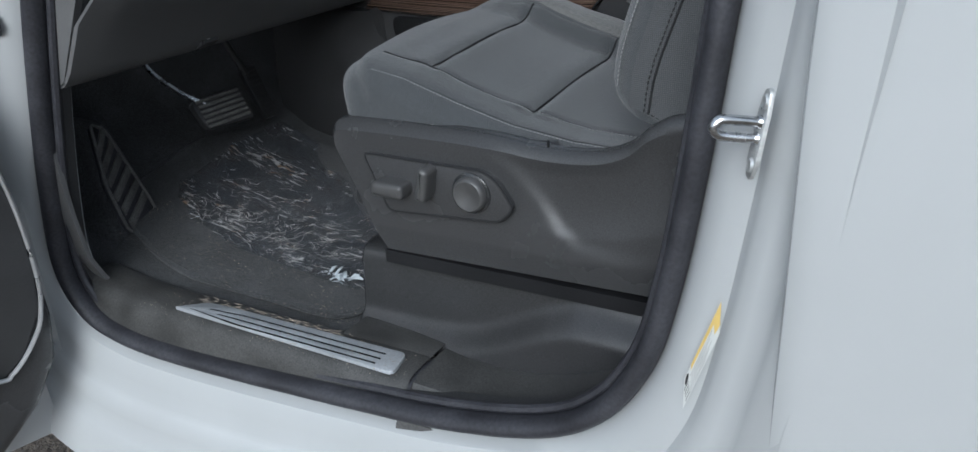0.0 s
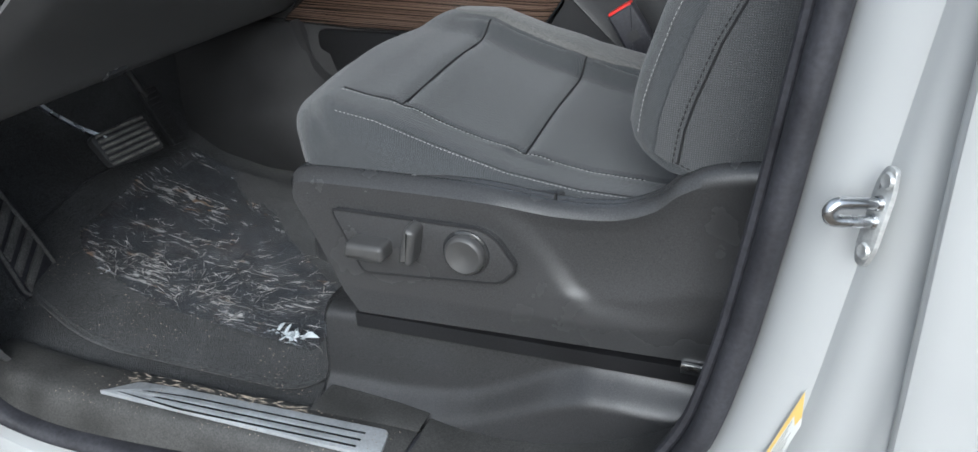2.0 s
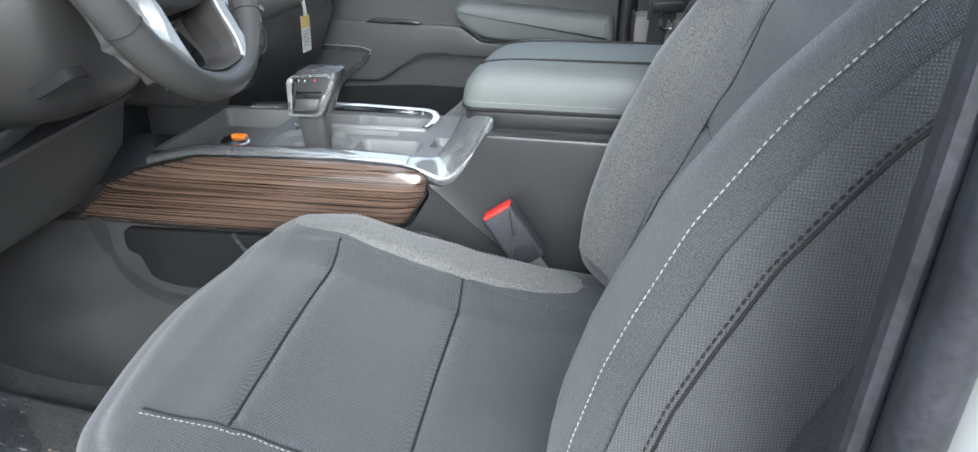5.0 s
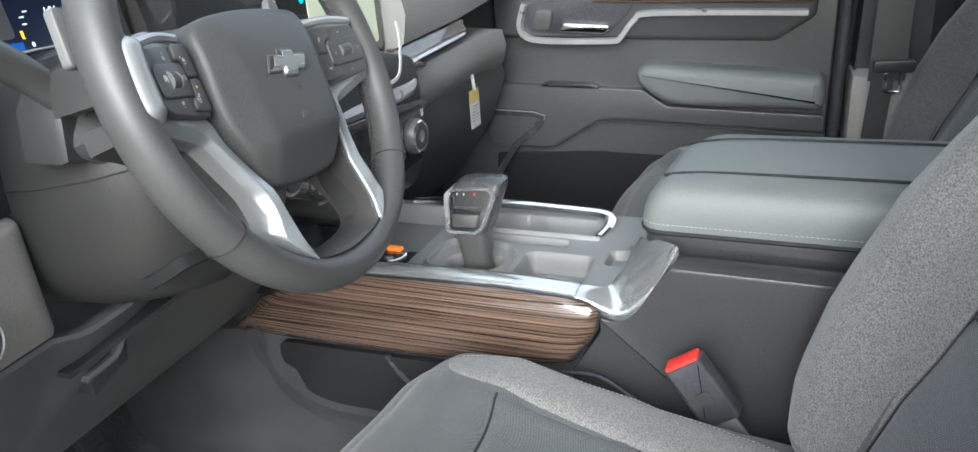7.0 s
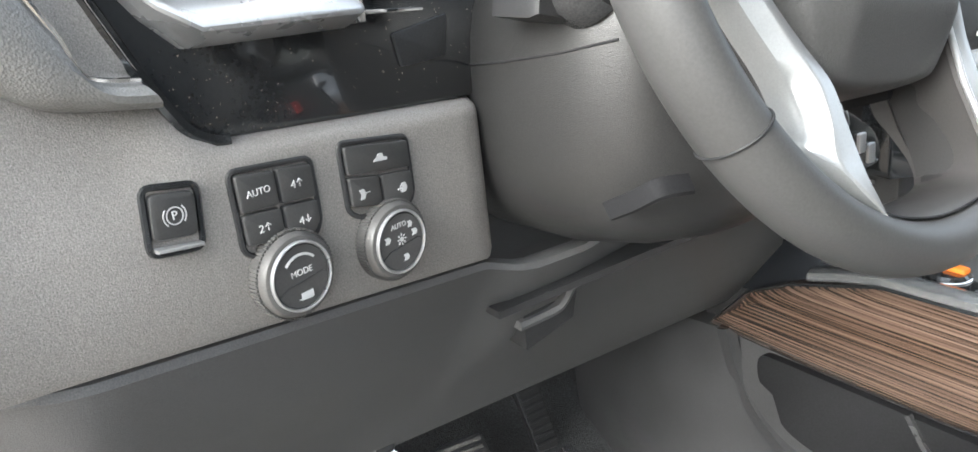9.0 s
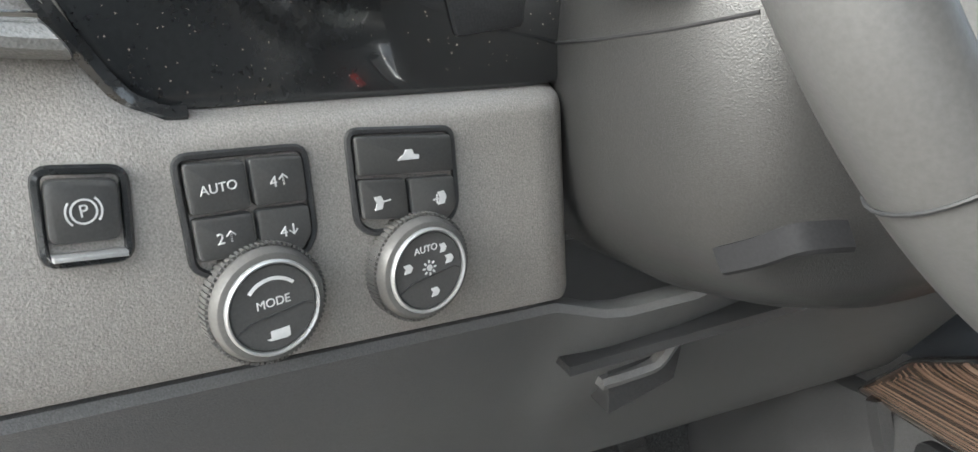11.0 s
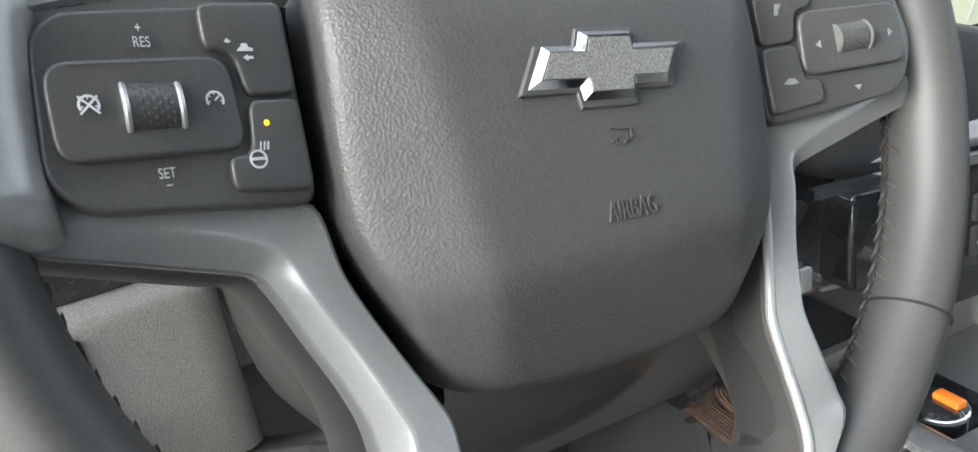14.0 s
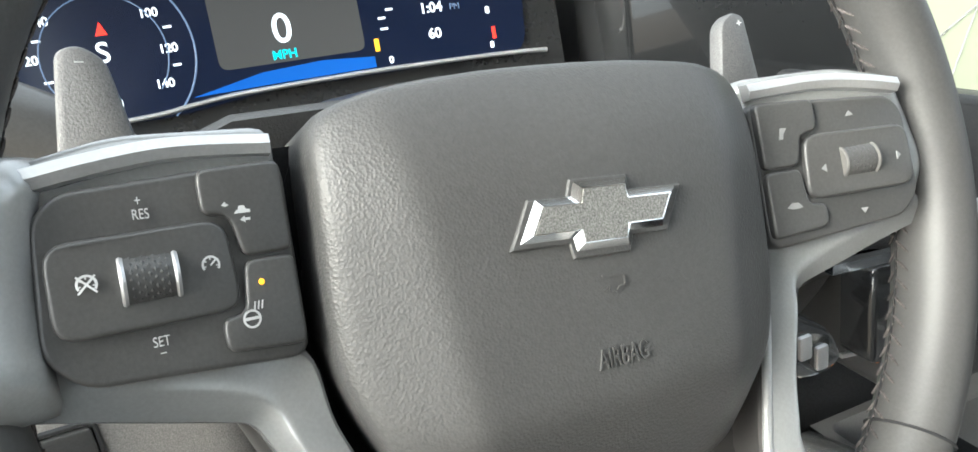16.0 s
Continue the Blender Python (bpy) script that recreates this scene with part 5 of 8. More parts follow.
part("vent_inner", sheet([[df(a.lerp(c, k).y, a.lerp(c, k).z, w) @ Vector((0, 0, 0)) for k, w in ((0.0, -0.002), (0.35, -0.007), (0.6, -0.008), (0.9, -0.006), (1.0, -0.005))] for a, c in zip(vent, edge)], (-0.006, 0, 0)), DASH, dash)

# hood over the gauges, top pad and gauge screen
part("top_pad", sheet([[(x, y, z) for x, z in ((-0.405, 1.60), (-0.43, 1.612), (-0.50, 1.605), (-0.70, 1.55), (-1.10, 1.47))] for y in np.linspace(-0.12, 1.62, 12)], (0, 0, -0.02)), SOFT, dash, "soft dark dash top")
part("side_end", prism(fillet([(-0.30, 1.40), (-0.41, 1.60), (-0.9, 1.5), (-0.9, 0.98), (-0.56, 0.97)], 0.02), Matrix(((1, 0, 0, 0), (0, 0, 1, 0), (0, 1, 0, 0), (0, 0, 0, 1))), -0.086, -0.074), KNEE, dash)
SC = frame3((-0.127, 0, 0), (0, 1, 0), (-0.22, 0, 1))
if (SC.to_3x3() @ Vector((0, 0, 1))).x < 0:
    SC = SC @ Matrix.Diagonal((1, 1, -1, 1))
V = 1 / math.cos(math.atan(0.22))
SC = SC @ Matrix.Translation((0.228, 1.500 * V, 0)) @ pose(0, 0, 0, 0, 0, -2.7) @ Matrix.Scale(0.965, 4) @ Matrix.Translation((-0.2403, -1.507 * V, 0))


def sc(y, z, w=0.0):
    return SC @ Matrix.Translation((y, z * V, w))


part("screen_bezel", prism(fillet([(0.175, 1.415 * V), (0.545, 1.415 * V), (0.545, 1.600 * V), (0.17, 1.600 * V)], 0.02), SC, -0.02, -0.002), GLOSS, dash)
screen = part("gauge_screen", prism(fillet([(0.188, 1.466 * V), (0.270, 1.464 * V), (0.335, 1.471 * V), (0.515, 1.470 * V), (0.525, 1.575 * V), (0.20, 1.575 * V), (0.184, 1.49 * V)], 0.014), SC, -0.002, 0.0005), SCREEN_BLUE, dash, "lit dark blue gauge screen")
ring = [sc(0.241 + 0.036 * math.cos(a), 1.505 + 0.036 * math.sin(a), 0.001) @ Vector((0, 0, 0)) for a in np.linspace(-0.7, 3.9, 40)]
part("speed_arc", sweep(ring, disc(0.0004, 6), up=(1, 0, 0)), SCREEN_DIM, screen)
ring = [sc(0.241 + 0.052 * math.cos(a), 1.505 + 0.052 * math.sin(a), 0.001) @ Vector((0, 0, 0)) for a in np.linspace(-0.9, 4.1, 44)]
part("dial_arc", sweep(ring, disc(0.0006, 6), up=(1, 0, 0)), SCREEN_DIM, screen)
for body, y, z, s in (("0", 0.2115, 1.485, 0.0075), ("20", 0.2010, 1.508, 0.0075), ("40", 0.2112, 1.529, 0.0075), ("60", 0.2260, 1.546, 0.0075), ("80", 0.2520, 1.546, 0.0075), ("100", 0.2705, 1.527, 0.0075), ("120", 0.2775, 1.505, 0.0075), ("140", 0.2711, 1.4846, 0.0075), ("S", 0.2403, 1.507, 0.0175), ("0", 0.3480, 1.507, 0.0265), ("1:04", 0.450, 1.508, 0.0095), ("60", 0.4497, 1.491, 0.0095), ("0", 0.416, 1.478, 0.0065), ("8", 0.4905, 1.5015, 0.0065), ("8", 0.4900, 1.478, 0.0060)):
    text("digits", body, s, sc(y, z, 0.0008), SCREEN_WHITE, screen, 0.0001, bold=0.0002)
text("unit", "MPH", 0.0080, sc(0.3468, 1.4915, 0.0008), SCREEN_CYAN, screen, 0.0001, bold=0.0002)
text("unit", "mi", 0.0062, sc(0.2422, 1.477, 0.0008), SCREEN_WHITE, screen, 0.0001)
text("unit", "PM", 0.0060, sc(0.467, 1.507, 0.0008), SCREEN_DIM, screen, 0.0001)
part("arrow", prism([(-0.0035, -0.004), (0.0035, -0.004), (0, 0.004)], sc(0.2418, 1.5214, 0.0006), 0, 0.0004), SCREEN_RED, screen, smooth=0)
part("arrow", prism([(-0.003, 0.0035), (0.003, 0.0035), (0, -0.0035)], sc(0.2394, 1.491, 0.0006), 0, 0.0004), SCREEN_DIM, screen, smooth=0)
part("blue_glow_band", prism([(0.285, 1.4735 * V), (0.335, 1.4745 * V), (0.405, 1.4750 * V), (0.405, 1.482 * V), (0.37, 1.4845 * V), (0.33, 1.4825 * V)], SC, 0.0006, 0.0009), glowing("screen_light_blue", (0.006, 0.06, 0.26), 0.35), screen, smooth=0)
part("grey_panel", prism(fillet(box2(0.305, 0.400, 1.487 * V, 1.540 * V), 0.006), SC, 0.0002, 0.0006), glowing("screen_grey", (0.045, 0.045, 0.045), 0.25), screen, smooth=0)
part("amber_bar", prism(box2(0.4065, 0.4095, 1.485 * V, 1.493 * V), SC, 0.0006, 0.0009), SCREEN_AMBER, screen, smooth=0)
part("red_bar", prism(box2(0.4915, 0.4940, 1.482 * V, 1.490 * V), SC, 0.0006, 0.0009), SCREEN_RED, screen, smooth=0)
for y, z in ((0.412, 1.505), (0.4125, 1.498), (0.418, 1.510), (0.205, 1.494), (0.2035, 1.518), (0.277, 1.517), (0.278, 1.494)):
    part("tick", prism(box2(y, y + 0.005, z * V, (z + 0.0014) * V), SC, 0.0006, 0.0009), SCREEN_WHITE, screen, smooth=0)
part("lower_line", tube(curve([sc(y, z, 0.003) @ Vector((0, 0, 0)) for y, z in ((0.19, 1.472), (0.225, 1.4665), (0.262, 1.4665), (0.285, 1.4690), (0.318, 1.4715), (0.40, 1.4725), (0.49, 1.4710), (0.53, 1.469))], 5), 0.0016, 8), SATIN, screen)

# steering column cover, stalk, levers
col = part("column_cover", loft([[Vector((x, 0.376, zc)) + Vector((0, hw * math.copysign(abs(math.cos(a)) ** 0.7, math.cos(a)), hh * math.copysign(abs(math.sin(a)) ** 0.75, math.sin(a)))) for a in [2 * math.pi * i / 40 for i in range(40)]] for x, zc, hw, hh in ((-0.215, 1.366, 0.060, 0.085), (-0.222, 1.363, 0.082, 0.099), (-0.235, 1.359, 0.098, 0.109), (-0.27, 1.352, 0.113, 0.114), (-0.32, 1.344, 0.123, 0.116), (-0.40, 1.340, 0.126, 0.118))]), COLUMN, dash, "smooth dark column shroud")
part("shroud_seam", tube([(x, 0.376 - hw - 0.0006, z) for x, hw, z in ((-0.235, 0.0965, 1.388), (-0.27, 0.111, 1.381), (-0.32, 0.121, 1.374), (-0.38, 0.125, 1.368))], 0.001, 6), DARK_THREAD, col)
stalk = [(-0.262, 0.285, 1.432), (-0.262, 0.262, 1.447), (-0.262, 0.24, 1.470), (-0.262, 0.215, 1.492), (-0.262, 0.19, 1.508)]
part("stalk_boot", turned([(0.030, -0.02), (0.032, 0.0), (0.026, 0.010), (0.016, 0.013), (0.0, 0.013)], frame3((-0.262, 0.272, 1.430), (1, 0, 0), (0, 0.6, 0.8)), 24), PLASTIC, col)
part("turn_stalk", tube(curve(stalk, 4), 0.0125, 14, up=(1, 0, 0), scale=lambda t: 0.85 + 0.35 * t), BUTTON, col, "black turn signal stalk")
part("stalk_cap", turned([(0.0125, 0), (0.0132, 0.004), (0.010, 0.007), (0.0, 0.0075)], frame3((-0.262, 0.19, 1.508), (1, 0, 0), (0, 0.6, 0.8)), 20), PLASTIC, col)
part("boot_panel", loft([[(x, y, z) for y, z in ((0.238, 1.405), (0.275, 1.395), (0.312, 1.415), (0.30, 1.462), (0.262, 1.468), (0.244, 1.445))] for x in (-0.30, -0.262)] + [[(-0.256, 0.276 + (y - 0.276) * 0.93, 1.432 + (z - 1.432) * 0.93) for y, z in ((0.238, 1.405), (0.275, 1.395), (0.312, 1.415), (0.30, 1.462), (0.262, 1.468), (0.244, 1.445))]]), PLASTIC_DARK, col)
part("under_tray", sheet([[(x, y, 1.185 + 0.03 * (y - 0.30)) for y in np.linspace(0.255, 0.60, 10)] for x in (-0.36, -0.44, -0.55)], (0, 0, -0.006)), PLASTIC_DARK, dash)
part("tilt_lever", sweep(curve([(-0.240, 0.268, 1.288), (-0.222, 0.272, 1.297), (-0.208, 0.277, 1.3055), (-0.204, 0.287, 1.3060), (-0.203, 0.299, 1.3045)], 4), [(-0.0018, -0.006), (0.0018, -0.006), (0.0018, 0.005), (0.0, 0.0065), (-0.0018, 0.005)], up=(0.6, 0.2, -0.8)), NEAR_BLACK, dash, "dark tilt lever")
# Solid darker block in place of the shaded hollow behind the handle
part("release_recess", loft([[(x, 0.298, 1.182), (x, 0.362, 1.190), (x, 0.348, 1.136), (x, 0.298, 1.122)] for x in (-0.450, -0.3935)]), PLASTIC_DARK, dash)
rel = [(-0.382, 0.372, 1.184), (-0.385, 0.357, 1.179), (-0.388, 0.345, 1.172), (-0.392, 0.336, 1.157), (-0.394, 0.329, 1.151), (-0.396, 0.312, 1.148), (-0.396, 0.292, 1.147)]
part("brake_release", sweep(curve(rel, 6), [(-0.0045, -0.010), (0.0045, -0.010), (0.004, 0.006), (0.0, 0.008), (-0.004, 0.006)], up=(1, 0, 0)), KNEE, dash, "grey release handle")
BT = Matrix(((0, 0, 1, -0.301), (1, 0, 0, 0.573), (0, 1, 0, 1.255), (0, 0, 0, 1)))
start = part("start_panel", prism(fillet([(-0.062, 0.030), (-0.010, 0.038), (0.050, 0.0), (0.062, -0.030), (0.030, -0.034), (-0.045, 0.002)], 0.014, 4), BT, -0.09, 0.003, 0.003), GLOSS, dash, "gloss black start button panel")
SB = BT @ Matrix.Translation((-0.018, 0.016, 0.003))
part("start_button", turned([(0.0175, -0.002), (0.0175, 0.006), (0.016, 0.008), (0.0, 0.008)], SB, 28), BUTTON, start)
part("button_ring", sweep([SB @ Vector((0.0195 * math.cos(a), 0.0195 * math.sin(a), 0.003)) for a in [2 * math.pi * i / 28 for i in range(28)]], disc(0.0024, 8), up=(1, 0, 0), closed=True), SATIN, start, "satin silver ring")
part("green_lamp", turned([(0.0, 0.0010), (0.0045, 0.0008), (0.0048, 0), (0, 0)], SB @ Matrix.Translation((0.002, 0.004, 0.008)), 16), GREEN, start, "glowing green lamp")
for u, v in ((0.026, -0.006), (0.040, -0.018)):
    part("small_key", prism(fillet(box2(u - 0.005, u + 0.005, v - 0.009, v + 0.009), 0.002), BT @ pose(0, 0, 0), 0.002, 0.006, 0.001), SATIN, start)
hl = frame3((-0.556, 0.205, 0.985), (0, 1, 0), (-0.55, 0, 0.75))
if (hl.to_3x3() @ Vector((0, 0, 1))).x < 0:
    hl = hl @ Matrix.Diagonal((1, 1, -1, 1))
part("hood_release", prism(fillet([(-0.025, -0.014), (0.018, -0.014), (0.030, 0.012), (0.034, 0.03), (0.028, 0.03), (0.015, 0.012), (-0.018, 0.010)], 0.004), hl, -0.004, 0.014, 0.004), PLASTIC_DARK, dash, "black bonnet release handle")
part("pictogram", prism([(-0.011, -0.004), (-0.009, 0.001), (-0.004, 0.002), (0.0, 0.006), (0.006, 0.004), (0.004, 0.001), (0.009, 0.0), (0.011, -0.004), (0.006, -0.006), (-0.006, -0.006)], hl @ pose(0.0, -0.001, 0.0142, 0, 0, 12), 0, 0.0004), INK, dash, smooth=0)

# ---- pedals ----
brake = thing("brake_pedal", (-0.74, 0.36, 0.63), "brake pedal with a ribbed black rubber pad, dusty", "pedal")
bf = frame3((-0.722, 0.362, 0.780), (0.10, 1, 0.02), (-0.55, 0, 0.85))
if (bf.to_3x3() @ Vector((0, 0, 1))).x < 0:
    bf = bf @ Matrix.Diagonal((1, 1, -1, 1))
part("pad", prism(fillet([(-0.058, -0.030), (0.066, -0.040), (0.062, 0.038), (-0.066, 0.036)], 0.014, 5), bf, -0.008, 0.008, 0.004), PLASTIC_DARK, brake)
for i in range(6):
    v = -0.027 + i * 0.0115
    part("rib", prism(fillet(box2(-0.055, 0.056, v - 0.0032, v + 0.0032), 0.002, 2), bf, 0.007, 0.0125, 0.0015), SOLE, brake)
part("arm", sweep(curve([(-0.735, 0.330, 0.80), (-0.77, 0.29, 0.84), (-0.80, 0.25, 0.90), (-0.83, 0.22, 1.02)], 5), [(-0.003, -0.006), (0.003, -0.006), (0.003, 0.006), (-0.003, 0.006)], up=(1, 0, 0)), STEEL, brake, "bare steel pedal arm")
gas = thing("gas_pedal", (-0.82, 0.56, 0.65), "narrow black ribbed accelerator pedal", "pedal")
gf = frame3((-0.81, 0.560, 0.755), (0.05, 1, 0.05), (-0.45, -0.12, 0.85))
if (gf.to_3x3() @ Vector((0, 0, 1))).x < 0:
    gf = gf @ Matrix.Diagonal((1, 1, -1, 1))
part("pad", prism(fillet([(-0.018, -0.065), (0.020, -0.068), (0.024, 0.065), (-0.020, 0.065)], 0.008), gf, -0.008, 0.006, 0.003), PLASTIC_DARK, gas)
for i in range(10):
    part("rib", prism(box2(-0.016, 0.018, -0.056 + i * 0.012, -0.051 + i * 0.012), gf, 0.005, 0.0085, 0.001), PLASTIC_DARK, gas)
part("arm", tube([(-0.83, 0.55, 0.80), (-0.90, 0.54, 0.92), (-0.93, 0.53, 1.02)], 0.008, 8), PLASTIC_DARK, gas)

rest = thing("foot_rest", (-0.70, 0.06, 0.60), "carpeted dead pedal with a ribbed rubber foot pad", "foot rest")
ff = frame3((-0.703, 0.059, 0.612), (-0.025, 0.096, -0.015), (-0.122, 0.049, 0.197))
part("base", prism(fillet([(-0.035, -0.03), (0.135, -0.03), (0.105, 0.235), (0.02, 0.265)], 0.02), ff, -0.12, -0.004, 0.012, 3), CARPET, rest)
part("pad", prism(fillet([(0.0, 0.012), (0.018, 0.0), (0.100, 0.0), (0.095, 0.08), (0.078, 0.215), (0.050, 0.232), (0.006, 0.11)], 0.012), ff, -0.006, 0.006, 0.003), RUBBER, rest)
part("pad_rim", sweep([ff @ Vector((p.x, p.y, 0.007)) for p in fillet([(0.0, 0.012), (0.018, 0.0), (0.100, 0.0), (0.095, 0.08), (0.078, 0.215), (0.050, 0.232), (0.006, 0.11)], 0.012)], disc(0.0035, 6), closed=True), SOLE, rest)
for i in range(6):
    v = 0.022 + i * 0.030
    a, b = 0.012 + 0.20 * max(0, v - 0.10), 0.092 - 0.10 * v
    part("rib", prism([(a, v - 0.012), (b, v + 0.034), (b, v + 0.052), (a, v + 0.006)], ff, 0.005, 0.011, 0.002), SOLE, rest)

# ---- steering wheel ----
# u to the right, v up, w to the driver
WM = frame3((-0.1399, 0.3694, 1.4416), (-0.0880, 0.9863, -0.1394), (-0.3428, 0.1014, 0.9339)) @ Matrix.Diagonal((1.032, 1.032, 1.032, 1))


def wp(u, v, w=0.0):
    return WM @ Vector((u, v, w))


wheel = thing("steering_wheel", (-0.20, 0.376, 1.42), "dark leather steering wheel with silver spokes and button pads", "steering wheel")
RR, RT, RV, RW = 0.1726, 0.0140, 0.0088, -0.0084
path = [wp(RR * math.cos(a) + 0.0010, RV + RR * math.sin(a) * 0.995, RW) for a in [2 * math.pi * i / 180 for i in range(180)]]
rim = part("rim", sweep(path, [(RT * math.cos(a), 0.0178 * math.sin(a)) for a in [2 * math.pi * i / 28 for i in range(28)]], up=tuple(WM.to_3x3() @ Vector((0, 0, 1))), closed=True), LEATHER, wheel, "grained dark leather rim")


def rim_ring(deg, r=0.0006):
    a = radians(deg)
    c, t = wp(RR * math.cos(a) + 0.0010, RV + RR * math.sin(a) * 0.995, RW), (wp(math.cos(a), math.sin(a)) - wp(0, 0))
    w = wp(0, 0, 1) - wp(0, 0, 0)
    return tube([c + t * RT * math.cos(b) + w * 0.0178 * math.sin(b) for b in [2 * math.pi * i / 28 for i in range(29)]], r, 6)


for deg in (218, -38):
    part("rim_seam", rim_ring(deg), DARK_THREAD, rim)
wv = wp(0, 0, 1) - wp(0, 0, 0)


def on_rim(a, b):
    """A place on the rim's skin: a round the wheel, b from its inner side towards the driver."""
    r = RR - 0.0142 * math.cos(b)
    return wp(r * math.cos(a) + 0.0010, RV + r * math.sin(a) * 0.995, RW + 0.0180 * math.sin(b))


def lace(a):
    return -0.45


bm = bmesh.new()
st = 2 * math.pi / 130
for i in range(130):
    for flip in (-1, 1):
        a = st * (i + 0.25 * flip)
        c, d = on_rim(a, lace(a) + flip * 0.40), on_rim(a + 0.75 * st, lace(a) - flip * 0.06)
        dashes([c, d], 1.0, (d - c).length, 0.0007, bm)
part("inner_stitching", bm, material("worn_grey_thread", (0.085, 0.075, 0.072), 0.8, grain=(900, 0.5), stain=(60, 0.4)), rim, "worn grey herringbone stitching")
part("stitch_groove", tube([on_rim(a, lace(a)) for a in [2 * math.pi * i / 160 for i in range(160)]], 0.0005, 6, up=tuple(wv), closed=True), DARK_THREAD, rim)

# airbag pad: a domed shield with a soft crease along each flank
PAD = [(-0.066, 0.0545), (-0.035, 0.0585), (0.0, 0.0595), (0.035, 0.0585), (0.066, 0.0545), (0.0785, 0.046), (0.081, 0.018), (0.0815, -0.014), (0.0775, -0.034), (0.068, -0.055), (0.0605, -0.070), (0.052, -0.0785), (0.025, -0.083), (0.0, -0.0835), (-0.025, -0.083), (-0.052, -0.0785), (-0.0605, -0.070), (-0.068, -0.055), (-0.0775, -0.034), (-0.0815, -0.014), (-0.081, 0.018), (-0.0785, 0.046)]


def pad_w(u, v):
    """The pad's height over the wheel's plane."""
    a = abs(u) - float(np.interp(v, [-0.08, 0.0, 0.05], [0.044, 0.053, 0.060]))
    flank = 0.5 * (a + math.sqrt(a * a + 0.0035 ** 2))
    c = -0.047 - v
    bend = 0.5 * (c + math.sqrt(c * c + 0.006 ** 2))  # the lower third turns back towards the column
    return 0.0098 - 0.42 * flank - 0.62 * bend - 6.0 * max(0, v - 0.016) ** 2 - 0.6 * u * u


pad_o = [p for p in curve([(u, v, 0) for u, v in PAD], 4, True)]
rings = []
for k, edge in ((0.985, 0.050), (1.0, 0.012), (0.998, 0.006), (0.990, 0.0026), (0.975, 0.0009), (0.95, 0.0002)) + tuple((k, 0.0) for k in np.linspace(0.91, 0.02, 26)):
    rings.append([wp(u, v, pad_w(u, v) - edge) for u, v in ((p.x * k, -0.008 + (p.y + 0.008) * k) for p in pad_o)])
pad = part("airbag_pad", loft(rings), PAD_SKIN, wheel, "pebble-grained airbag pad", smooth=60)
# cross-shaped emblem
EM = [(-0.0286, -0.0062), (-0.0220, 0.0060), (-0.0100, 0.0060), (-0.0085, 0.0102), (0.0100, 0.0102), (0.0108, 0.0062), (0.0286, 0.0062), (0.0220, -0.0060), (0.0100, -0.0060), (0.0085, -0.0102), (-0.0100, -0.0102), (-0.0108, -0.0062)]
EI = [(-0.0243, -0.0038), (-0.0203, 0.0036), (-0.0077, 0.0036), (-0.0065, 0.0078), (0.0079, 0.0078), (0.0085, 0.0038), (0.0243, 0.0038), (0.0203, -0.0036), (0.0077, -0.0036), (0.0065, -0.0078), (-0.0079, -0.0078), (-0.0085, -0.0038)]
EMF = WM @ pose(0.0, 0.0097, pad_w(0, 0.0097) + 0.0006, 0, 0, -2.5)
part("emblem", prism(EM, EMF, -0.0012, 0.0026, 0.0021, 1), EMBLEM, pad, "chrome cross-shaped emblem", smooth=0)
part("emblem_inlay", prism(EI, EMF, 0.0022, 0.0029), material("emblem_mesh", (0.34, 0.33, 0.31), 0.38, 0.7, grain=(1800, 0.5), bump=(1600, 0.5, 0.0003), voronoi=True), pad, smooth=0)
part("emblem_seat", prism([(u * 1.09, v * 1.16) for u, v in EM], EMF @ Matrix.Translation((-0.0003, -0.0006, 0)), -0.004, 0.0004, 0.0004, 1), PAD_SKIN, pad)
narrow = Matrix.Diagonal((0.62, 1, 1, 1))


def on_pad(u, v):
    slope = (pad_w(u, v + 0.004) - pad_w(u, v - 0.004)) / 0.008
    return WM @ pose(u, v, pad_w(u, v) + 0.0002, math.degrees(math.atan(slope)), 0, 0)


text("embossed_word", "AIRBAG", 0.0086, on_pad(0.0005, -0.0335) @ narrow, PAD_SKIN, pad, 0.0004)
bm = bmesh.new()
sweep([on_pad(0.0008, -0.0110) @ Vector((u, v, 0)) for u, v in ((-0.0038, 0.0024), (0.0030, 0.0014), (0.0040, 0.0014), (0.0040, -0.0014), (0.0018, -0.0018), (0.0008, -0.0030), (-0.0020, -0.0022), (-0.0016, -0.0010), (-0.0038, -0.0018))], box2(-0.0003, 0.0003, -0.0002, 0.0004), up=tuple(wv), bm=bm)
part("horn_mark", bm, PAD_SKIN, pad, smooth=0)


def spoke_part(name, outline, w0, w1, mat, label="", bevel=0.004, flip=1, parent=None, segs=3):
    pts = [(u * flip, v) for u, v in outline]
    return part(name, prism(pts, WM, w0, w1, bevel, segs), mat, parent or wheel, label)


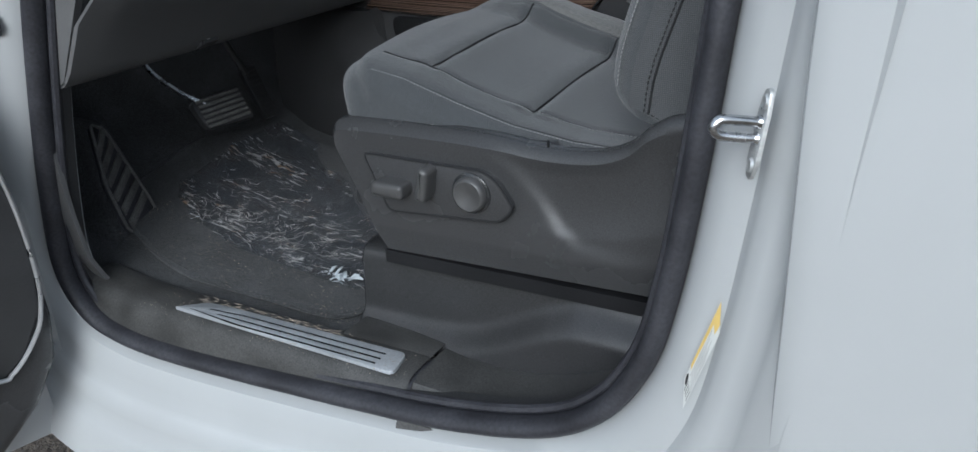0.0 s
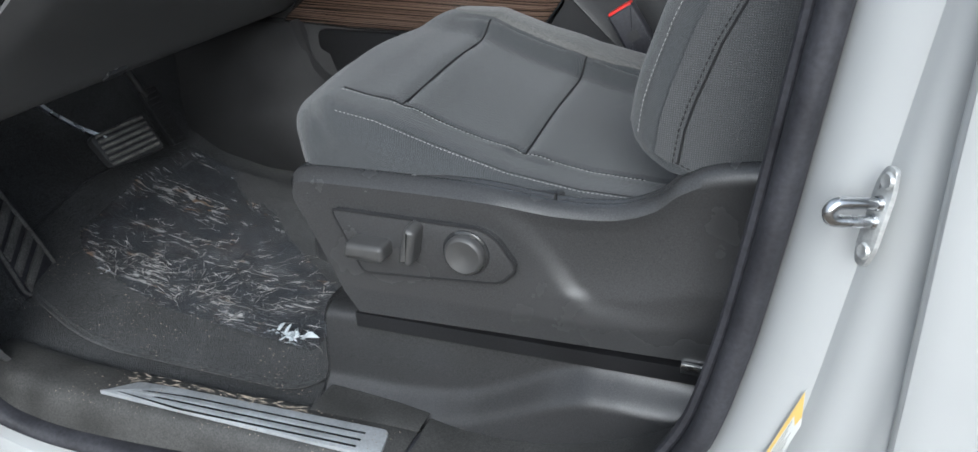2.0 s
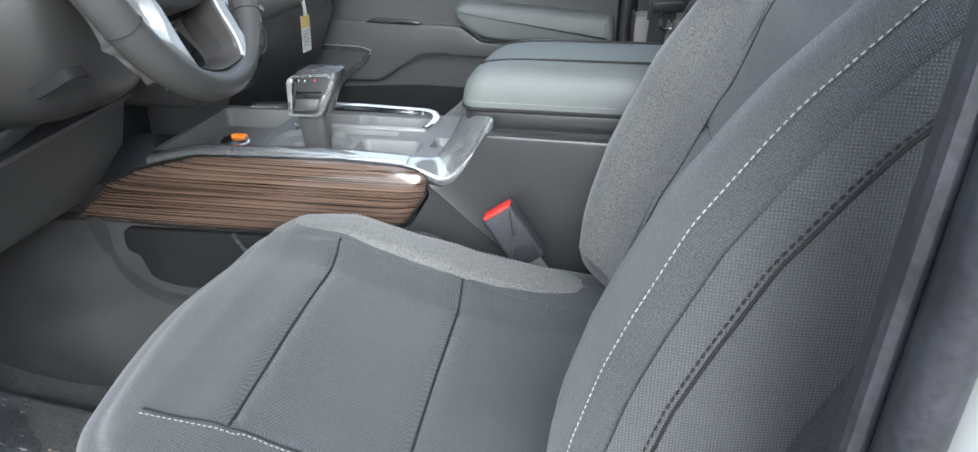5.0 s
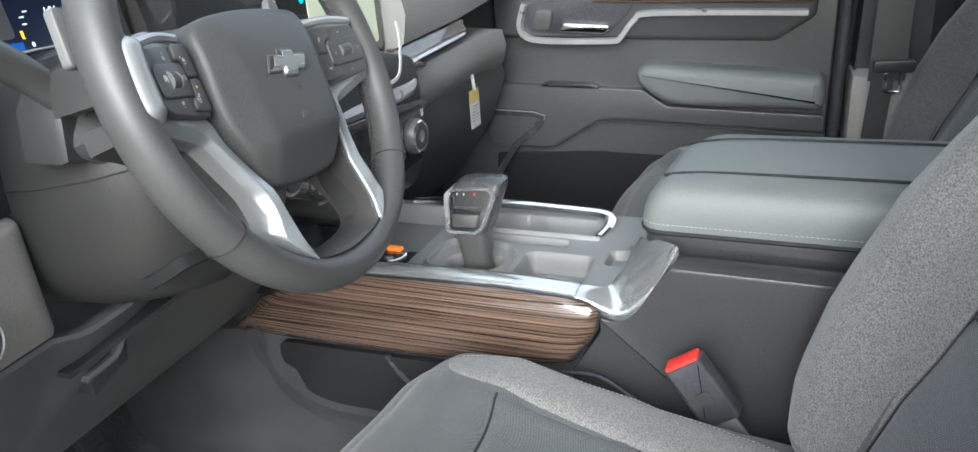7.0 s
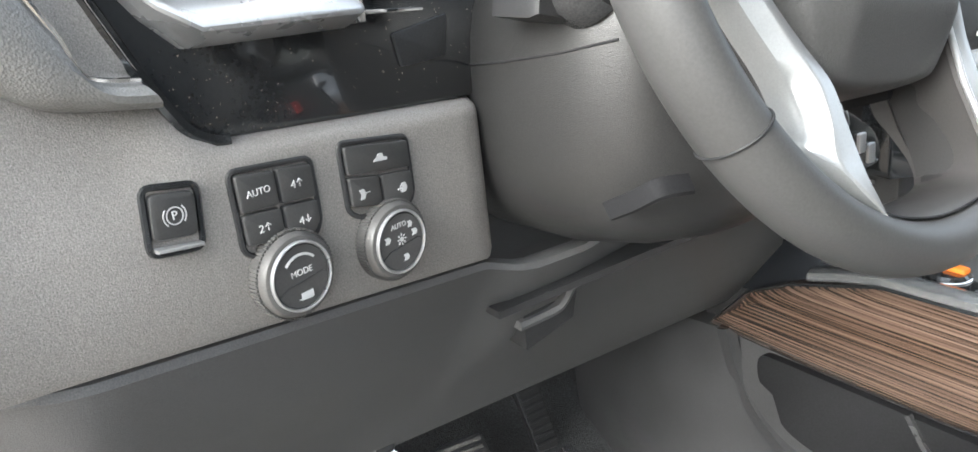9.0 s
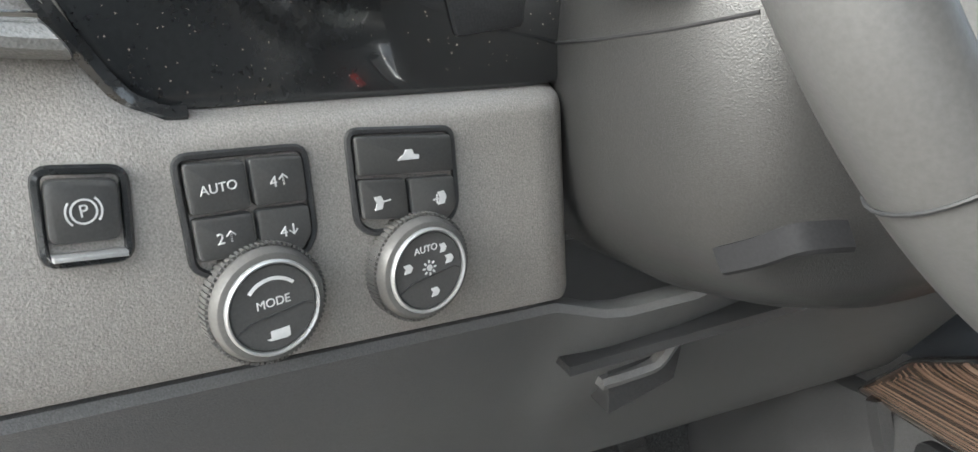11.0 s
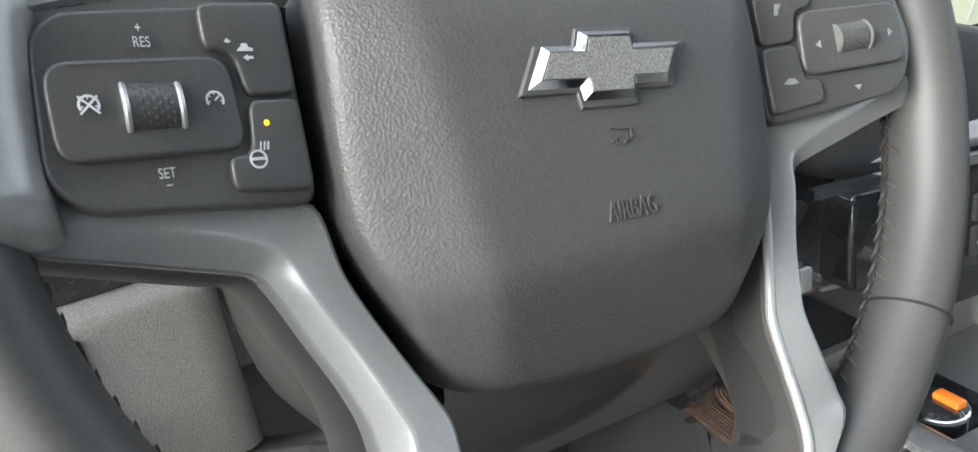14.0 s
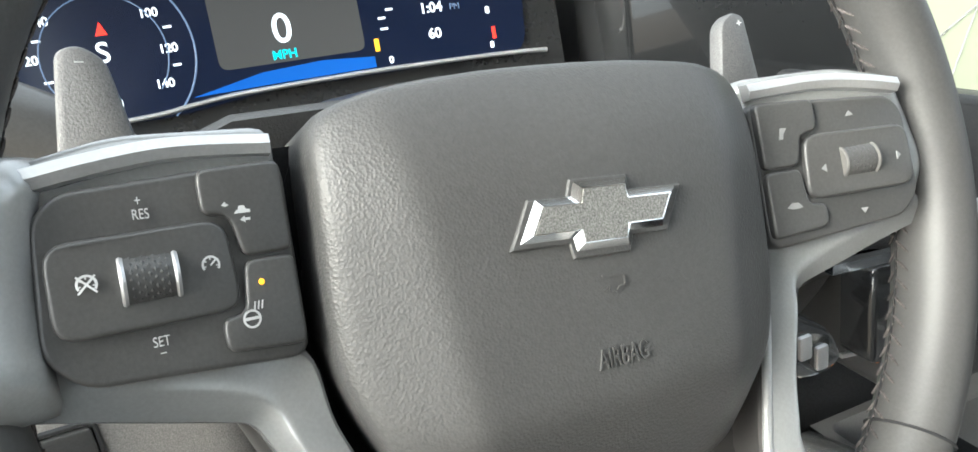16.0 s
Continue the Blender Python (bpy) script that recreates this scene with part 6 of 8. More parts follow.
for f, lab in ((1, "left"), (-1, "right")):
    # outlines are given for the left side (u negative) and mirrored
    plate_o = fillet([(-0.163, 0.010), (-0.152, 0.044), (-0.128, 0.050), (-0.0865, 0.0505), (-0.0885, -0.0135), (-0.105, -0.0125), (-0.124, -0.0105), (-0.140, -0.007), (-0.157, -0.003)], 0.006, 3)
    sp = spoke_part("spoke", plate_o, -0.034, -0.0062, SPOKE, "satin grey moulded spoke", 0.004, f, None, 3)
    # stations down the arm: hole edge, crease, inner edge, each (u, v, w)
    ST = [((-0.168, -0.014, -0.006), (-0.162, -0.008, -0.004), (-0.156, 0.0, -0.005)), ((-0.1436, -0.0205, -0.012), (-0.141, -0.0125, -0.007), (-0.140, -0.005, -0.008)),
          ((-0.128, -0.025, -0.015), (-0.1255, -0.0165, -0.009), (-0.124, -0.0085, -0.010)), ((-0.114, -0.029, -0.018), (-0.110, -0.021, -0.012), (-0.105, -0.0115, -0.014)),
          ((-0.1055, -0.032, -0.020), (-0.0985, -0.0275, -0.014), (-0.0865, -0.0150, -0.018)), ((-0.101, -0.0385, -0.0195), (-0.0935, -0.0395, -0.0115), (-0.0820, -0.037, -0.0148)),
          ((-0.094, -0.0545, -0.0172), (-0.0845, -0.0597, -0.0080), (-0.0725, -0.0605, -0.0098)), ((-0.088, -0.068, -0.015), (-0.079, -0.074, -0.0045), (-0.0660, -0.0745, -0.0062)),
          ((-0.084, -0.0806, -0.0135), (-0.0765, -0.083, -0.0025), (-0.0630, -0.0835, -0.0045)), ((-0.0835, -0.0966, -0.012), (-0.0785, -0.099, 0.0), (-0.0630, -0.099, -0.002)),
          ((-0.087, -0.1065, -0.0105), (-0.0815, -0.113, 0.001), (-0.0630, -0.113, 0.0005)), ((-0.083, -0.1185, 0.001), (-0.079, -0.1205, 0.003), (-0.0625, -0.1235, 0.002)),
          ((-0.0725, -0.1305, 0.003), (-0.069, -0.132, 0.0045), (-0.060, -0.1335, 0.003)), ((-0.0605, -0.1405, 0.0035), (-0.059, -0.1415, 0.004), (-0.057, -0.1425, 0.0035))]
    lines = [curve([s[k] for s in ST], 6) for k in range(3)]
    back = Vector((0, 0, 1))
    rings = []
    for a, c, b in zip(*lines):
        pts = [a - back * 0.014, a - back * 0.003, a.lerp(c, 0.03) - back * 0.0010, a.lerp(c, 0.09) + back * 0.0002, a.lerp(c, 0.45), a.lerp(c, 0.88), a.lerp(c, 0.97) - back * 0.0002, c.lerp(b, 0.03) - back * 0.0002, c.lerp(b, 0.12), c.lerp(b, 0.5), c.lerp(b, 0.90), c.lerp(b, 0.975) - back * 0.0007, b - back * 0.0025, b - back * 0.016 + Vector((-0.009, 0, 0))]
        rings.append([wp(p.x * f, p.y, p.z) for p in pts])
    part("spoke_arm", loft(rings), SPOKE, sp, "satin grey bent spoke arm", smooth=24)
    part("rear_cover", loft([[wp(p.x * f, p.y, p.z) for p in (a - back * 0.013, b - back * 0.014 + Vector((-0.010, 0, 0)), b - back * 0.048 + Vector((-0.012, 0, 0)), a.lerp(c, -0.35) - back * 0.044, a.lerp(c, -0.20) - back * 0.016)] for a, c, b in zip(*lines)]), FLANK, sp)
    # Right edge only: a paler ridge modelled for the sky's reflection
    if f < 0:
        ridge = [wp(p.x * f, p.y, p.z - 0.0012) for p in lines[2][24:-2]]
        part("bright_ridge", sweep(ridge, [(0.0019 * math.cos(2 * math.pi * i / 12), 0.0019 * math.sin(2 * math.pi * i / 12)) for i in range(12)], up=tuple(wv)), SATIN, sp, "paler ridge in place of the sky's glint on the edge")
    lip = [p for p in curve([(-0.150, 0.0395, 0), (-0.1184, 0.0449, 0), (-0.0885, 0.0446, 0)], 6)]
    part("bright_lip", sweep([wp(p.x * f, p.y, -0.0052) for p in lip], [(-0.0035, -0.003), (0.0035, -0.003), (0.0028, 0.002), (0.0, 0.0032), (-0.0028, 0.002)], up=tuple(wv)), SATIN, sp, "satin silver upper lip")
    wing = []
    for v in np.linspace(-0.016, 0.046, 26):
        inset = RR - math.sqrt(RR * RR - (v - 0.003) ** 2)
        sink = 0.012 * max(0, (-0.004 - v) / 0.012) ** 2 + 0.010 * max(0, (v - 0.036) / 0.010) ** 2
        wing.append([wp((-0.1505 + (u + 0.1505) * (1.0 if f > 0 else 0.32) + inset) * f, v, w - sink - (0.0 if f > 0 else 0.0028)) for u, w in ((-0.1490, -0.014), (-0.1490, -0.006), (-0.1508, -0.002), (-0.155, 0.0025), (-0.161, 0.0055), (-0.1665, 0.0062), (-0.171, 0.0050), (-0.1745, 0.0015), (-0.176, -0.006))])
    if f > 0:
        part("spoke_wing", loft(wing), SPOKE, sp, "satin grey wing lapping over the rim", smooth=60)
    # Backing coloured near-black for the shade behind the spokes
    part("cover_behind", prism(fillet([(-0.135 * f, 0.042), (-0.118 * f, 0.045), (-0.07 * f, 0.047), (-0.05 * f, 0.047), (-0.05 * f, -0.09), (-0.075 * f, -0.06), (-0.09 * f, -0.02), (-0.15 * f, -0.01)], 0.01), WM, -0.055, -0.028), NEAR_BLACK, sp)
    # button pad
    pod_o = fillet([(-0.149, 0.030), (-0.143, 0.036), (-0.0865, 0.0405), (-0.0868, -0.0155), (-0.143, -0.0105), (-0.151, -0.002)], 0.006, 4)
    pod = spoke_part("button_pad", pod_o, -0.010, -0.0022, BUTTON, "black button pad", 0.0015, f, sp)
    oval = fillet([(-0.1475, 0.024), (-0.105, 0.0255), (-0.1035, 0.001), (-0.1475, 0.001)], 0.006, 4)
    ov = spoke_part("rocker", oval, -0.004, 0.0000, BUTTON, "", 0.0012, f, sp)
    ob = spoke_part("upper_button", fillet([(-0.1105, 0.0385), (-0.0875, 0.0395), (-0.0875, 0.0145), (-0.1015, 0.0145), (-0.1035, 0.026), (-0.1105, 0.0265)], 0.003, 3), -0.004, 0.0005, BUTTON, "", 0.0012, f, sp)
    ob2 = spoke_part("lower_button", fillet([(-0.1015, 0.0135), (-0.0875, 0.0135), (-0.0875, -0.0115), (-0.1095, -0.0095), (-0.1095, -0.0005), (-0.1030, -0.0005)], 0.003, 3), -0.004, 0.0005, BUTTON, "", 0.0012, f, sp)
    hub = WM @ Matrix.Translation((-0.1250 * f, 0.0130, -0.0045)) @ Matrix(((0, 0, 1, 0), (1, 0, 0, 0), (0, 1, 0, 0), (0, 0, 0, 1)))
    wr = part("thumb_wheel", turned([(0.0, -0.0068), (0.0064, -0.0068), (0.0068, -0.0055), (0.0068, 0.0055), (0.0064, 0.0068), (0.0, 0.0068)], hub, 28), BUTTON, ov, "ribbed thumb wheel")
    # Right bands get a darker grey to hold down their glare
    for wq in (-0.0070, 0.0056):
        part("wheel_band", turned([(0.0, 0), (0.0069, 0), (0.0073, 0.0006), (0.0070, 0.0014), (0.0, 0.0014)], hub @ Matrix.Translation((0, 0, wq)), 28), SATIN if f > 0 else KNURL, ov)
    bm = bmesh.new()
    for i in range(20):
        for j in range(7):
            a = 2 * math.pi * (i + 0.5 * (j % 2)) / 20
            p = hub @ Vector((0.0068 * math.cos(a), 0.0068 * math.sin(a), -0.0042 + j * 0.0014))
            n = (hub @ Vector((math.cos(a), math.sin(a), 0)) - hub @ Vector((0, 0, 0)))
            t1 = (hub @ Vector((0, 0, 1)) - hub @ Vector((0, 0, 0))) * 0.0006
            t2 = n.cross(t1).normalized() * 0.0008
            tip = bm.verts.new(p + n * 0.00025)
            q = [bm.verts.new(p + d) for d in (t1, t2, -t1, -t2)]
            for k in range(4):
                bm.faces.new((q[k], q[(k + 1) % 4], tip))
    tagged(part("knurling", bm, BUTTON, ov, smooth=0), "fine grip studs", kind="stuff")
    if f > 0:
        for body, u, v, s in (("RES", -0.1248, 0.0288, 0.0037), ("+", -0.1250, 0.0322, 0.0038), ("SET", -0.1248, -0.0030, 0.0037), ("\u2013", -0.1248, -0.0056, 0.0038)):
            text("legend", body, s, WM @ Matrix.Translation((u, v, -0.0020)) @ Matrix.Diagonal((0.72, 1, 1, 1)), INK, pod, 0.0001)
        part("lamp", turned([(0.0, 0.0004), (0.0007, 0.0003), (0.0008, 0.0), (0.0, 0.0)], WM @ Matrix.Translation((-0.0979, 0.0072, 0.0006)), 12), SCREEN_AMBER, ob2, "tiny amber indicator lamp")
        sw = bmesh.new()
        sweep([wp(-0.1020 + 0.0022 * math.cos(a), -0.0020 + 0.0022 * math.sin(a), 0.0007) for a in [2 * math.pi * i / 18 for i in range(18)]], box2(-0.0003, 0.0003, -0.0001, 0.0001), up=tuple(wv), closed=True, bm=sw)
        prism(box2(-0.0020, 0.0020, -0.0003, 0.0005), WM @ Matrix.Translation((-0.1020, -0.0020, 0.0006)), 0, 0.0003, bm=sw)
        for k in range(3):
            prism([(0, 0), (0.0004, 0), (0.0009, 0.0022), (0.0005, 0.0022)], WM @ Matrix.Translation((-0.1012 + k * 0.0010, 0.0002, 0.0006)), 0, 0.0003, bm=sw)
        part("pictogram", sw, INK, ob2, smooth=0)
        part("pictogram", prism([(p[0] * 0.36, p[1] * 0.40) for p in CAR], WM @ Matrix.Translation((-0.1000, 0.0268, 0.0006)), 0, 0.0003), INK, ob, smooth=0)
        part("pictogram", prism([(-0.0026, 0.0012), (-0.0010, 0.0028), (-0.0006, 0.0018), (0.0006, 0.0012), (-0.0008, 0.0004)], WM @ Matrix.Translation((-0.1036, 0.0278, 0.0006)) @ Matrix.Diagonal((0.6, 0.6, 1, 1)), 0, 0.0003), INK, ob, smooth=0)
        part("pictogram", prism([(-0.0025, 0.0006), (0.0, 0.0022), (0.0, 0.0012), (0.0025, 0.0012), (0.0025, 0.0), (0.0, 0.0), (0.0, -0.001)], WM @ Matrix.Translation((-0.0995, 0.0240, 0.0006)) @ Matrix.Diagonal((0.55, 0.55, 1, 1)), 0, 0.0003), INK, ob, smooth=0)
        for u, cross in ((-0.1390, True), (-0.1102, False)):
            g = bmesh.new()
            pts = [WM @ Vector((u + 0.0021 * math.cos(a), 0.0138 + 0.0021 * math.sin(a), 0.0003)) for a in np.linspace(-0.6, 3.7, 16)]
            sweep(pts, box2(-0.0003, 0.0003, -0.0001, 0.0001), up=tuple(wv), bm=g)
            prism([(0, -0.0004), (0.002, 0.0014), (0.0016, 0.0018), (-0.0003, 0)], WM @ Matrix.Translation((u, 0.0138, 0.0002)) @ Matrix.Diagonal((0.75, 0.75, 1, 1)), 0, 0.0002, bm=g)
            for k in range(5):
                a = -0.2 + k * 0.9
                prism(box2(0.0017, 0.0025, -0.0002, 0.0002), WM @ pose(u, 0.0138, 0.0002, 0, 0, math.degrees(a)) @ Matrix.Diagonal((0.75, 0.75, 1, 1)), 0, 0.0002, bm=g)
            if cross:
                for a in (45, -45):
                    prism(box2(-0.0029, 0.0029, -0.00025, 0.00025), WM @ pose(u, 0.0138, 0.0002, 0, 0, a), 0, 0.0003, bm=g)
            part("pictogram", g, INK, ov, smooth=0)
    else:
        for u, v, a in ((0.1105, 0.012, 90), (0.1405, 0.0125, -90), (0.1255, 0.031, 0), (0.1255, -0.006, 180)):
            part("pictogram", prism([(-0.0015, -0.0008), (0.0015, -0.0008), (0, 0.0011)], WM @ pose(u, v, 0.0003 if abs(v - 0.012) < 0.002 else -0.002, 0, 0, a), 0, 0.0003), INK_DIM, ov, smooth=0)
        part("pictogram", prism([(-0.003, -0.0005), (-0.001, 0.0012), (0.0015, 0.001), (0.003, -0.0008), (0.0015, -0.0012), (-0.001, -0.0012)], WM @ Matrix.Translation((0.0965, 0.0, 0.0006)), 0, 0.0003), INK_DIM, ob2, smooth=0)
        part("pictogram", prism([(-0.002, -0.002), (-0.0005, -0.002), (0.0, 0.0), (0.0015, 0.002), (-0.001, 0.0022), (-0.0015, 0.0)], WM @ Matrix.Translation((0.0965, 0.027, 0.0006)), 0, 0.0003), INK_DIM, ob, smooth=0)
    # shift paddle behind the rim
    pad_l = fillet([(-0.143 * f, 0.045), (-0.1385 * f, 0.086), (-0.132 * f, 0.0880), (-0.1245 * f, 0.083), (-0.117 * f, 0.045)], 0.005, 4)
    pdl = part("shift_paddle", prism(pad_l, WM, -0.066, -0.058, 0.0025), KNEE, sp, "grey shift paddle")
    text("legend", "\u2013" if f > 0 else "+", 0.005, WM @ Matrix.Translation((-0.132 * f, 0.0815, -0.0578)), INK, pdl, 0.0001)
# U-shaped trim below the pad: it falls away from the inner edges of the arms to a three-cornered opening
half = [((0.0760, -0.053, -0.0130), (0.0775, -0.064, -0.044)), ((0.0725, -0.0605, -0.0115), (0.078, -0.072, -0.049)), ((0.063, -0.0835, -0.0062), (0.077, -0.090, -0.048)), ((0.063, -0.099, -0.0036), (0.078, -0.104, -0.042)),
        ((0.0625, -0.1235, 0.0005), (0.077, -0.1225, -0.034)), ((0.060, -0.1335, 0.0015), (0.068, -0.1345, -0.029)), ((0.055, -0.1415, 0.0015), (0.048, -0.1390, -0.024)), ((0.030, -0.1470, 0.0005), (0.024, -0.1410, -0.021))]
top_right = [((0.0865, -0.015, -0.0195), (0.080, -0.035, -0.045)), ((0.0820, -0.037, -0.0165), (0.079, -0.052, -0.047))]
whole_u = top_right + half + [((0.0, -0.1495, 0.0), (0.0, -0.1415, -0.020))] + [((-o[0], o[1], o[2]), (-i[0], i[1], i[2])) for o, i in half[::-1]]
outer, inner = curve([o for o, i in whole_u], 6), curve([i for o, i in whole_u], 6)
rows = []
for o, i in zip(outer, inner):
    ring = [o - Vector((0, 0, 0.004)), o, o.lerp(i, 0.06) + Vector((0, 0, 0.0004))] + [o.lerp(i, k) + Vector((0, 0, 0.012 * k * (1 - k))) for k in (0.2, 0.4, 0.6, 0.8)] + [o.lerp(i, 0.94) + Vector((0, 0, 0.001)), i, i.lerp(o, -0.04) - Vector((0, 0, 0.006)), i.lerp(o, -0.06) - Vector((0, 0, 0.014))]
    rows.append([wp(*p) for p in ring])
part("lower_trim", sheet(rows), TRIM, wheel, "dark satin U-shaped trim below the pad", smooth=50)
part("trim_gap", tube([wp(p.x, p.y, p.z + 0.0004) for p in outer[36:-36]], 0.0007, 6), DARK_THREAD, wheel)
part("column_top", loft([[WM @ Vector((u, v + dv, w + 0.15 * (v - 0.04))) for u, v in ((-0.122, 0.020), (-0.116, 0.052), (-0.09, 0.0625), (0.0, 0.0665), (0.09, 0.0625), (0.116, 0.052), (0.122, 0.020))] for w, dv in ((-0.062, -0.003), (-0.066, 0.0), (-0.110, 0.004))]), COLUMN, dash, "grey upper column shroud")
# Hub's near-black colour stands for the shade under the pad
hubp = part("hub_back", prism(fillet([(-0.085, 0.045), (0.085, 0.045), (0.075, -0.045), (0.04, -0.068), (-0.04, -0.068), (-0.075, -0.045)], 0.02), WM, -0.085, -0.034), NEAR_BLACK, wheel, "hub behind the pad, near-black for the shade there")
for sp in [c for c in wheel.children if c.name.startswith("spoke")]:
    for ob in [sp] + list(sp.children_recursive):
        if ob.name.split(".")[0] in ("shift_paddle", "spoke_arm", "rear_cover", "bright_ridge"):
            continue
        for v in ob.data.vertices:
            q = WM.inverted() @ v.co
            q.z += float(np.interp(abs(q.x), [0.06, 0.075, 0.088, 0.100, 0.110, 0.126, 0.140, 0.152], [-0.012, -0.0115, -0.0100, -0.0070, -0.0042, 0.0005, 0.0045, 0.0060]))
            v.co = WM @ q


# ---- centre console ----
console = thing("center_console", (-0.1, 0.84, 0.60), "dark centre console with wood side panel and silver rails", "console")
side = [(-0.72, 0.98), (-0.60, 1.0), (-0.45, 1.005), (0.050, 0.990), (0.088, 1.040), (0.150, 1.115), (0.45, 1.115), (0.55, 0.60), (-0.80, 0.60)]
part("body", prism(side, FLAT_XZ, -0.97, -0.712), RISER, console)
part("rear_flank", prism(fillet([(0.034, 1.048), (0.052, 1.043), (0.068, 1.049), (0.086, 1.068), (0.103, 1.095), (0.124, 1.128), (0.46, 1.122), (0.54, 0.60), (-0.02, 0.60), (-0.004, 0.960), (0.036, 1.026)], 0.006), FLAT_XZ, -0.73, -0.692, 0.004), RISER, console, "grained dark console side")
# lower flank with the foot-space pocket
rows = []
for x in np.linspace(-0.86, 0.05, 40):
    zt = float(np.interp(x, [-0.86, -0.62, -0.53, -0.245, -0.005, 0.05], [0.93, 0.945, 0.952, 0.945, 0.972, 1.02]))
    bulge = 0.03 * gauss(x, -0.62, 0.16)
    rows.append([(x, 0.708, zt), (x, 0.700 - bulge * 0.3, zt - 0.006), (x, 0.694 - bulge, zt - 0.06), (x, 0.690 - bulge, zt - 0.14), (x, 0.688 - bulge * 1.3, 0.76), (x, 0.69 - bulge * 1.6, 0.715), (x, 0.70, 0.60)])
part("tunnel_panel", sheet(rows, (0, 0.008, 0)), PLASTIC_DARK, console)
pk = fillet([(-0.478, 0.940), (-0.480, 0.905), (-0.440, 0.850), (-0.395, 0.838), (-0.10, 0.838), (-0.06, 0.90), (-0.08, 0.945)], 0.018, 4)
# No hollow here: a flat near-black sheet gives the pocket its shade
part("pocket_recess", prism(pk, FLAT_XZ, -0.694, -0.6835), NEAR_BLACK, console, "side pocket drawn flat, its shade put in as near-black")
part("pocket_frame", sweep([FLAT_XZ @ Vector((p.x, p.y, -0.682)) for p in curve([(-0.530, 0.955, 0), (-0.512, 0.905, 0), (-0.478, 0.852, 0), (-0.42, 0.815, 0), (-0.34, 0.806, 0), (-0.2, 0.812, 0), (-0.05, 0.815, 0)], 6)], [(-0.013, -0.006), (0.013, -0.006), (0.008, 0.006), (-0.008, 0.006)], up=(0, -1, 0)), PLASTIC_DARK, console)
part("pocket_rib", sweep([(-0.285, 0.682, 0.945), (-0.265, 0.682, 0.915), (-0.235, 0.682, 0.885)], box2(-0.003, 0.003, -0.003, 0.003), up=(0, -1, 0)), PLASTIC, console)
part("access_cover", prism(fillet(box2(-0.75, -0.69, 0.80, 0.83), 0.006), FLAT_XZ, -0.70, -0.6785, 0.001), PLASTIC, console)
wl = fillet([(-0.56, 0.950), (-0.50, 1.012), (-0.44, 1.040), (-0.33, 1.071), (-0.10, 1.0775), (-0.005, 1.073), (0.024, 1.068), (0.037, 1.058), (0.031, 1.028), (-0.004, 0.976), (-0.10, 0.960), (-0.245, 0.949), (-0.40, 0.947)], 0.006, 3)
rings = []
for k, w in ((1.0, -0.712), (1.0, -0.693), (0.992, -0.6885), (0.96, -0.6850), (0.86, -0.6805), (0.70, -0.6765), (0.45, -0.6735), (0.2, -0.6725), (0.03, -0.6722)):
    rings.append([FLAT_XZ @ Vector((-0.24 + (p.x + 0.24) * (1 - (1 - k) * 0.25), 1.012 + (p.y - 1.012) * k, w)) for p in wl])
part("wood_panel", loft(rings), WOOD, console, "lacquered dark striped wood veneer")
part("panel_gap", sweep([FLAT_XZ @ Vector((p.x, p.y, -0.690)) for p in wl], disc(0.0024, 6), up=(0, 1, 0), closed=True), GLOSS, console)
# silver frame round the top
railp = curve([(-0.42, 0.710, 1.058), (-0.36, 0.708, 1.074), (-0.30, 0.7065, 1.0805), (-0.12, 0.708, 1.0835), (-0.02, 0.7075, 1.0815), (0.006, 0.7065, 1.080)], 6)
part("silver_rail", sweep(railp, [(-0.012, -0.008), (0.016, -0.008), (0.0165, -0.004), (0.014, 0.0005), (0.008, 0.003), (0.0, 0.0035), (-0.007, 0.003), (-0.012, 0.0)], up=(0, 0, 1)), CORNER, console, "bright silver edge rail")
out_edge = curve([(0.000, 0.6905, 1.0745), (0.024, 0.689, 1.0700), (0.042, 0.688, 1.0630), (0.056, 0.688, 1.0590), (0.070, 0.689, 1.0630), (0.086, 0.691, 1.0770), (0.103, 0.695, 1.0980), (0.118, 0.702, 1.1230), (0.130, 0.714, 1.1480)], 8)
in_edge = curve([(0.000, 0.7160, 1.0800), (0.016, 0.7160, 1.0800), (0.028, 0.7170, 1.0790), (0.036, 0.7200, 1.0780), (0.042, 0.7280, 1.0780), (0.047, 0.7400, 1.0840), (0.053, 0.7520, 1.0930), (0.062, 0.7650, 1.1080), (0.070, 0.7800, 1.1250)], 8)
rows = []
for a, c in zip(out_edge, in_edge):
    lift = Vector((-0.25, -0.3, 0.9)) * 0.0035
    rows.append([a + Vector((0.0, 0.002, -0.012)), a + Vector((0, -0.0005, -0.003))] + [a.lerp(c, k) + lift * (4 * k * (1 - k)) for k in (0.02, 0.12, 0.3, 0.5, 0.7, 0.88, 0.98)] + [c + Vector((0, 0.001, -0.004)), c + Vector((-0.002, 0.002, -0.012))])
part("silver_corner", sheet(rows, (0.001, 0.002, -0.002)), CORNER, console, "bright silver corner sweeping up to the armrest", smooth=60)


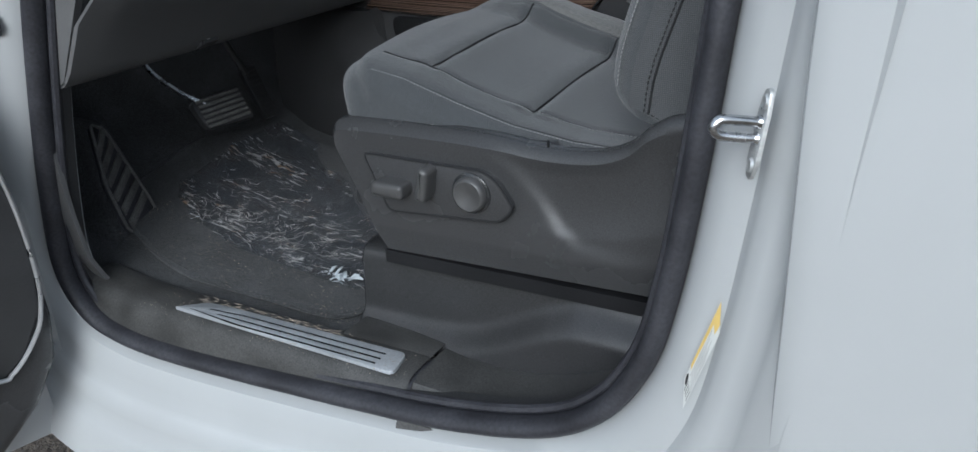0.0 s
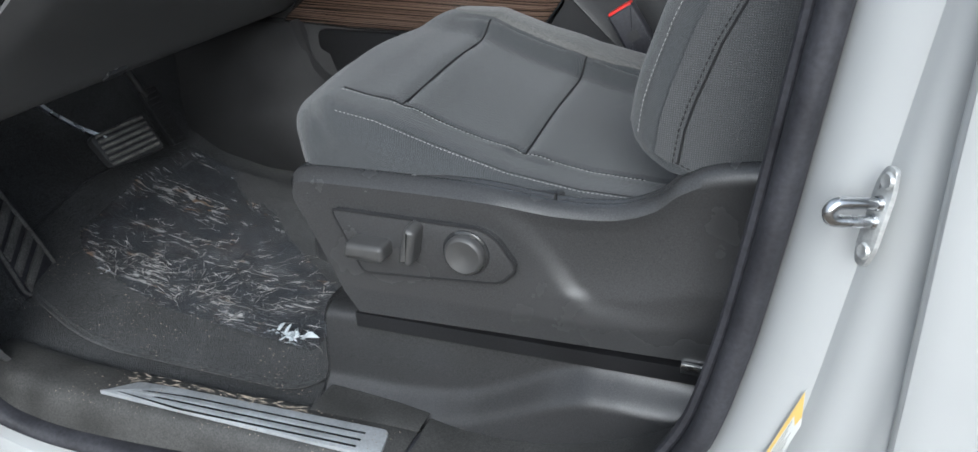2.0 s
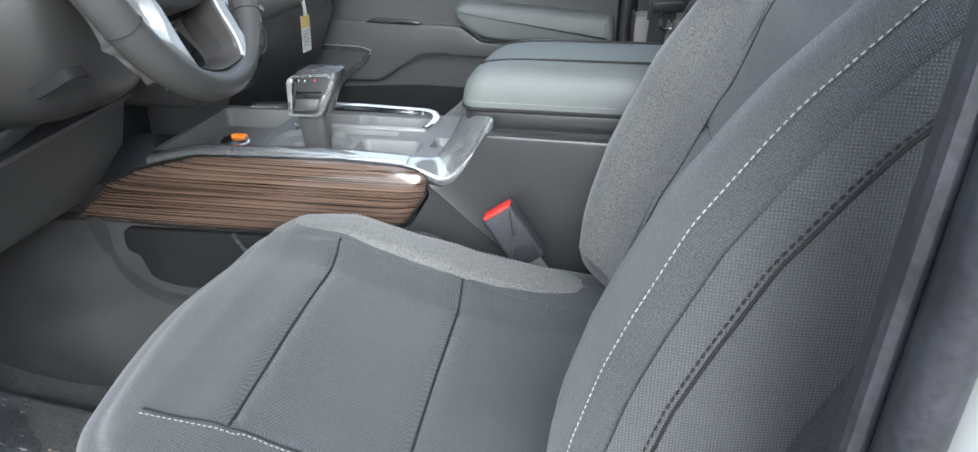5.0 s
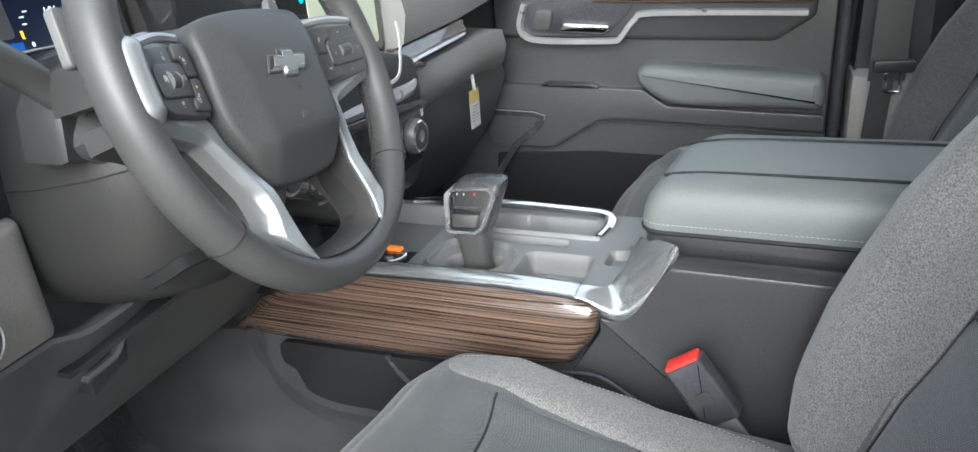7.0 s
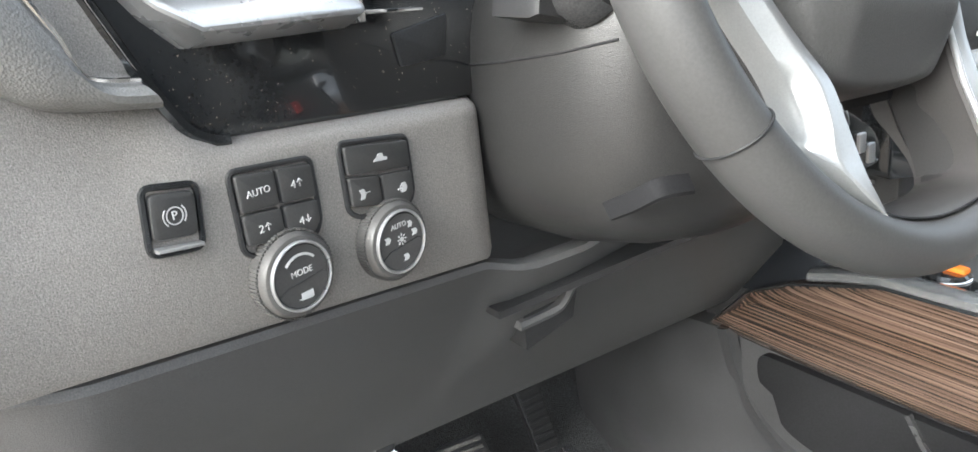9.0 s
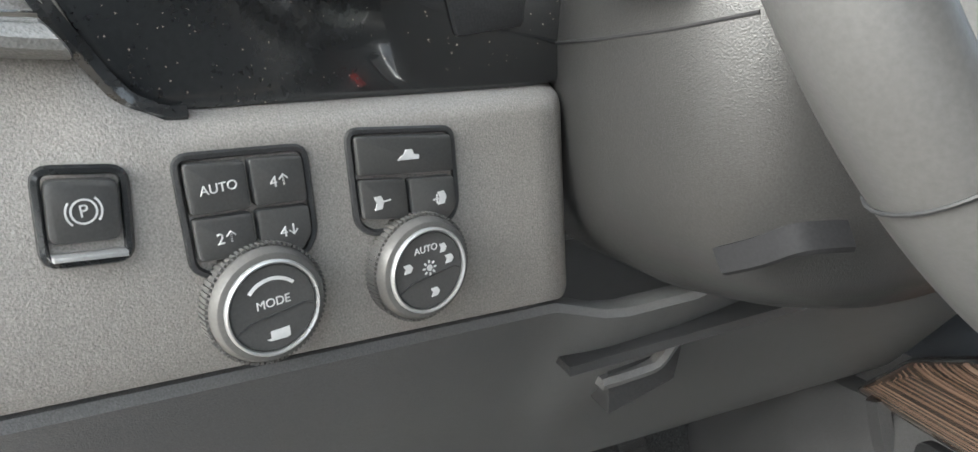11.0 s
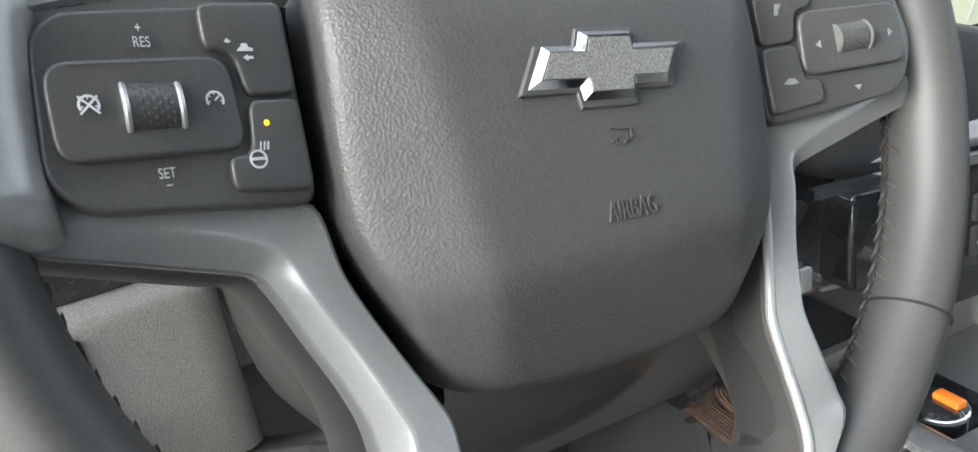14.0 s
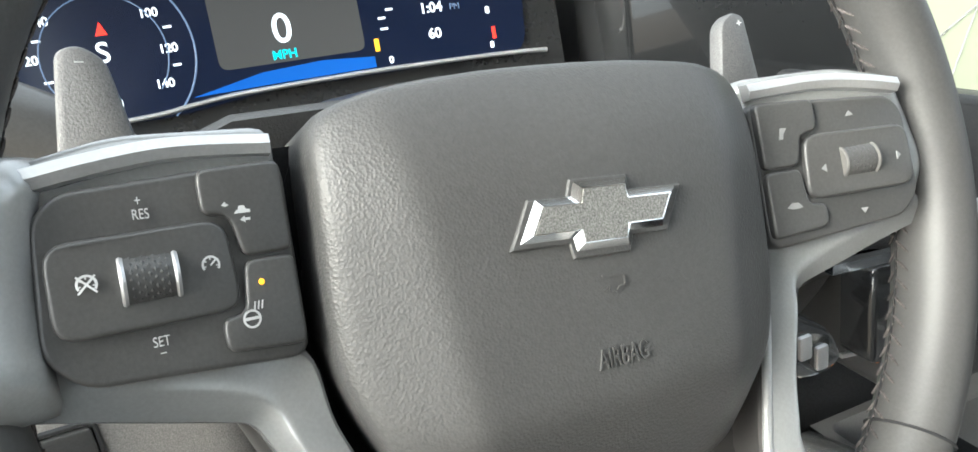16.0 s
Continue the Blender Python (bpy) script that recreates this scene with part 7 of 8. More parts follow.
def rounded(px, py, x0, x1, y0, y1, r):
    """Distance from a rounded rectangle, negative inside."""
    qx, qy = abs(px - (x0 + x1) / 2) - (x1 - x0) / 2 + r, abs(py - (y0 + y1) / 2) - (y1 - y0) / 2 + r
    return math.hypot(max(qx, 0), max(qy, 0)) + min(max(qx, qy), 0) - r


def ease(d, w):
    t = min(1, max(0, -d / w))
    return t * t * (3 - 2 * t)


CUPS = ((-0.135, 0.916), (-0.042, 0.912))


def deck_z(x, y):
    z = 1.0665
    z -= 0.030 * ease(rounded(x, y, -0.106, 0.000, 0.732, 0.824, 0.016), 0.012)
    z -= 0.003 * ease(rounded(x, y, -0.086, -0.018, 0.745, 0.808, 0.012), 0.003)
    z -= 0.020 * ease(rounded(x, y, -0.235, -0.052, 0.842, 0.868, 0.004), 0.004)
    z += 0.009 * ease(rounded(x, y, -0.246, -0.114, 0.726, 0.838, 0.040), 0.008) - 0.010 * ease(rounded(x, y, -0.240, -0.120, 0.731, 0.832, 0.036), 0.005)
    z -= 0.026 * ease(rounded(x, y, -0.214, -0.126, 0.747, 0.800, 0.026), 0.008)
    z -= 0.030 * ease(rounded(x, y, -0.235, -0.010, 0.886, 0.948, 0.028), 0.007)
    for cx, cy in CUPS:
        z -= 0.050 * ease(math.hypot(x - cx, y - cy) - 0.034, 0.006)
    z += 0.045 * ease(0.030 + 0.25 * max(0, y - 0.85) - x, 0.050) * min(1.0, max(0.0, (y - 0.775) / 0.045)) if x > 0.03 else 0
    z -= 0.034 * ease(rounded(x, y, -0.41, -0.268, 0.728, 0.955, 0.012), 0.006)
    z -= 0.014 * ease(rounded(x, y, 0.012, 0.050, 0.800, 0.850, 0.012), 0.006)
    return z


rows = [[(x, y, deck_z(x, y)) for y in np.linspace(0.716, 0.970, 112)] for x in np.linspace(-0.42, 0.098, 220)]
part("top_deck", sheet(rows), GREY_TRAY, console, "grey moulded deck with a tray and cup holders")
part("far_rail", sweep(curve([(-0.36, 0.962, 1.074), (-0.21, 0.960, 1.082), (-0.06, 0.954, 1.081), (-0.022, 0.950, 1.080), (-0.008, 0.938, 1.078), (-0.006, 0.910, 1.074), (-0.014, 0.885, 1.0695)], 5), [(-0.008, -0.006), (0.008, -0.006), (0.007, 0.001), (0.003, 0.003), (-0.003, 0.003), (-0.007, 0.001)], up=(0, 0, 1)), CHROME, console, "bright silver cup holder rail")
part("near_cup_rail", sweep([(-0.245, 0.8785, 1.0680), (-0.10, 0.8775, 1.0685), (-0.012, 0.8765, 1.0685)], [(-0.003, -0.003), (0.003, -0.003), (0.0025, 0.003), (-0.0025, 0.003)]), SATIN, console, "satin silver strip")
for cx, cy in CUPS:
    cup = part("cup_holder", turned([(0.0325, 1.0545), (0.0325, 1.053), (0.029, 1.020), (0.027, 1.013), (0.0, 1.013)], Matrix.Translation((cx, cy, -0.0165)), 32), PLASTIC_DARK, console)
# Near-black strip supplies the slot's shade, which its depth alone lacks
part("slot_liner", prism(box2(-0.231, -0.056, 0.846, 0.864), FLAT_XY, 1.044, 1.0495), NEAR_BLACK, console)
part("shift_slot", turned([(0.026, 1.0425), (0.022, 1.046), (0.019, 1.052), (0.0, 1.054)], Matrix.Translation((-0.168, 0.771, 0)) @ Matrix.Diagonal((1.25, 0.9, 1, 1)), 28), RUBBER, console)
part("phone_pad", prism(fillet(box2(-0.402, -0.283, 0.736, 0.844), 0.01), FLAT_XY, 1.028, 1.0350, 0.002), GLOSS, console)
part("mode_dial", turned([(0.022, 1.030), (0.022, 1.078), (0.019, 1.081), (0.0, 1.081)], Matrix.Translation((-0.295, 0.752, 0)), 24), GLOSS, console)
part("orange_cap", prism(fillet(box2(-0.302, -0.278, 0.752, 0.764), 0.003), FLAT_XY, 1.081, 1.086, 0.002), ORANGE, console, "small orange marked cap")
part("mode_ring", turned([(0.022, 1.072), (0.0235, 1.073), (0.0235, 1.076), (0.022, 1.077)], Matrix.Translation((-0.295, 0.752, 0)), 24), CHROME, console)

shifter = thing("gear_shifter", (-0.16, 0.768, 1.072), "black and silver gear lever with a squared head", "gear lever")


def block(levels, seg=5, r=0.012):
    """Rounded rectangles stacked: rows of (x0, x1, y0, y1, z, dz front to back)."""
    rings = []
    for x0, x1, y0, y1, z, dz in levels:
        rings.append([Vector((p.x, p.y, z + dz * ((p.x - x0) / (x1 - x0) - 0.5))) for p in fillet(box2(x0, x1, y0, y1), min(r, 0.4 * (x1 - x0)), seg)])
    return loft(rings)


part("stem", block([(-0.184, -0.140, 0.752, 0.786, 1.042, 0), (-0.182, -0.142, 0.753, 0.785, 1.075, 0), (-0.184, -0.140, 0.750, 0.787, 1.100, 0), (-0.186, -0.139, 0.747, 0.790, 1.116, 0.004), (-0.188, -0.138, 0.746, 0.792, 1.126, 0.006)]), BUTTON, shifter)
part("head", block([(-0.188, -0.139, 0.745, 0.793, 1.122, 0.0), (-0.191, -0.134, 0.743, 0.797, 1.132, 0.001), (-0.191, -0.124, 0.748, 0.800, 1.162, 0.002), (-0.189, -0.116, 0.754, 0.802, 1.184, 0.003), (-0.184, -0.115, 0.758, 0.800, 1.192, 0.003), (-0.176, -0.120, 0.763, 0.796, 1.1955, 0.002)]), PLASTIC, shifter)
SHF = frame3((-0.160, 0.7385, 1.125), (1, 0, 0), (0, 0.28, 1))
face = fillet([(-0.031, 0.003), (0.012, 0.004), (0.021, 0.012), (0.037, 0.058), (0.030, 0.066), (-0.024, 0.062), (-0.031, 0.052)], 0.007)
part("near_frame", sweep([SHF @ Vector((p.x, p.y, 0.0)) for p in face], [(-0.0028, -0.003), (0.0028, -0.003), (0.002, 0.003), (-0.002, 0.003)], up=(0, -1, 0.28), closed=True), CORNER, shifter, "bright silver frame")
part("near_inlay", prism([(p.x * 0.93, 0.034 + (p.y - 0.034) * 0.93) for p in face], SHF, -0.006, 0.0005, 0.001), GLOSS, shifter, "gloss black panel")
part("release_button", prism(fillet([(-0.023, 0.010), (0.012, 0.012), (0.017, 0.030), (-0.023, 0.028)], 0.003), SHF, 0.0003, 0.0030, 0.0012), BUTTON, shifter)
part("silver_line", prism([(-0.022, 0.036), (0.019, 0.038), (0.020, 0.041), (-0.022, 0.039)], SHF, 0.0004, 0.0012), CHROME, shifter)
part("front_band", sweep([Vector((-0.1905, y, z)) for y, z in [tuple(p) for p in fillet([(0.744, 1.128), (0.795, 1.128), (0.795, 1.180), (0.744, 1.180)], 0.010)]], [(-0.002, -0.003), (0.002, -0.003), (0.002, 0.003), (-0.002, 0.003)], up=(1, 0, 0), closed=True), SATIN, shifter, "silver surround")
part("red_mark", prism(box2(0.008, 0.0125, 0.056, 0.0585), SHF, 0.0005, 0.0010), SCREEN_RED, shifter)
for u in (-0.018, -0.008, 0.018):
    part("gear_mark", prism(box2(u, u + 0.0016, 0.055, 0.0575), SHF, 0.0005, 0.0010), INK, shifter, smooth=0)

arm = thing("armrest", (0.25, 0.85, 1.11), "padded dark vinyl console armrest lid with stitched seams", "armrest")
def arm_ring(k, z):
    o = fillet([(0.074, 0.745), (0.52, 0.735), (0.52, 0.985), (0.12, 0.985), (0.088, 0.93)], 0.035, 6)
    return [Vector((0.30 + (p.x - 0.30) * k, 0.86 + (p.y - 0.86) * k, z)) for p in o]
part("lower_shell", loft([arm_ring(0.93, 1.108), arm_ring(0.97, 1.115), arm_ring(0.985, 1.130), arm_ring(0.985, 1.149), arm_ring(0.97, 1.152)]), RISER, arm)
part("pad", loft([arm_ring(0.972, 1.149), arm_ring(1.0, 1.152), arm_ring(1.0, 1.160), arm_ring(0.995, 1.172), arm_ring(0.975, 1.186), arm_ring(0.93, 1.200), arm_ring(0.86, 1.209), arm_ring(0.7, 1.214), arm_ring(0.3, 1.217), arm_ring(0.02, 1.217)]), VINYL, arm)
part("groove", sweep([p for p in arm_ring(0.9965, 1.1500)], disc(0.0034, 6), closed=True), DARK_THREAD, arm)
part("stitching", dashes([p for p in arm_ring(1.0015, 1.161)], 0.0058, 0.004, 0.0006), THREAD, arm, "light grey stitching")
part("seam", tube(curve([(0.098, 0.80, 1.2062), (0.15, 0.795, 1.2138), (0.3, 0.792, 1.2160), (0.5, 0.79, 1.2160)], 6), 0.0022, 6), DARK_THREAD, arm)
part("seam", tube(curve([(0.110, 0.925, 1.2077), (0.17, 0.928, 1.2140), (0.3, 0.930, 1.2160), (0.5, 0.93, 1.2160)], 6), 0.0022, 6), DARK_THREAD, arm)
part("latch", prism(fillet(box2(0.058, 0.082, 0.80, 0.85), 0.005), FLAT_XY, 1.08, 1.105, 0.004), GREY_TRAY, console)

buckle = thing("seat_belt_buckle", (0.19, 0.645, 0.92), "black seat belt buckle with a red release button", "seat belt buckle")
BK = frame3((0.150, 0.640, 1.034), (0.80, 0.0, 0.55), (-0.42, 0.0, 0.91))
part("housing", prism(fillet(box2(-0.0245, 0.0245, -0.088, 0.0), 0.004, 3), BK, -0.014, 0.014, 0.005, 3, both=True), RUBBER, buckle)
part("release_button", prism(fillet(box2(-0.022, 0.022, -0.010, 0.004), 0.003, 3), BK, -0.0115, 0.0115, 0.003, 2, both=True), RED, buckle, "red release button")
part("stamp", prism(fillet(box2(-0.010, 0.010, -0.058, -0.040), 0.003), BK, 0.0137, 0.0146), PLASTIC_DARK, buckle)
part("strap", prism(box2(-0.016, 0.013, -0.16, -0.085), BK, -0.002, 0.002), material("steel_strap", (0.20, 0.20, 0.20), 0.45, 0.6, stain=(30, 0.3)), buckle, "grey metal strap")
wire = curve([(-0.01, 0.668, 0.972), (0.04, 0.662, 0.978), (0.09, 0.655, 0.955), (0.14, 0.650, 0.92)], 6)
whole("seat_cable", tube(wire, 0.0022, 8), RUBBER, "thin black cable beside the seat", "cable")

# ---- centre and passenger side of the dashboard ----
XC = -0.372
DASH_OLD = {ob.name for ob in dash.children_recursive}
CF = Matrix(((0, 0, 1, XC), (1, 0, 0, 0), (0, 1, 0, 0), (0, 0, 0, 1)))  # u across, v up, w to the rear
part("center_panel", prism(fillet([(0.79, 1.10), (1.02, 1.08), (1.06, 1.12), (1.075, 1.25), (1.06, 1.30), (0.72, 1.40), (0.72, 1.262), (0.79, 1.245)], 0.02), CF, -0.35, -0.012, 0.008), PLASTIC_DARK, dash)
part("climate_panel", prism(fillet([(0.745, 1.160), (0.955, 1.125), (1.03, 1.128), (1.052, 1.215), (1.03, 1.222), (0.745, 1.248)], 0.012), CF, -0.03, 0.002, 0.004), GLOSS, dash, "gloss black climate panel")
for cy, cz in ((0.99, 1.178),):
    kn = part("climate_knob", turned([(0.030, -0.002), (0.030, 0.012), (0.027, 0.018), (0.021, 0.020), (0.0, 0.019)], CF @ Matrix.Translation((cy, cz, 0.002)), 32), BUTTON, dash)
    part("knob_ring", turned([(0.0215, 0.0195), (0.0255, 0.0198), (0.0275, 0.0178), (0.0215, 0.0178)], CF @ Matrix.Translation((cy, cz, 0.002)), 32), CHROME, kn)
for i in range(5):
    for j in range(2):
        y = 0.885 + i * 0.0145
        part("climate_key", prism(fillet(box2(y, y + 0.0125, 1.150 + j * 0.034, 1.178 + j * 0.030), 0.002), CF, 0.001, 0.006, 0.001), BUTTON, dash)
        part("key_mark", prism(box2(y + 0.004, y + 0.009, 1.162 + j * 0.032, 1.165 + j * 0.032), CF, 0.006, 0.0064), INK, dash, smooth=0)
for z in (1.150, 1.175, 1.200):
    part("key_mark", prism(box2(1.032, 1.040, z, z + 0.012), CF, 0.002, 0.0026), INK, dash, smooth=0)
part("climate_trim", sweep([(XC + 0.004, y, z) for y, z in ((0.70, 1.262), (0.80, 1.252), (0.95, 1.236), (1.03, 1.229), (1.045, 1.222))], [(-0.004, -0.004), (0.004, -0.004), (0.004, 0.004), (-0.004, 0.004)], up=(1, 0, 0)), CHROME, dash)
band = curve([(-0.346, 0.69, 1.284), (-0.338, 0.80, 1.279), (-0.334, 0.90, 1.273), (-0.336, 0.955, 1.270), (-0.343, 0.982, 1.277), (-0.358, 1.000, 1.290), (-0.371, 1.040, 1.2945), (-0.373, 1.20, 1.2945), (-0.377, 1.27, 1.2935), (-0.388, 1.290, 1.294)], 6)
part("silver_sweep", sheet([[p + Vector((dx, 0, dz * h)) for dx, dz in ((-0.02, -0.9), (-0.004, -1.0), (0.0, -0.8), (0.004, 0.0), (0.001, 0.8), (-0.004, 1.0), (-0.03, 1.15))] for p, h in ((p, float(np.interp(p.y, [0.9, 0.96, 1.03, 1.29], [0.0115, 0.0115, 0.0055, 0.0045]))) for p in band)]), SATIN, dash, "satin silver sweep across the dash")
part("wood_ledge", sheet([[(XC + 0.016, y, z) for y, z in ((0.62, 1.332), (0.80, 1.314), (0.96, 1.297), (1.058, 1.286))], [(XC - 0.02, y, z) for y, z in ((0.62, 1.345), (0.80, 1.327), (0.96, 1.312), (1.058, 1.302))]], (-0.01, 0, -0.01)), WOOD, dash, "wood veneer strip")
for i, y in enumerate((0.865, 0.898, 0.931)):
    part("toggle_key", prism(fillet(box2(y, y + 0.028, 1.298, 1.318), 0.003), CF, -0.01, 0.012, 0.003), SATIN, dash, "silver toggle key")
for i, y in enumerate((0.757, 0.787, 0.817, 0.847)):
    part("rocker_key", prism(fillet(box2(y, y + 0.026, 1.212 - 0.004 * i, 1.232 - 0.004 * i), 0.003), CF, 0.0, 0.011, 0.004), GREY_TRAY, dash, "grey rocker key")
    part("small_key", prism(fillet(box2(y, y + 0.026, 1.180 - 0.004 * i, 1.198 - 0.004 * i), 0.003), CF, 0.0, 0.005, 0.002), BUTTON, dash)
part("key_line", sweep([(XC + 0.004, y, z) for y, z in ((0.70, 1.172), (0.80, 1.158), (0.88, 1.146))], box2(-0.0018, 0.0018, -0.0018, 0.0018), up=(1, 0, 0)), SATIN, dash)
part("infotainment_back", prism(fillet([(0.545, 1.335), (0.99, 1.318), (1.005, 1.335), (1.005, 1.58), (0.545, 1.58)], 0.01), CF, -0.10, -0.030, 0.004), GLOSS, dash, "gloss black screen surround")
part("map_screen", prism(fillet([(0.80, 1.350), (0.985, 1.342), (0.985, 1.57), (0.80, 1.57)], 0.006), CF, -0.031, -0.0285), SCREEN_MAP, dash, "lit map screen")
for (a, b) in (((0.82, 1.40), (0.97, 1.47)), ((0.84, 1.36), (0.93, 1.56)), ((0.90, 1.35), (0.98, 1.52))):
    part("map_road", tube([CF @ Vector((*a, -0.0284)), CF @ Vector((*b, -0.0284))], 0.0008, 6), SATIN, dash)
for z in (1.40, 1.44, 1.48):
    part("screen_icon", turned([(0.0, 0.0004), (0.005, 0.0004), (0.005, 0.0), (0.0, 0.0)], CF @ Matrix.Translation((0.788, z, -0.029)), 14), SCREEN_CYAN, dash)
part("screen_bar", tube([CF @ Vector((0.775, 1.36, -0.027)), CF @ Vector((0.775, 1.57, -0.027))], 0.001, 6), SATIN, dash)
part("mount_bracket", sweep(curve([(XC + 0.040, 0.924, 1.384), (XC + 0.042, 0.925, 1.365), (XC + 0.042, 0.922, 1.335), (XC + 0.042, 0.910, 1.306), (XC + 0.042, 0.880, 1.300), (XC + 0.036, 0.845, 1.305)], 5), [(-0.0026, -0.0012), (0.0026, -0.0012), (0.0026, 0.0012), (-0.0026, 0.0012)], up=(1, 0, 0)), PAPER, dash, "white cable loop")
# Scaled about a camera eye point, so outlines from there stay put
toward_eye = Matrix.Translation((0.354, -0.208, 1.604)) @ Matrix.Scale(0.94, 4) @ Matrix.Translation((-0.354, 0.208, -1.604))
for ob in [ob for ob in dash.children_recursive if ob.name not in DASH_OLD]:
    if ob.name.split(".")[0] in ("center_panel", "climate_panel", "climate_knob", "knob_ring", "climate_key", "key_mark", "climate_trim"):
        ob.data.transform(toward_eye)  # the lower stack stands out from the dash
# passenger side: soft band, silver and wood strip, glove box
part("passenger_band", loft([[(-0.40 + dx, y, z + dz) for dx, dz in ((0.0, -0.075), (0.024, -0.055), (0.032, -0.02), (0.024, 0.012), (-0.10, 0.02), (-0.10, -0.075))] for y, z in ((0.985, 1.268), (1.06, 1.268), (1.20, 1.266), (1.34, 1.264), (1.42, 1.26), (1.47, 1.25))]), SOFT, dash, "soft dark passenger dash band")
part("passenger_wood", sheet([[(-0.378, y, z) for y, z in ((1.00, 1.299), (1.14, 1.301), (1.285, 1.299))], [(-0.390, y, z) for y, z in ((1.00, 1.324), (1.14, 1.323), (1.295, 1.318))]], (-0.01, 0, 0)), WOOD, dash, "wood veneer strip")
part("passenger_top", loft([[(-0.40 + dx, y, z + dz) for dx, dz in ((0.0, 0.0), (0.030, 0.012), (0.040, 0.06), (0.010, 0.20), (-0.20, 0.24), (-0.20, 0.0))] for y, z in ((1.01, 1.318), (1.25, 1.318), (1.40, 1.325), (1.50, 1.335))]), SOFT, dash)
part("glove_box", loft([[(-0.405 + dx, y, z) for dx, z in ((0.0, 1.19), (0.008, 1.15), (-0.03, 1.05), (-0.12, 0.92), (-0.20, 0.90), (-0.20, 1.19))] for y in (1.005, 1.03, 1.45, 1.52)]), DOOR, dash, "dark glove box lid")
part("side_vent", prism(fillet(box2(1.46, 1.53, 1.35, 1.50), 0.01), CF, -0.03, 0.012, 0.004), SATIN, dash)

tag = thing("hang_tag", (-0.383, 1.30, 1.10), "yellow and white paper tag hanging from a clear strap", "tag")
TG = Matrix(((0, 0, 1, -0.383), (1, 0.04, 0, 1.303), (-0.06, 1, 0, 1.158), (0, 0, 0, 1)))
part("card", prism(box2(-0.024, 0.024, -0.062, 0.016), TG, 0.0, 0.0008), PAPER, tag)
part("yellow_head", prism(box2(-0.024, 0.024, -0.010, 0.016), TG, 0.0008, 0.0012), YELLOW, tag)
part("strap", sweep(curve([TG @ Vector((0.002, 0.016, 0.001)), TG @ Vector((-0.008, 0.035, 0.004)), TG @ Vector((-0.010, 0.060, 0.0)), TG @ Vector((-0.016, 0.072, -0.010))], 5), disc(0.0040, 8), up=(1, 0, 0)), PAPER, tag, "whitish plastic strap")
for i in range(6):
    part("print_bar", prism(box2(-0.018, 0.016 - 0.005 * (i % 3), -0.018 - i * 0.006, -0.0168 - i * 0.006), TG, 0.0008, 0.0011), BLACK_INK, tag, smooth=0)

# ---- passenger door ----
pd = thing("passenger_door", (-0.1, 1.6, 0.60), "closed passenger door with dark trim, armrest and silver handle bezel", "door")
PY = 1.58


def pdoor(name, outline, proud, mat, lab="", bevel=0.004, depth=0.05, r=0.01, parent=None):
    return part(name, prism(fillet(outline, r, 4), FLAT_XZ, -PY - depth, -PY + proud, bevel, 3), mat, parent or pd, lab)


pdoor("panel", [(-0.62, 0.62), (0.285, 0.62), (0.290, 1.15), (0.300, 1.42), (-0.62, 1.42)], 0.0, DOOR, "grained dark door panel")
pdoor("upper_bolster", [(-0.44, 1.225), (0.18, 1.212), (0.255, 1.262), (0.262, 1.42), (-0.44, 1.42)], 0.022, DOOR, "soft upper door trim", 0.014)
pdoor("mid_panel", [(-0.50, 1.120), (-0.090, 1.108), (-0.040, 1.072), (0.285, 1.060), (0.287, 1.022), (-0.16, 1.040), (-0.20, 1.034), (-0.30, 0.965), (-0.46, 0.965)], 0.018, DOOR, "", 0.004)
pdoor("armrest_pad", [(-0.100, 1.158), (-0.078, 1.172), (0.280, 1.150), (0.284, 1.078), (-0.012, 1.082), (-0.06, 1.098), (-0.098, 1.130)], 0.055, VINYL, "padded vinyl door armrest", 0.020, r=0.02)
pdoor("window_switch", [(-0.315, 1.122), (-0.20, 1.119), (-0.185, 1.110), (-0.33, 1.114)], 0.024, GLOSS, "", 0.002)
# Flat panel; its near-black colour replaces the shade inside an open pocket
pdoor("map_pocket", [(-0.455, 0.94), (-0.20, 0.955), (0.10, 0.948), (0.12, 0.64), (-0.48, 0.64)], 0.002, NEAR_BLACK, "lower pocket, a flat near-black panel for its shade", 0.002)
part("pocket_trim", sweep([FLAT_XZ @ Vector((x, z, -PY + 0.02)) for x, z in ((-0.50, 1.052), (-0.345, 1.047), (-0.325, 1.038), (-0.335, 1.022), (-0.40, 0.965), (-0.452, 0.885), (-0.47, 0.70))], [(-0.009, -0.006), (0.009, -0.006), (0.007, 0.004), (-0.007, 0.004)], up=(0, -1, 0)), PLASTIC, pd)
part("pocket_accent", sweep([FLAT_XZ @ Vector((x, z, -PY + 0.026)) for x, z in ((-0.50, 1.058), (-0.345, 1.053), (-0.318, 1.044), (-0.322, 1.034))], box2(-0.0012, 0.0012, -0.0012, 0.0012), up=(0, -1, 0)), SATIN, pd)
bz = curve([(-0.352, 1.30, 0), (-0.365, 1.255, 0), (-0.350, 1.228, 0), (-0.30, 1.219, 0), (-0.16, 1.218, 0), (-0.135, 1.226, 0), (-0.105, 1.262, 0), (-0.06, 1.276, 0), (0.24, 1.272, 0)], 6)
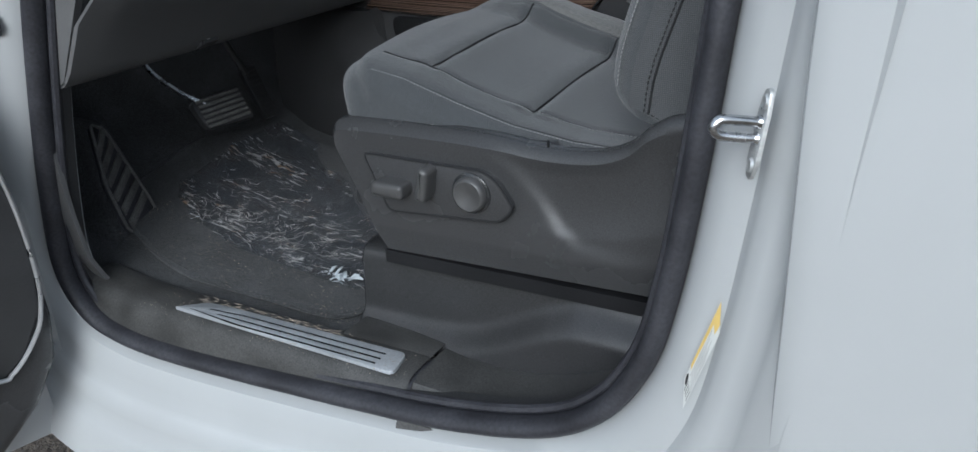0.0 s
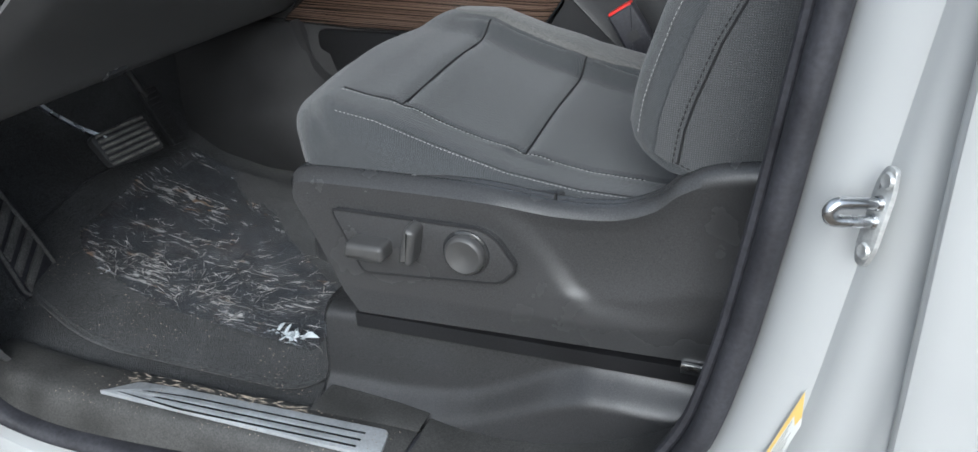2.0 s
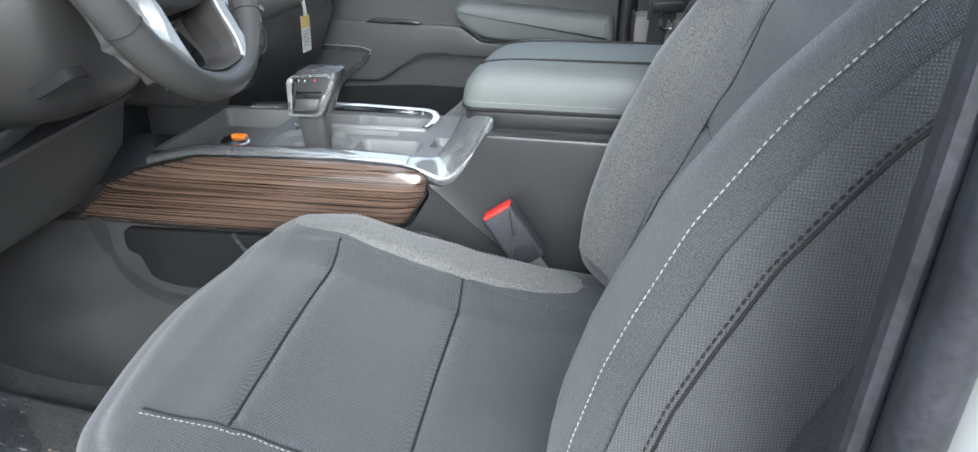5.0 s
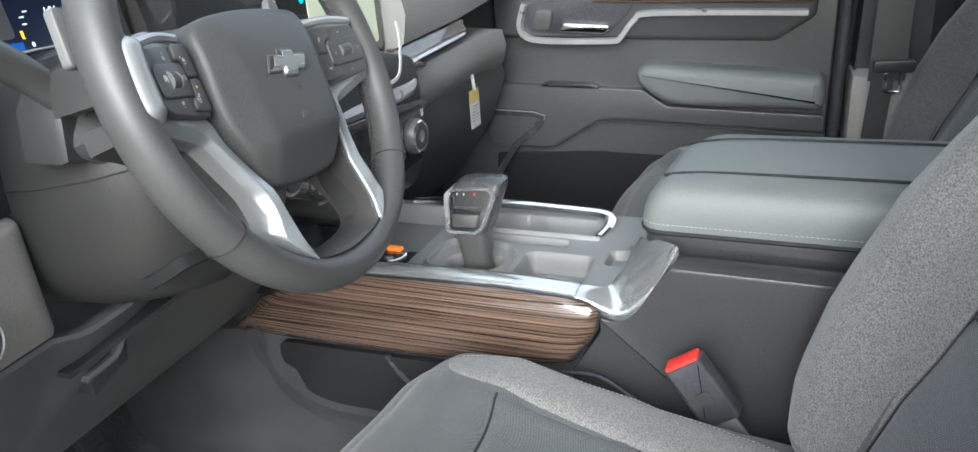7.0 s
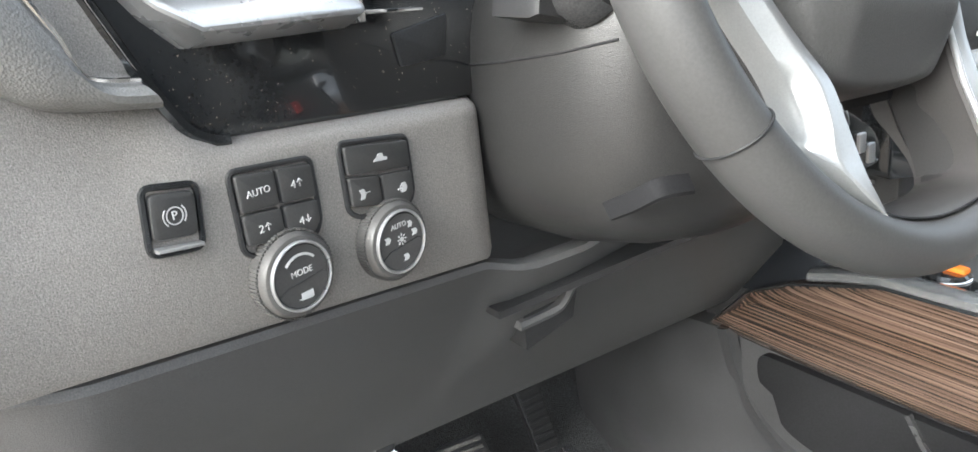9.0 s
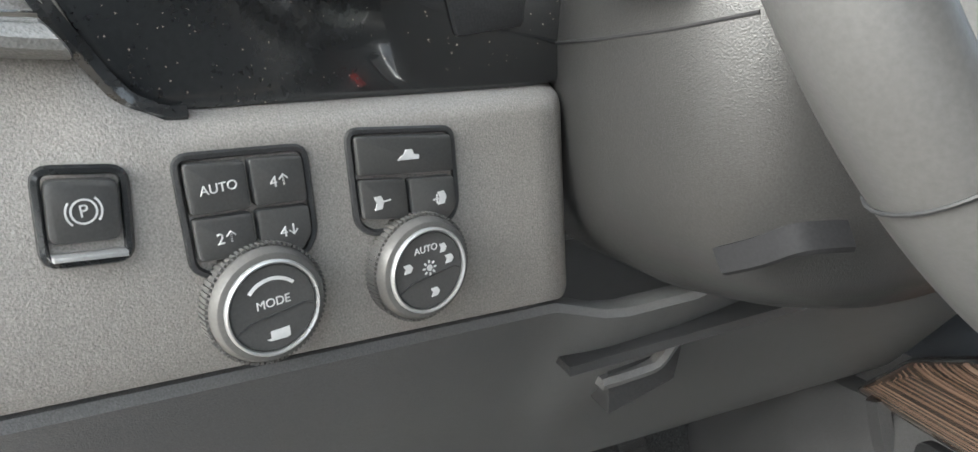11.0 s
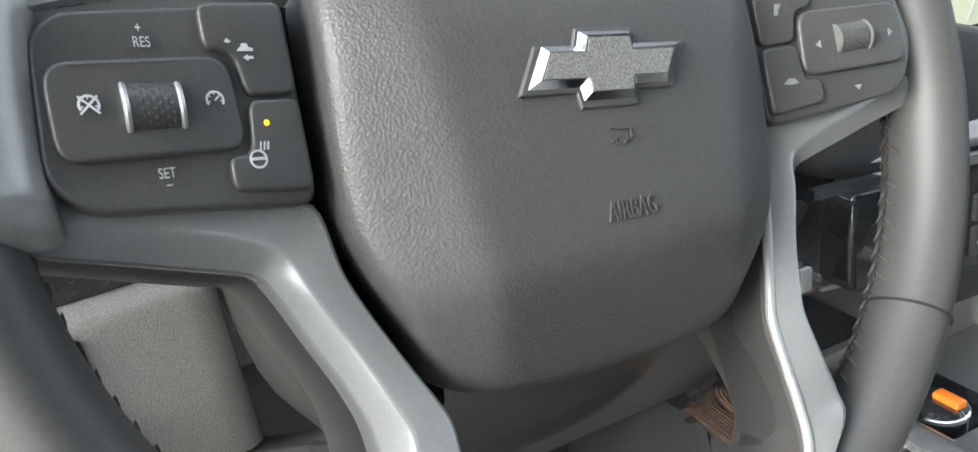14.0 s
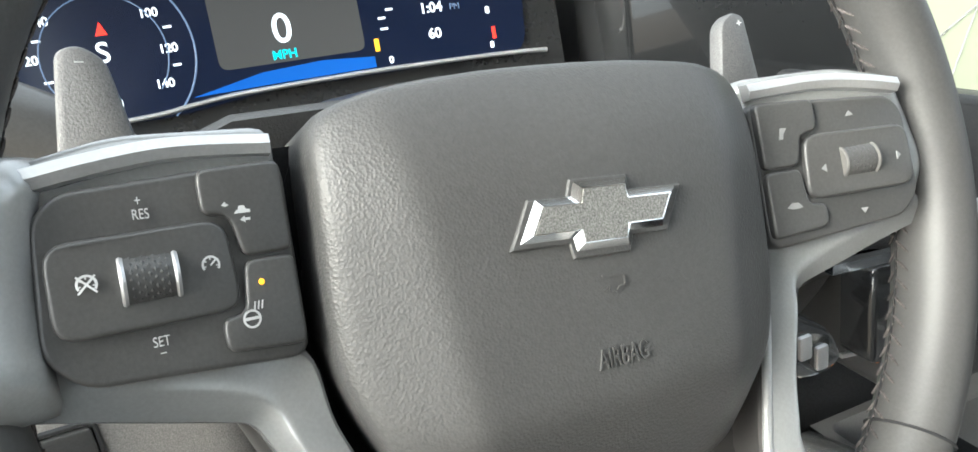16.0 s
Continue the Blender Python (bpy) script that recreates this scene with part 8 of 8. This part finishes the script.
part("handle_bezel", sweep([FLAT_XZ @ Vector((p.x, p.y, -PY + 0.030)) for p in bz], [(-0.007, -0.006), (0.007, -0.006), (0.005, 0.006), (-0.005, 0.006)], up=(0, -1, 0)), SATIN, pd, "satin silver handle bezel")
# Raised panel, dark in colour to stand for the recess's shade
pdoor("handle_recess", [(-0.35, 1.30), (-0.345, 1.236), (-0.17, 1.228), (-0.12, 1.275), (-0.10, 1.31)], 0.024, RUBBER, "", 0.002)
pdoor("door_handle", [(-0.272, 1.240), (-0.165, 1.236), (-0.155, 1.254), (-0.265, 1.260)], 0.040, CHROME, "bright silver door handle", 0.005, 0.0)
pdoor("lock_switch", [(-0.335, 1.245), (-0.295, 1.242), (-0.285, 1.285), (-0.325, 1.288)], 0.032, BUTTON, "", 0.003, 0.0)
pdoor("door_wood", [(-0.20, 1.300), (0.25, 1.290), (0.25, 1.312), (-0.18, 1.318)], 0.030, WOOD, "wood veneer strip", 0.003, 0.0)
part("lower_line", sweep([FLAT_XZ @ Vector((x, z, -PY + 0.0195)) for x, z in ((-0.30, 0.975), (-0.22, 1.022), (-0.19, 1.034), (0.0, 1.029), (0.285, 1.016))], box2(-0.0016, 0.0016, -0.001, 0.001), up=(0, -1, 0)), RUBBER, pd)
part("door_seal", tube([(0.298, PY - 0.01, 0.62), (0.302, PY - 0.012, 1.0), (0.312, PY - 0.01, 1.42)], 0.012, 10), RUBBER, pd, "black rubber door seal")

pillar = thing("b_pillar_trim", (0.40, 1.6, 0.60), "grey plastic centre pillar cover by the passenger seat", "pillar trim")
part("lower_cover", loft([[(x0, 1.62, z), (x0 + 0.010, y, z), (x0 + 0.03, y - 0.008, z), (0.52, y, z), (0.56, 1.62, z)] for z, x0, y in ((0.62, 0.315, 1.53), (0.95, 0.318, 1.53), (1.135, 0.320, 1.53), (1.150, 0.322, 1.535), (1.158, 0.33, 1.55))]), DASH, pillar)
part("upper_cover", loft([[(x0, 1.62, z), (x0 + 0.008, 1.565, z), (0.46, 1.56, z), (0.50, 1.62, z)] for z, x0 in ((1.15, 0.325), (1.30, 0.33), (1.75, 0.36))]), PLASTIC_DARK, pillar)
belt = thing("seat_belt", (0.40, 1.52, 1.1), "dark seat belt webbing with a steel latch tongue", "seat belt")
part("webbing", sheet([[(0.375 - 0.02 * t, 1.515 - 0.02 * t, 1.75 - t * 0.60), (0.425 - 0.005 * t, 1.525 - 0.02 * t, 1.75 - t * 0.60)] for t in np.linspace(0, 1, 10)], (0.001, 0.002, 0)), BUTTON, belt)
part("webbing_low", sheet([[(0.362 - 0.03 * t, 1.49, 1.17 - t * 0.45), (0.402 - 0.03 * t, 1.50, 1.17 - t * 0.45)] for t in np.linspace(0, 1, 8)], (0.001, 0.002, 0)), BUTTON, belt)
BT = frame3((0.398, 1.485, 1.160), (1, 0.1, 0), (0.1, 0, 1))
part("tongue_grip", prism(fillet(box2(-0.036, 0.036, 0.010, 0.034), 0.008), BT, -0.004, 0.007, 0.003), PLASTIC_DARK, belt)
part("tongue", sweep([BT @ Vector((u, v, 0.002)) for u, v in [tuple(p) for p in fillet([(-0.013, -0.026), (0.013, -0.026), (0.013, 0.012), (-0.013, 0.012)], 0.005)]], disc(0.0032, 8), up=(0, 1, 0), closed=True), STEEL, belt, "steel latch tongue")

ps = build_seat("passenger_seat", 1.305, "dark grey cloth front passenger seat")
ps.location.x += 0.12
ps.location.z -= 0.04
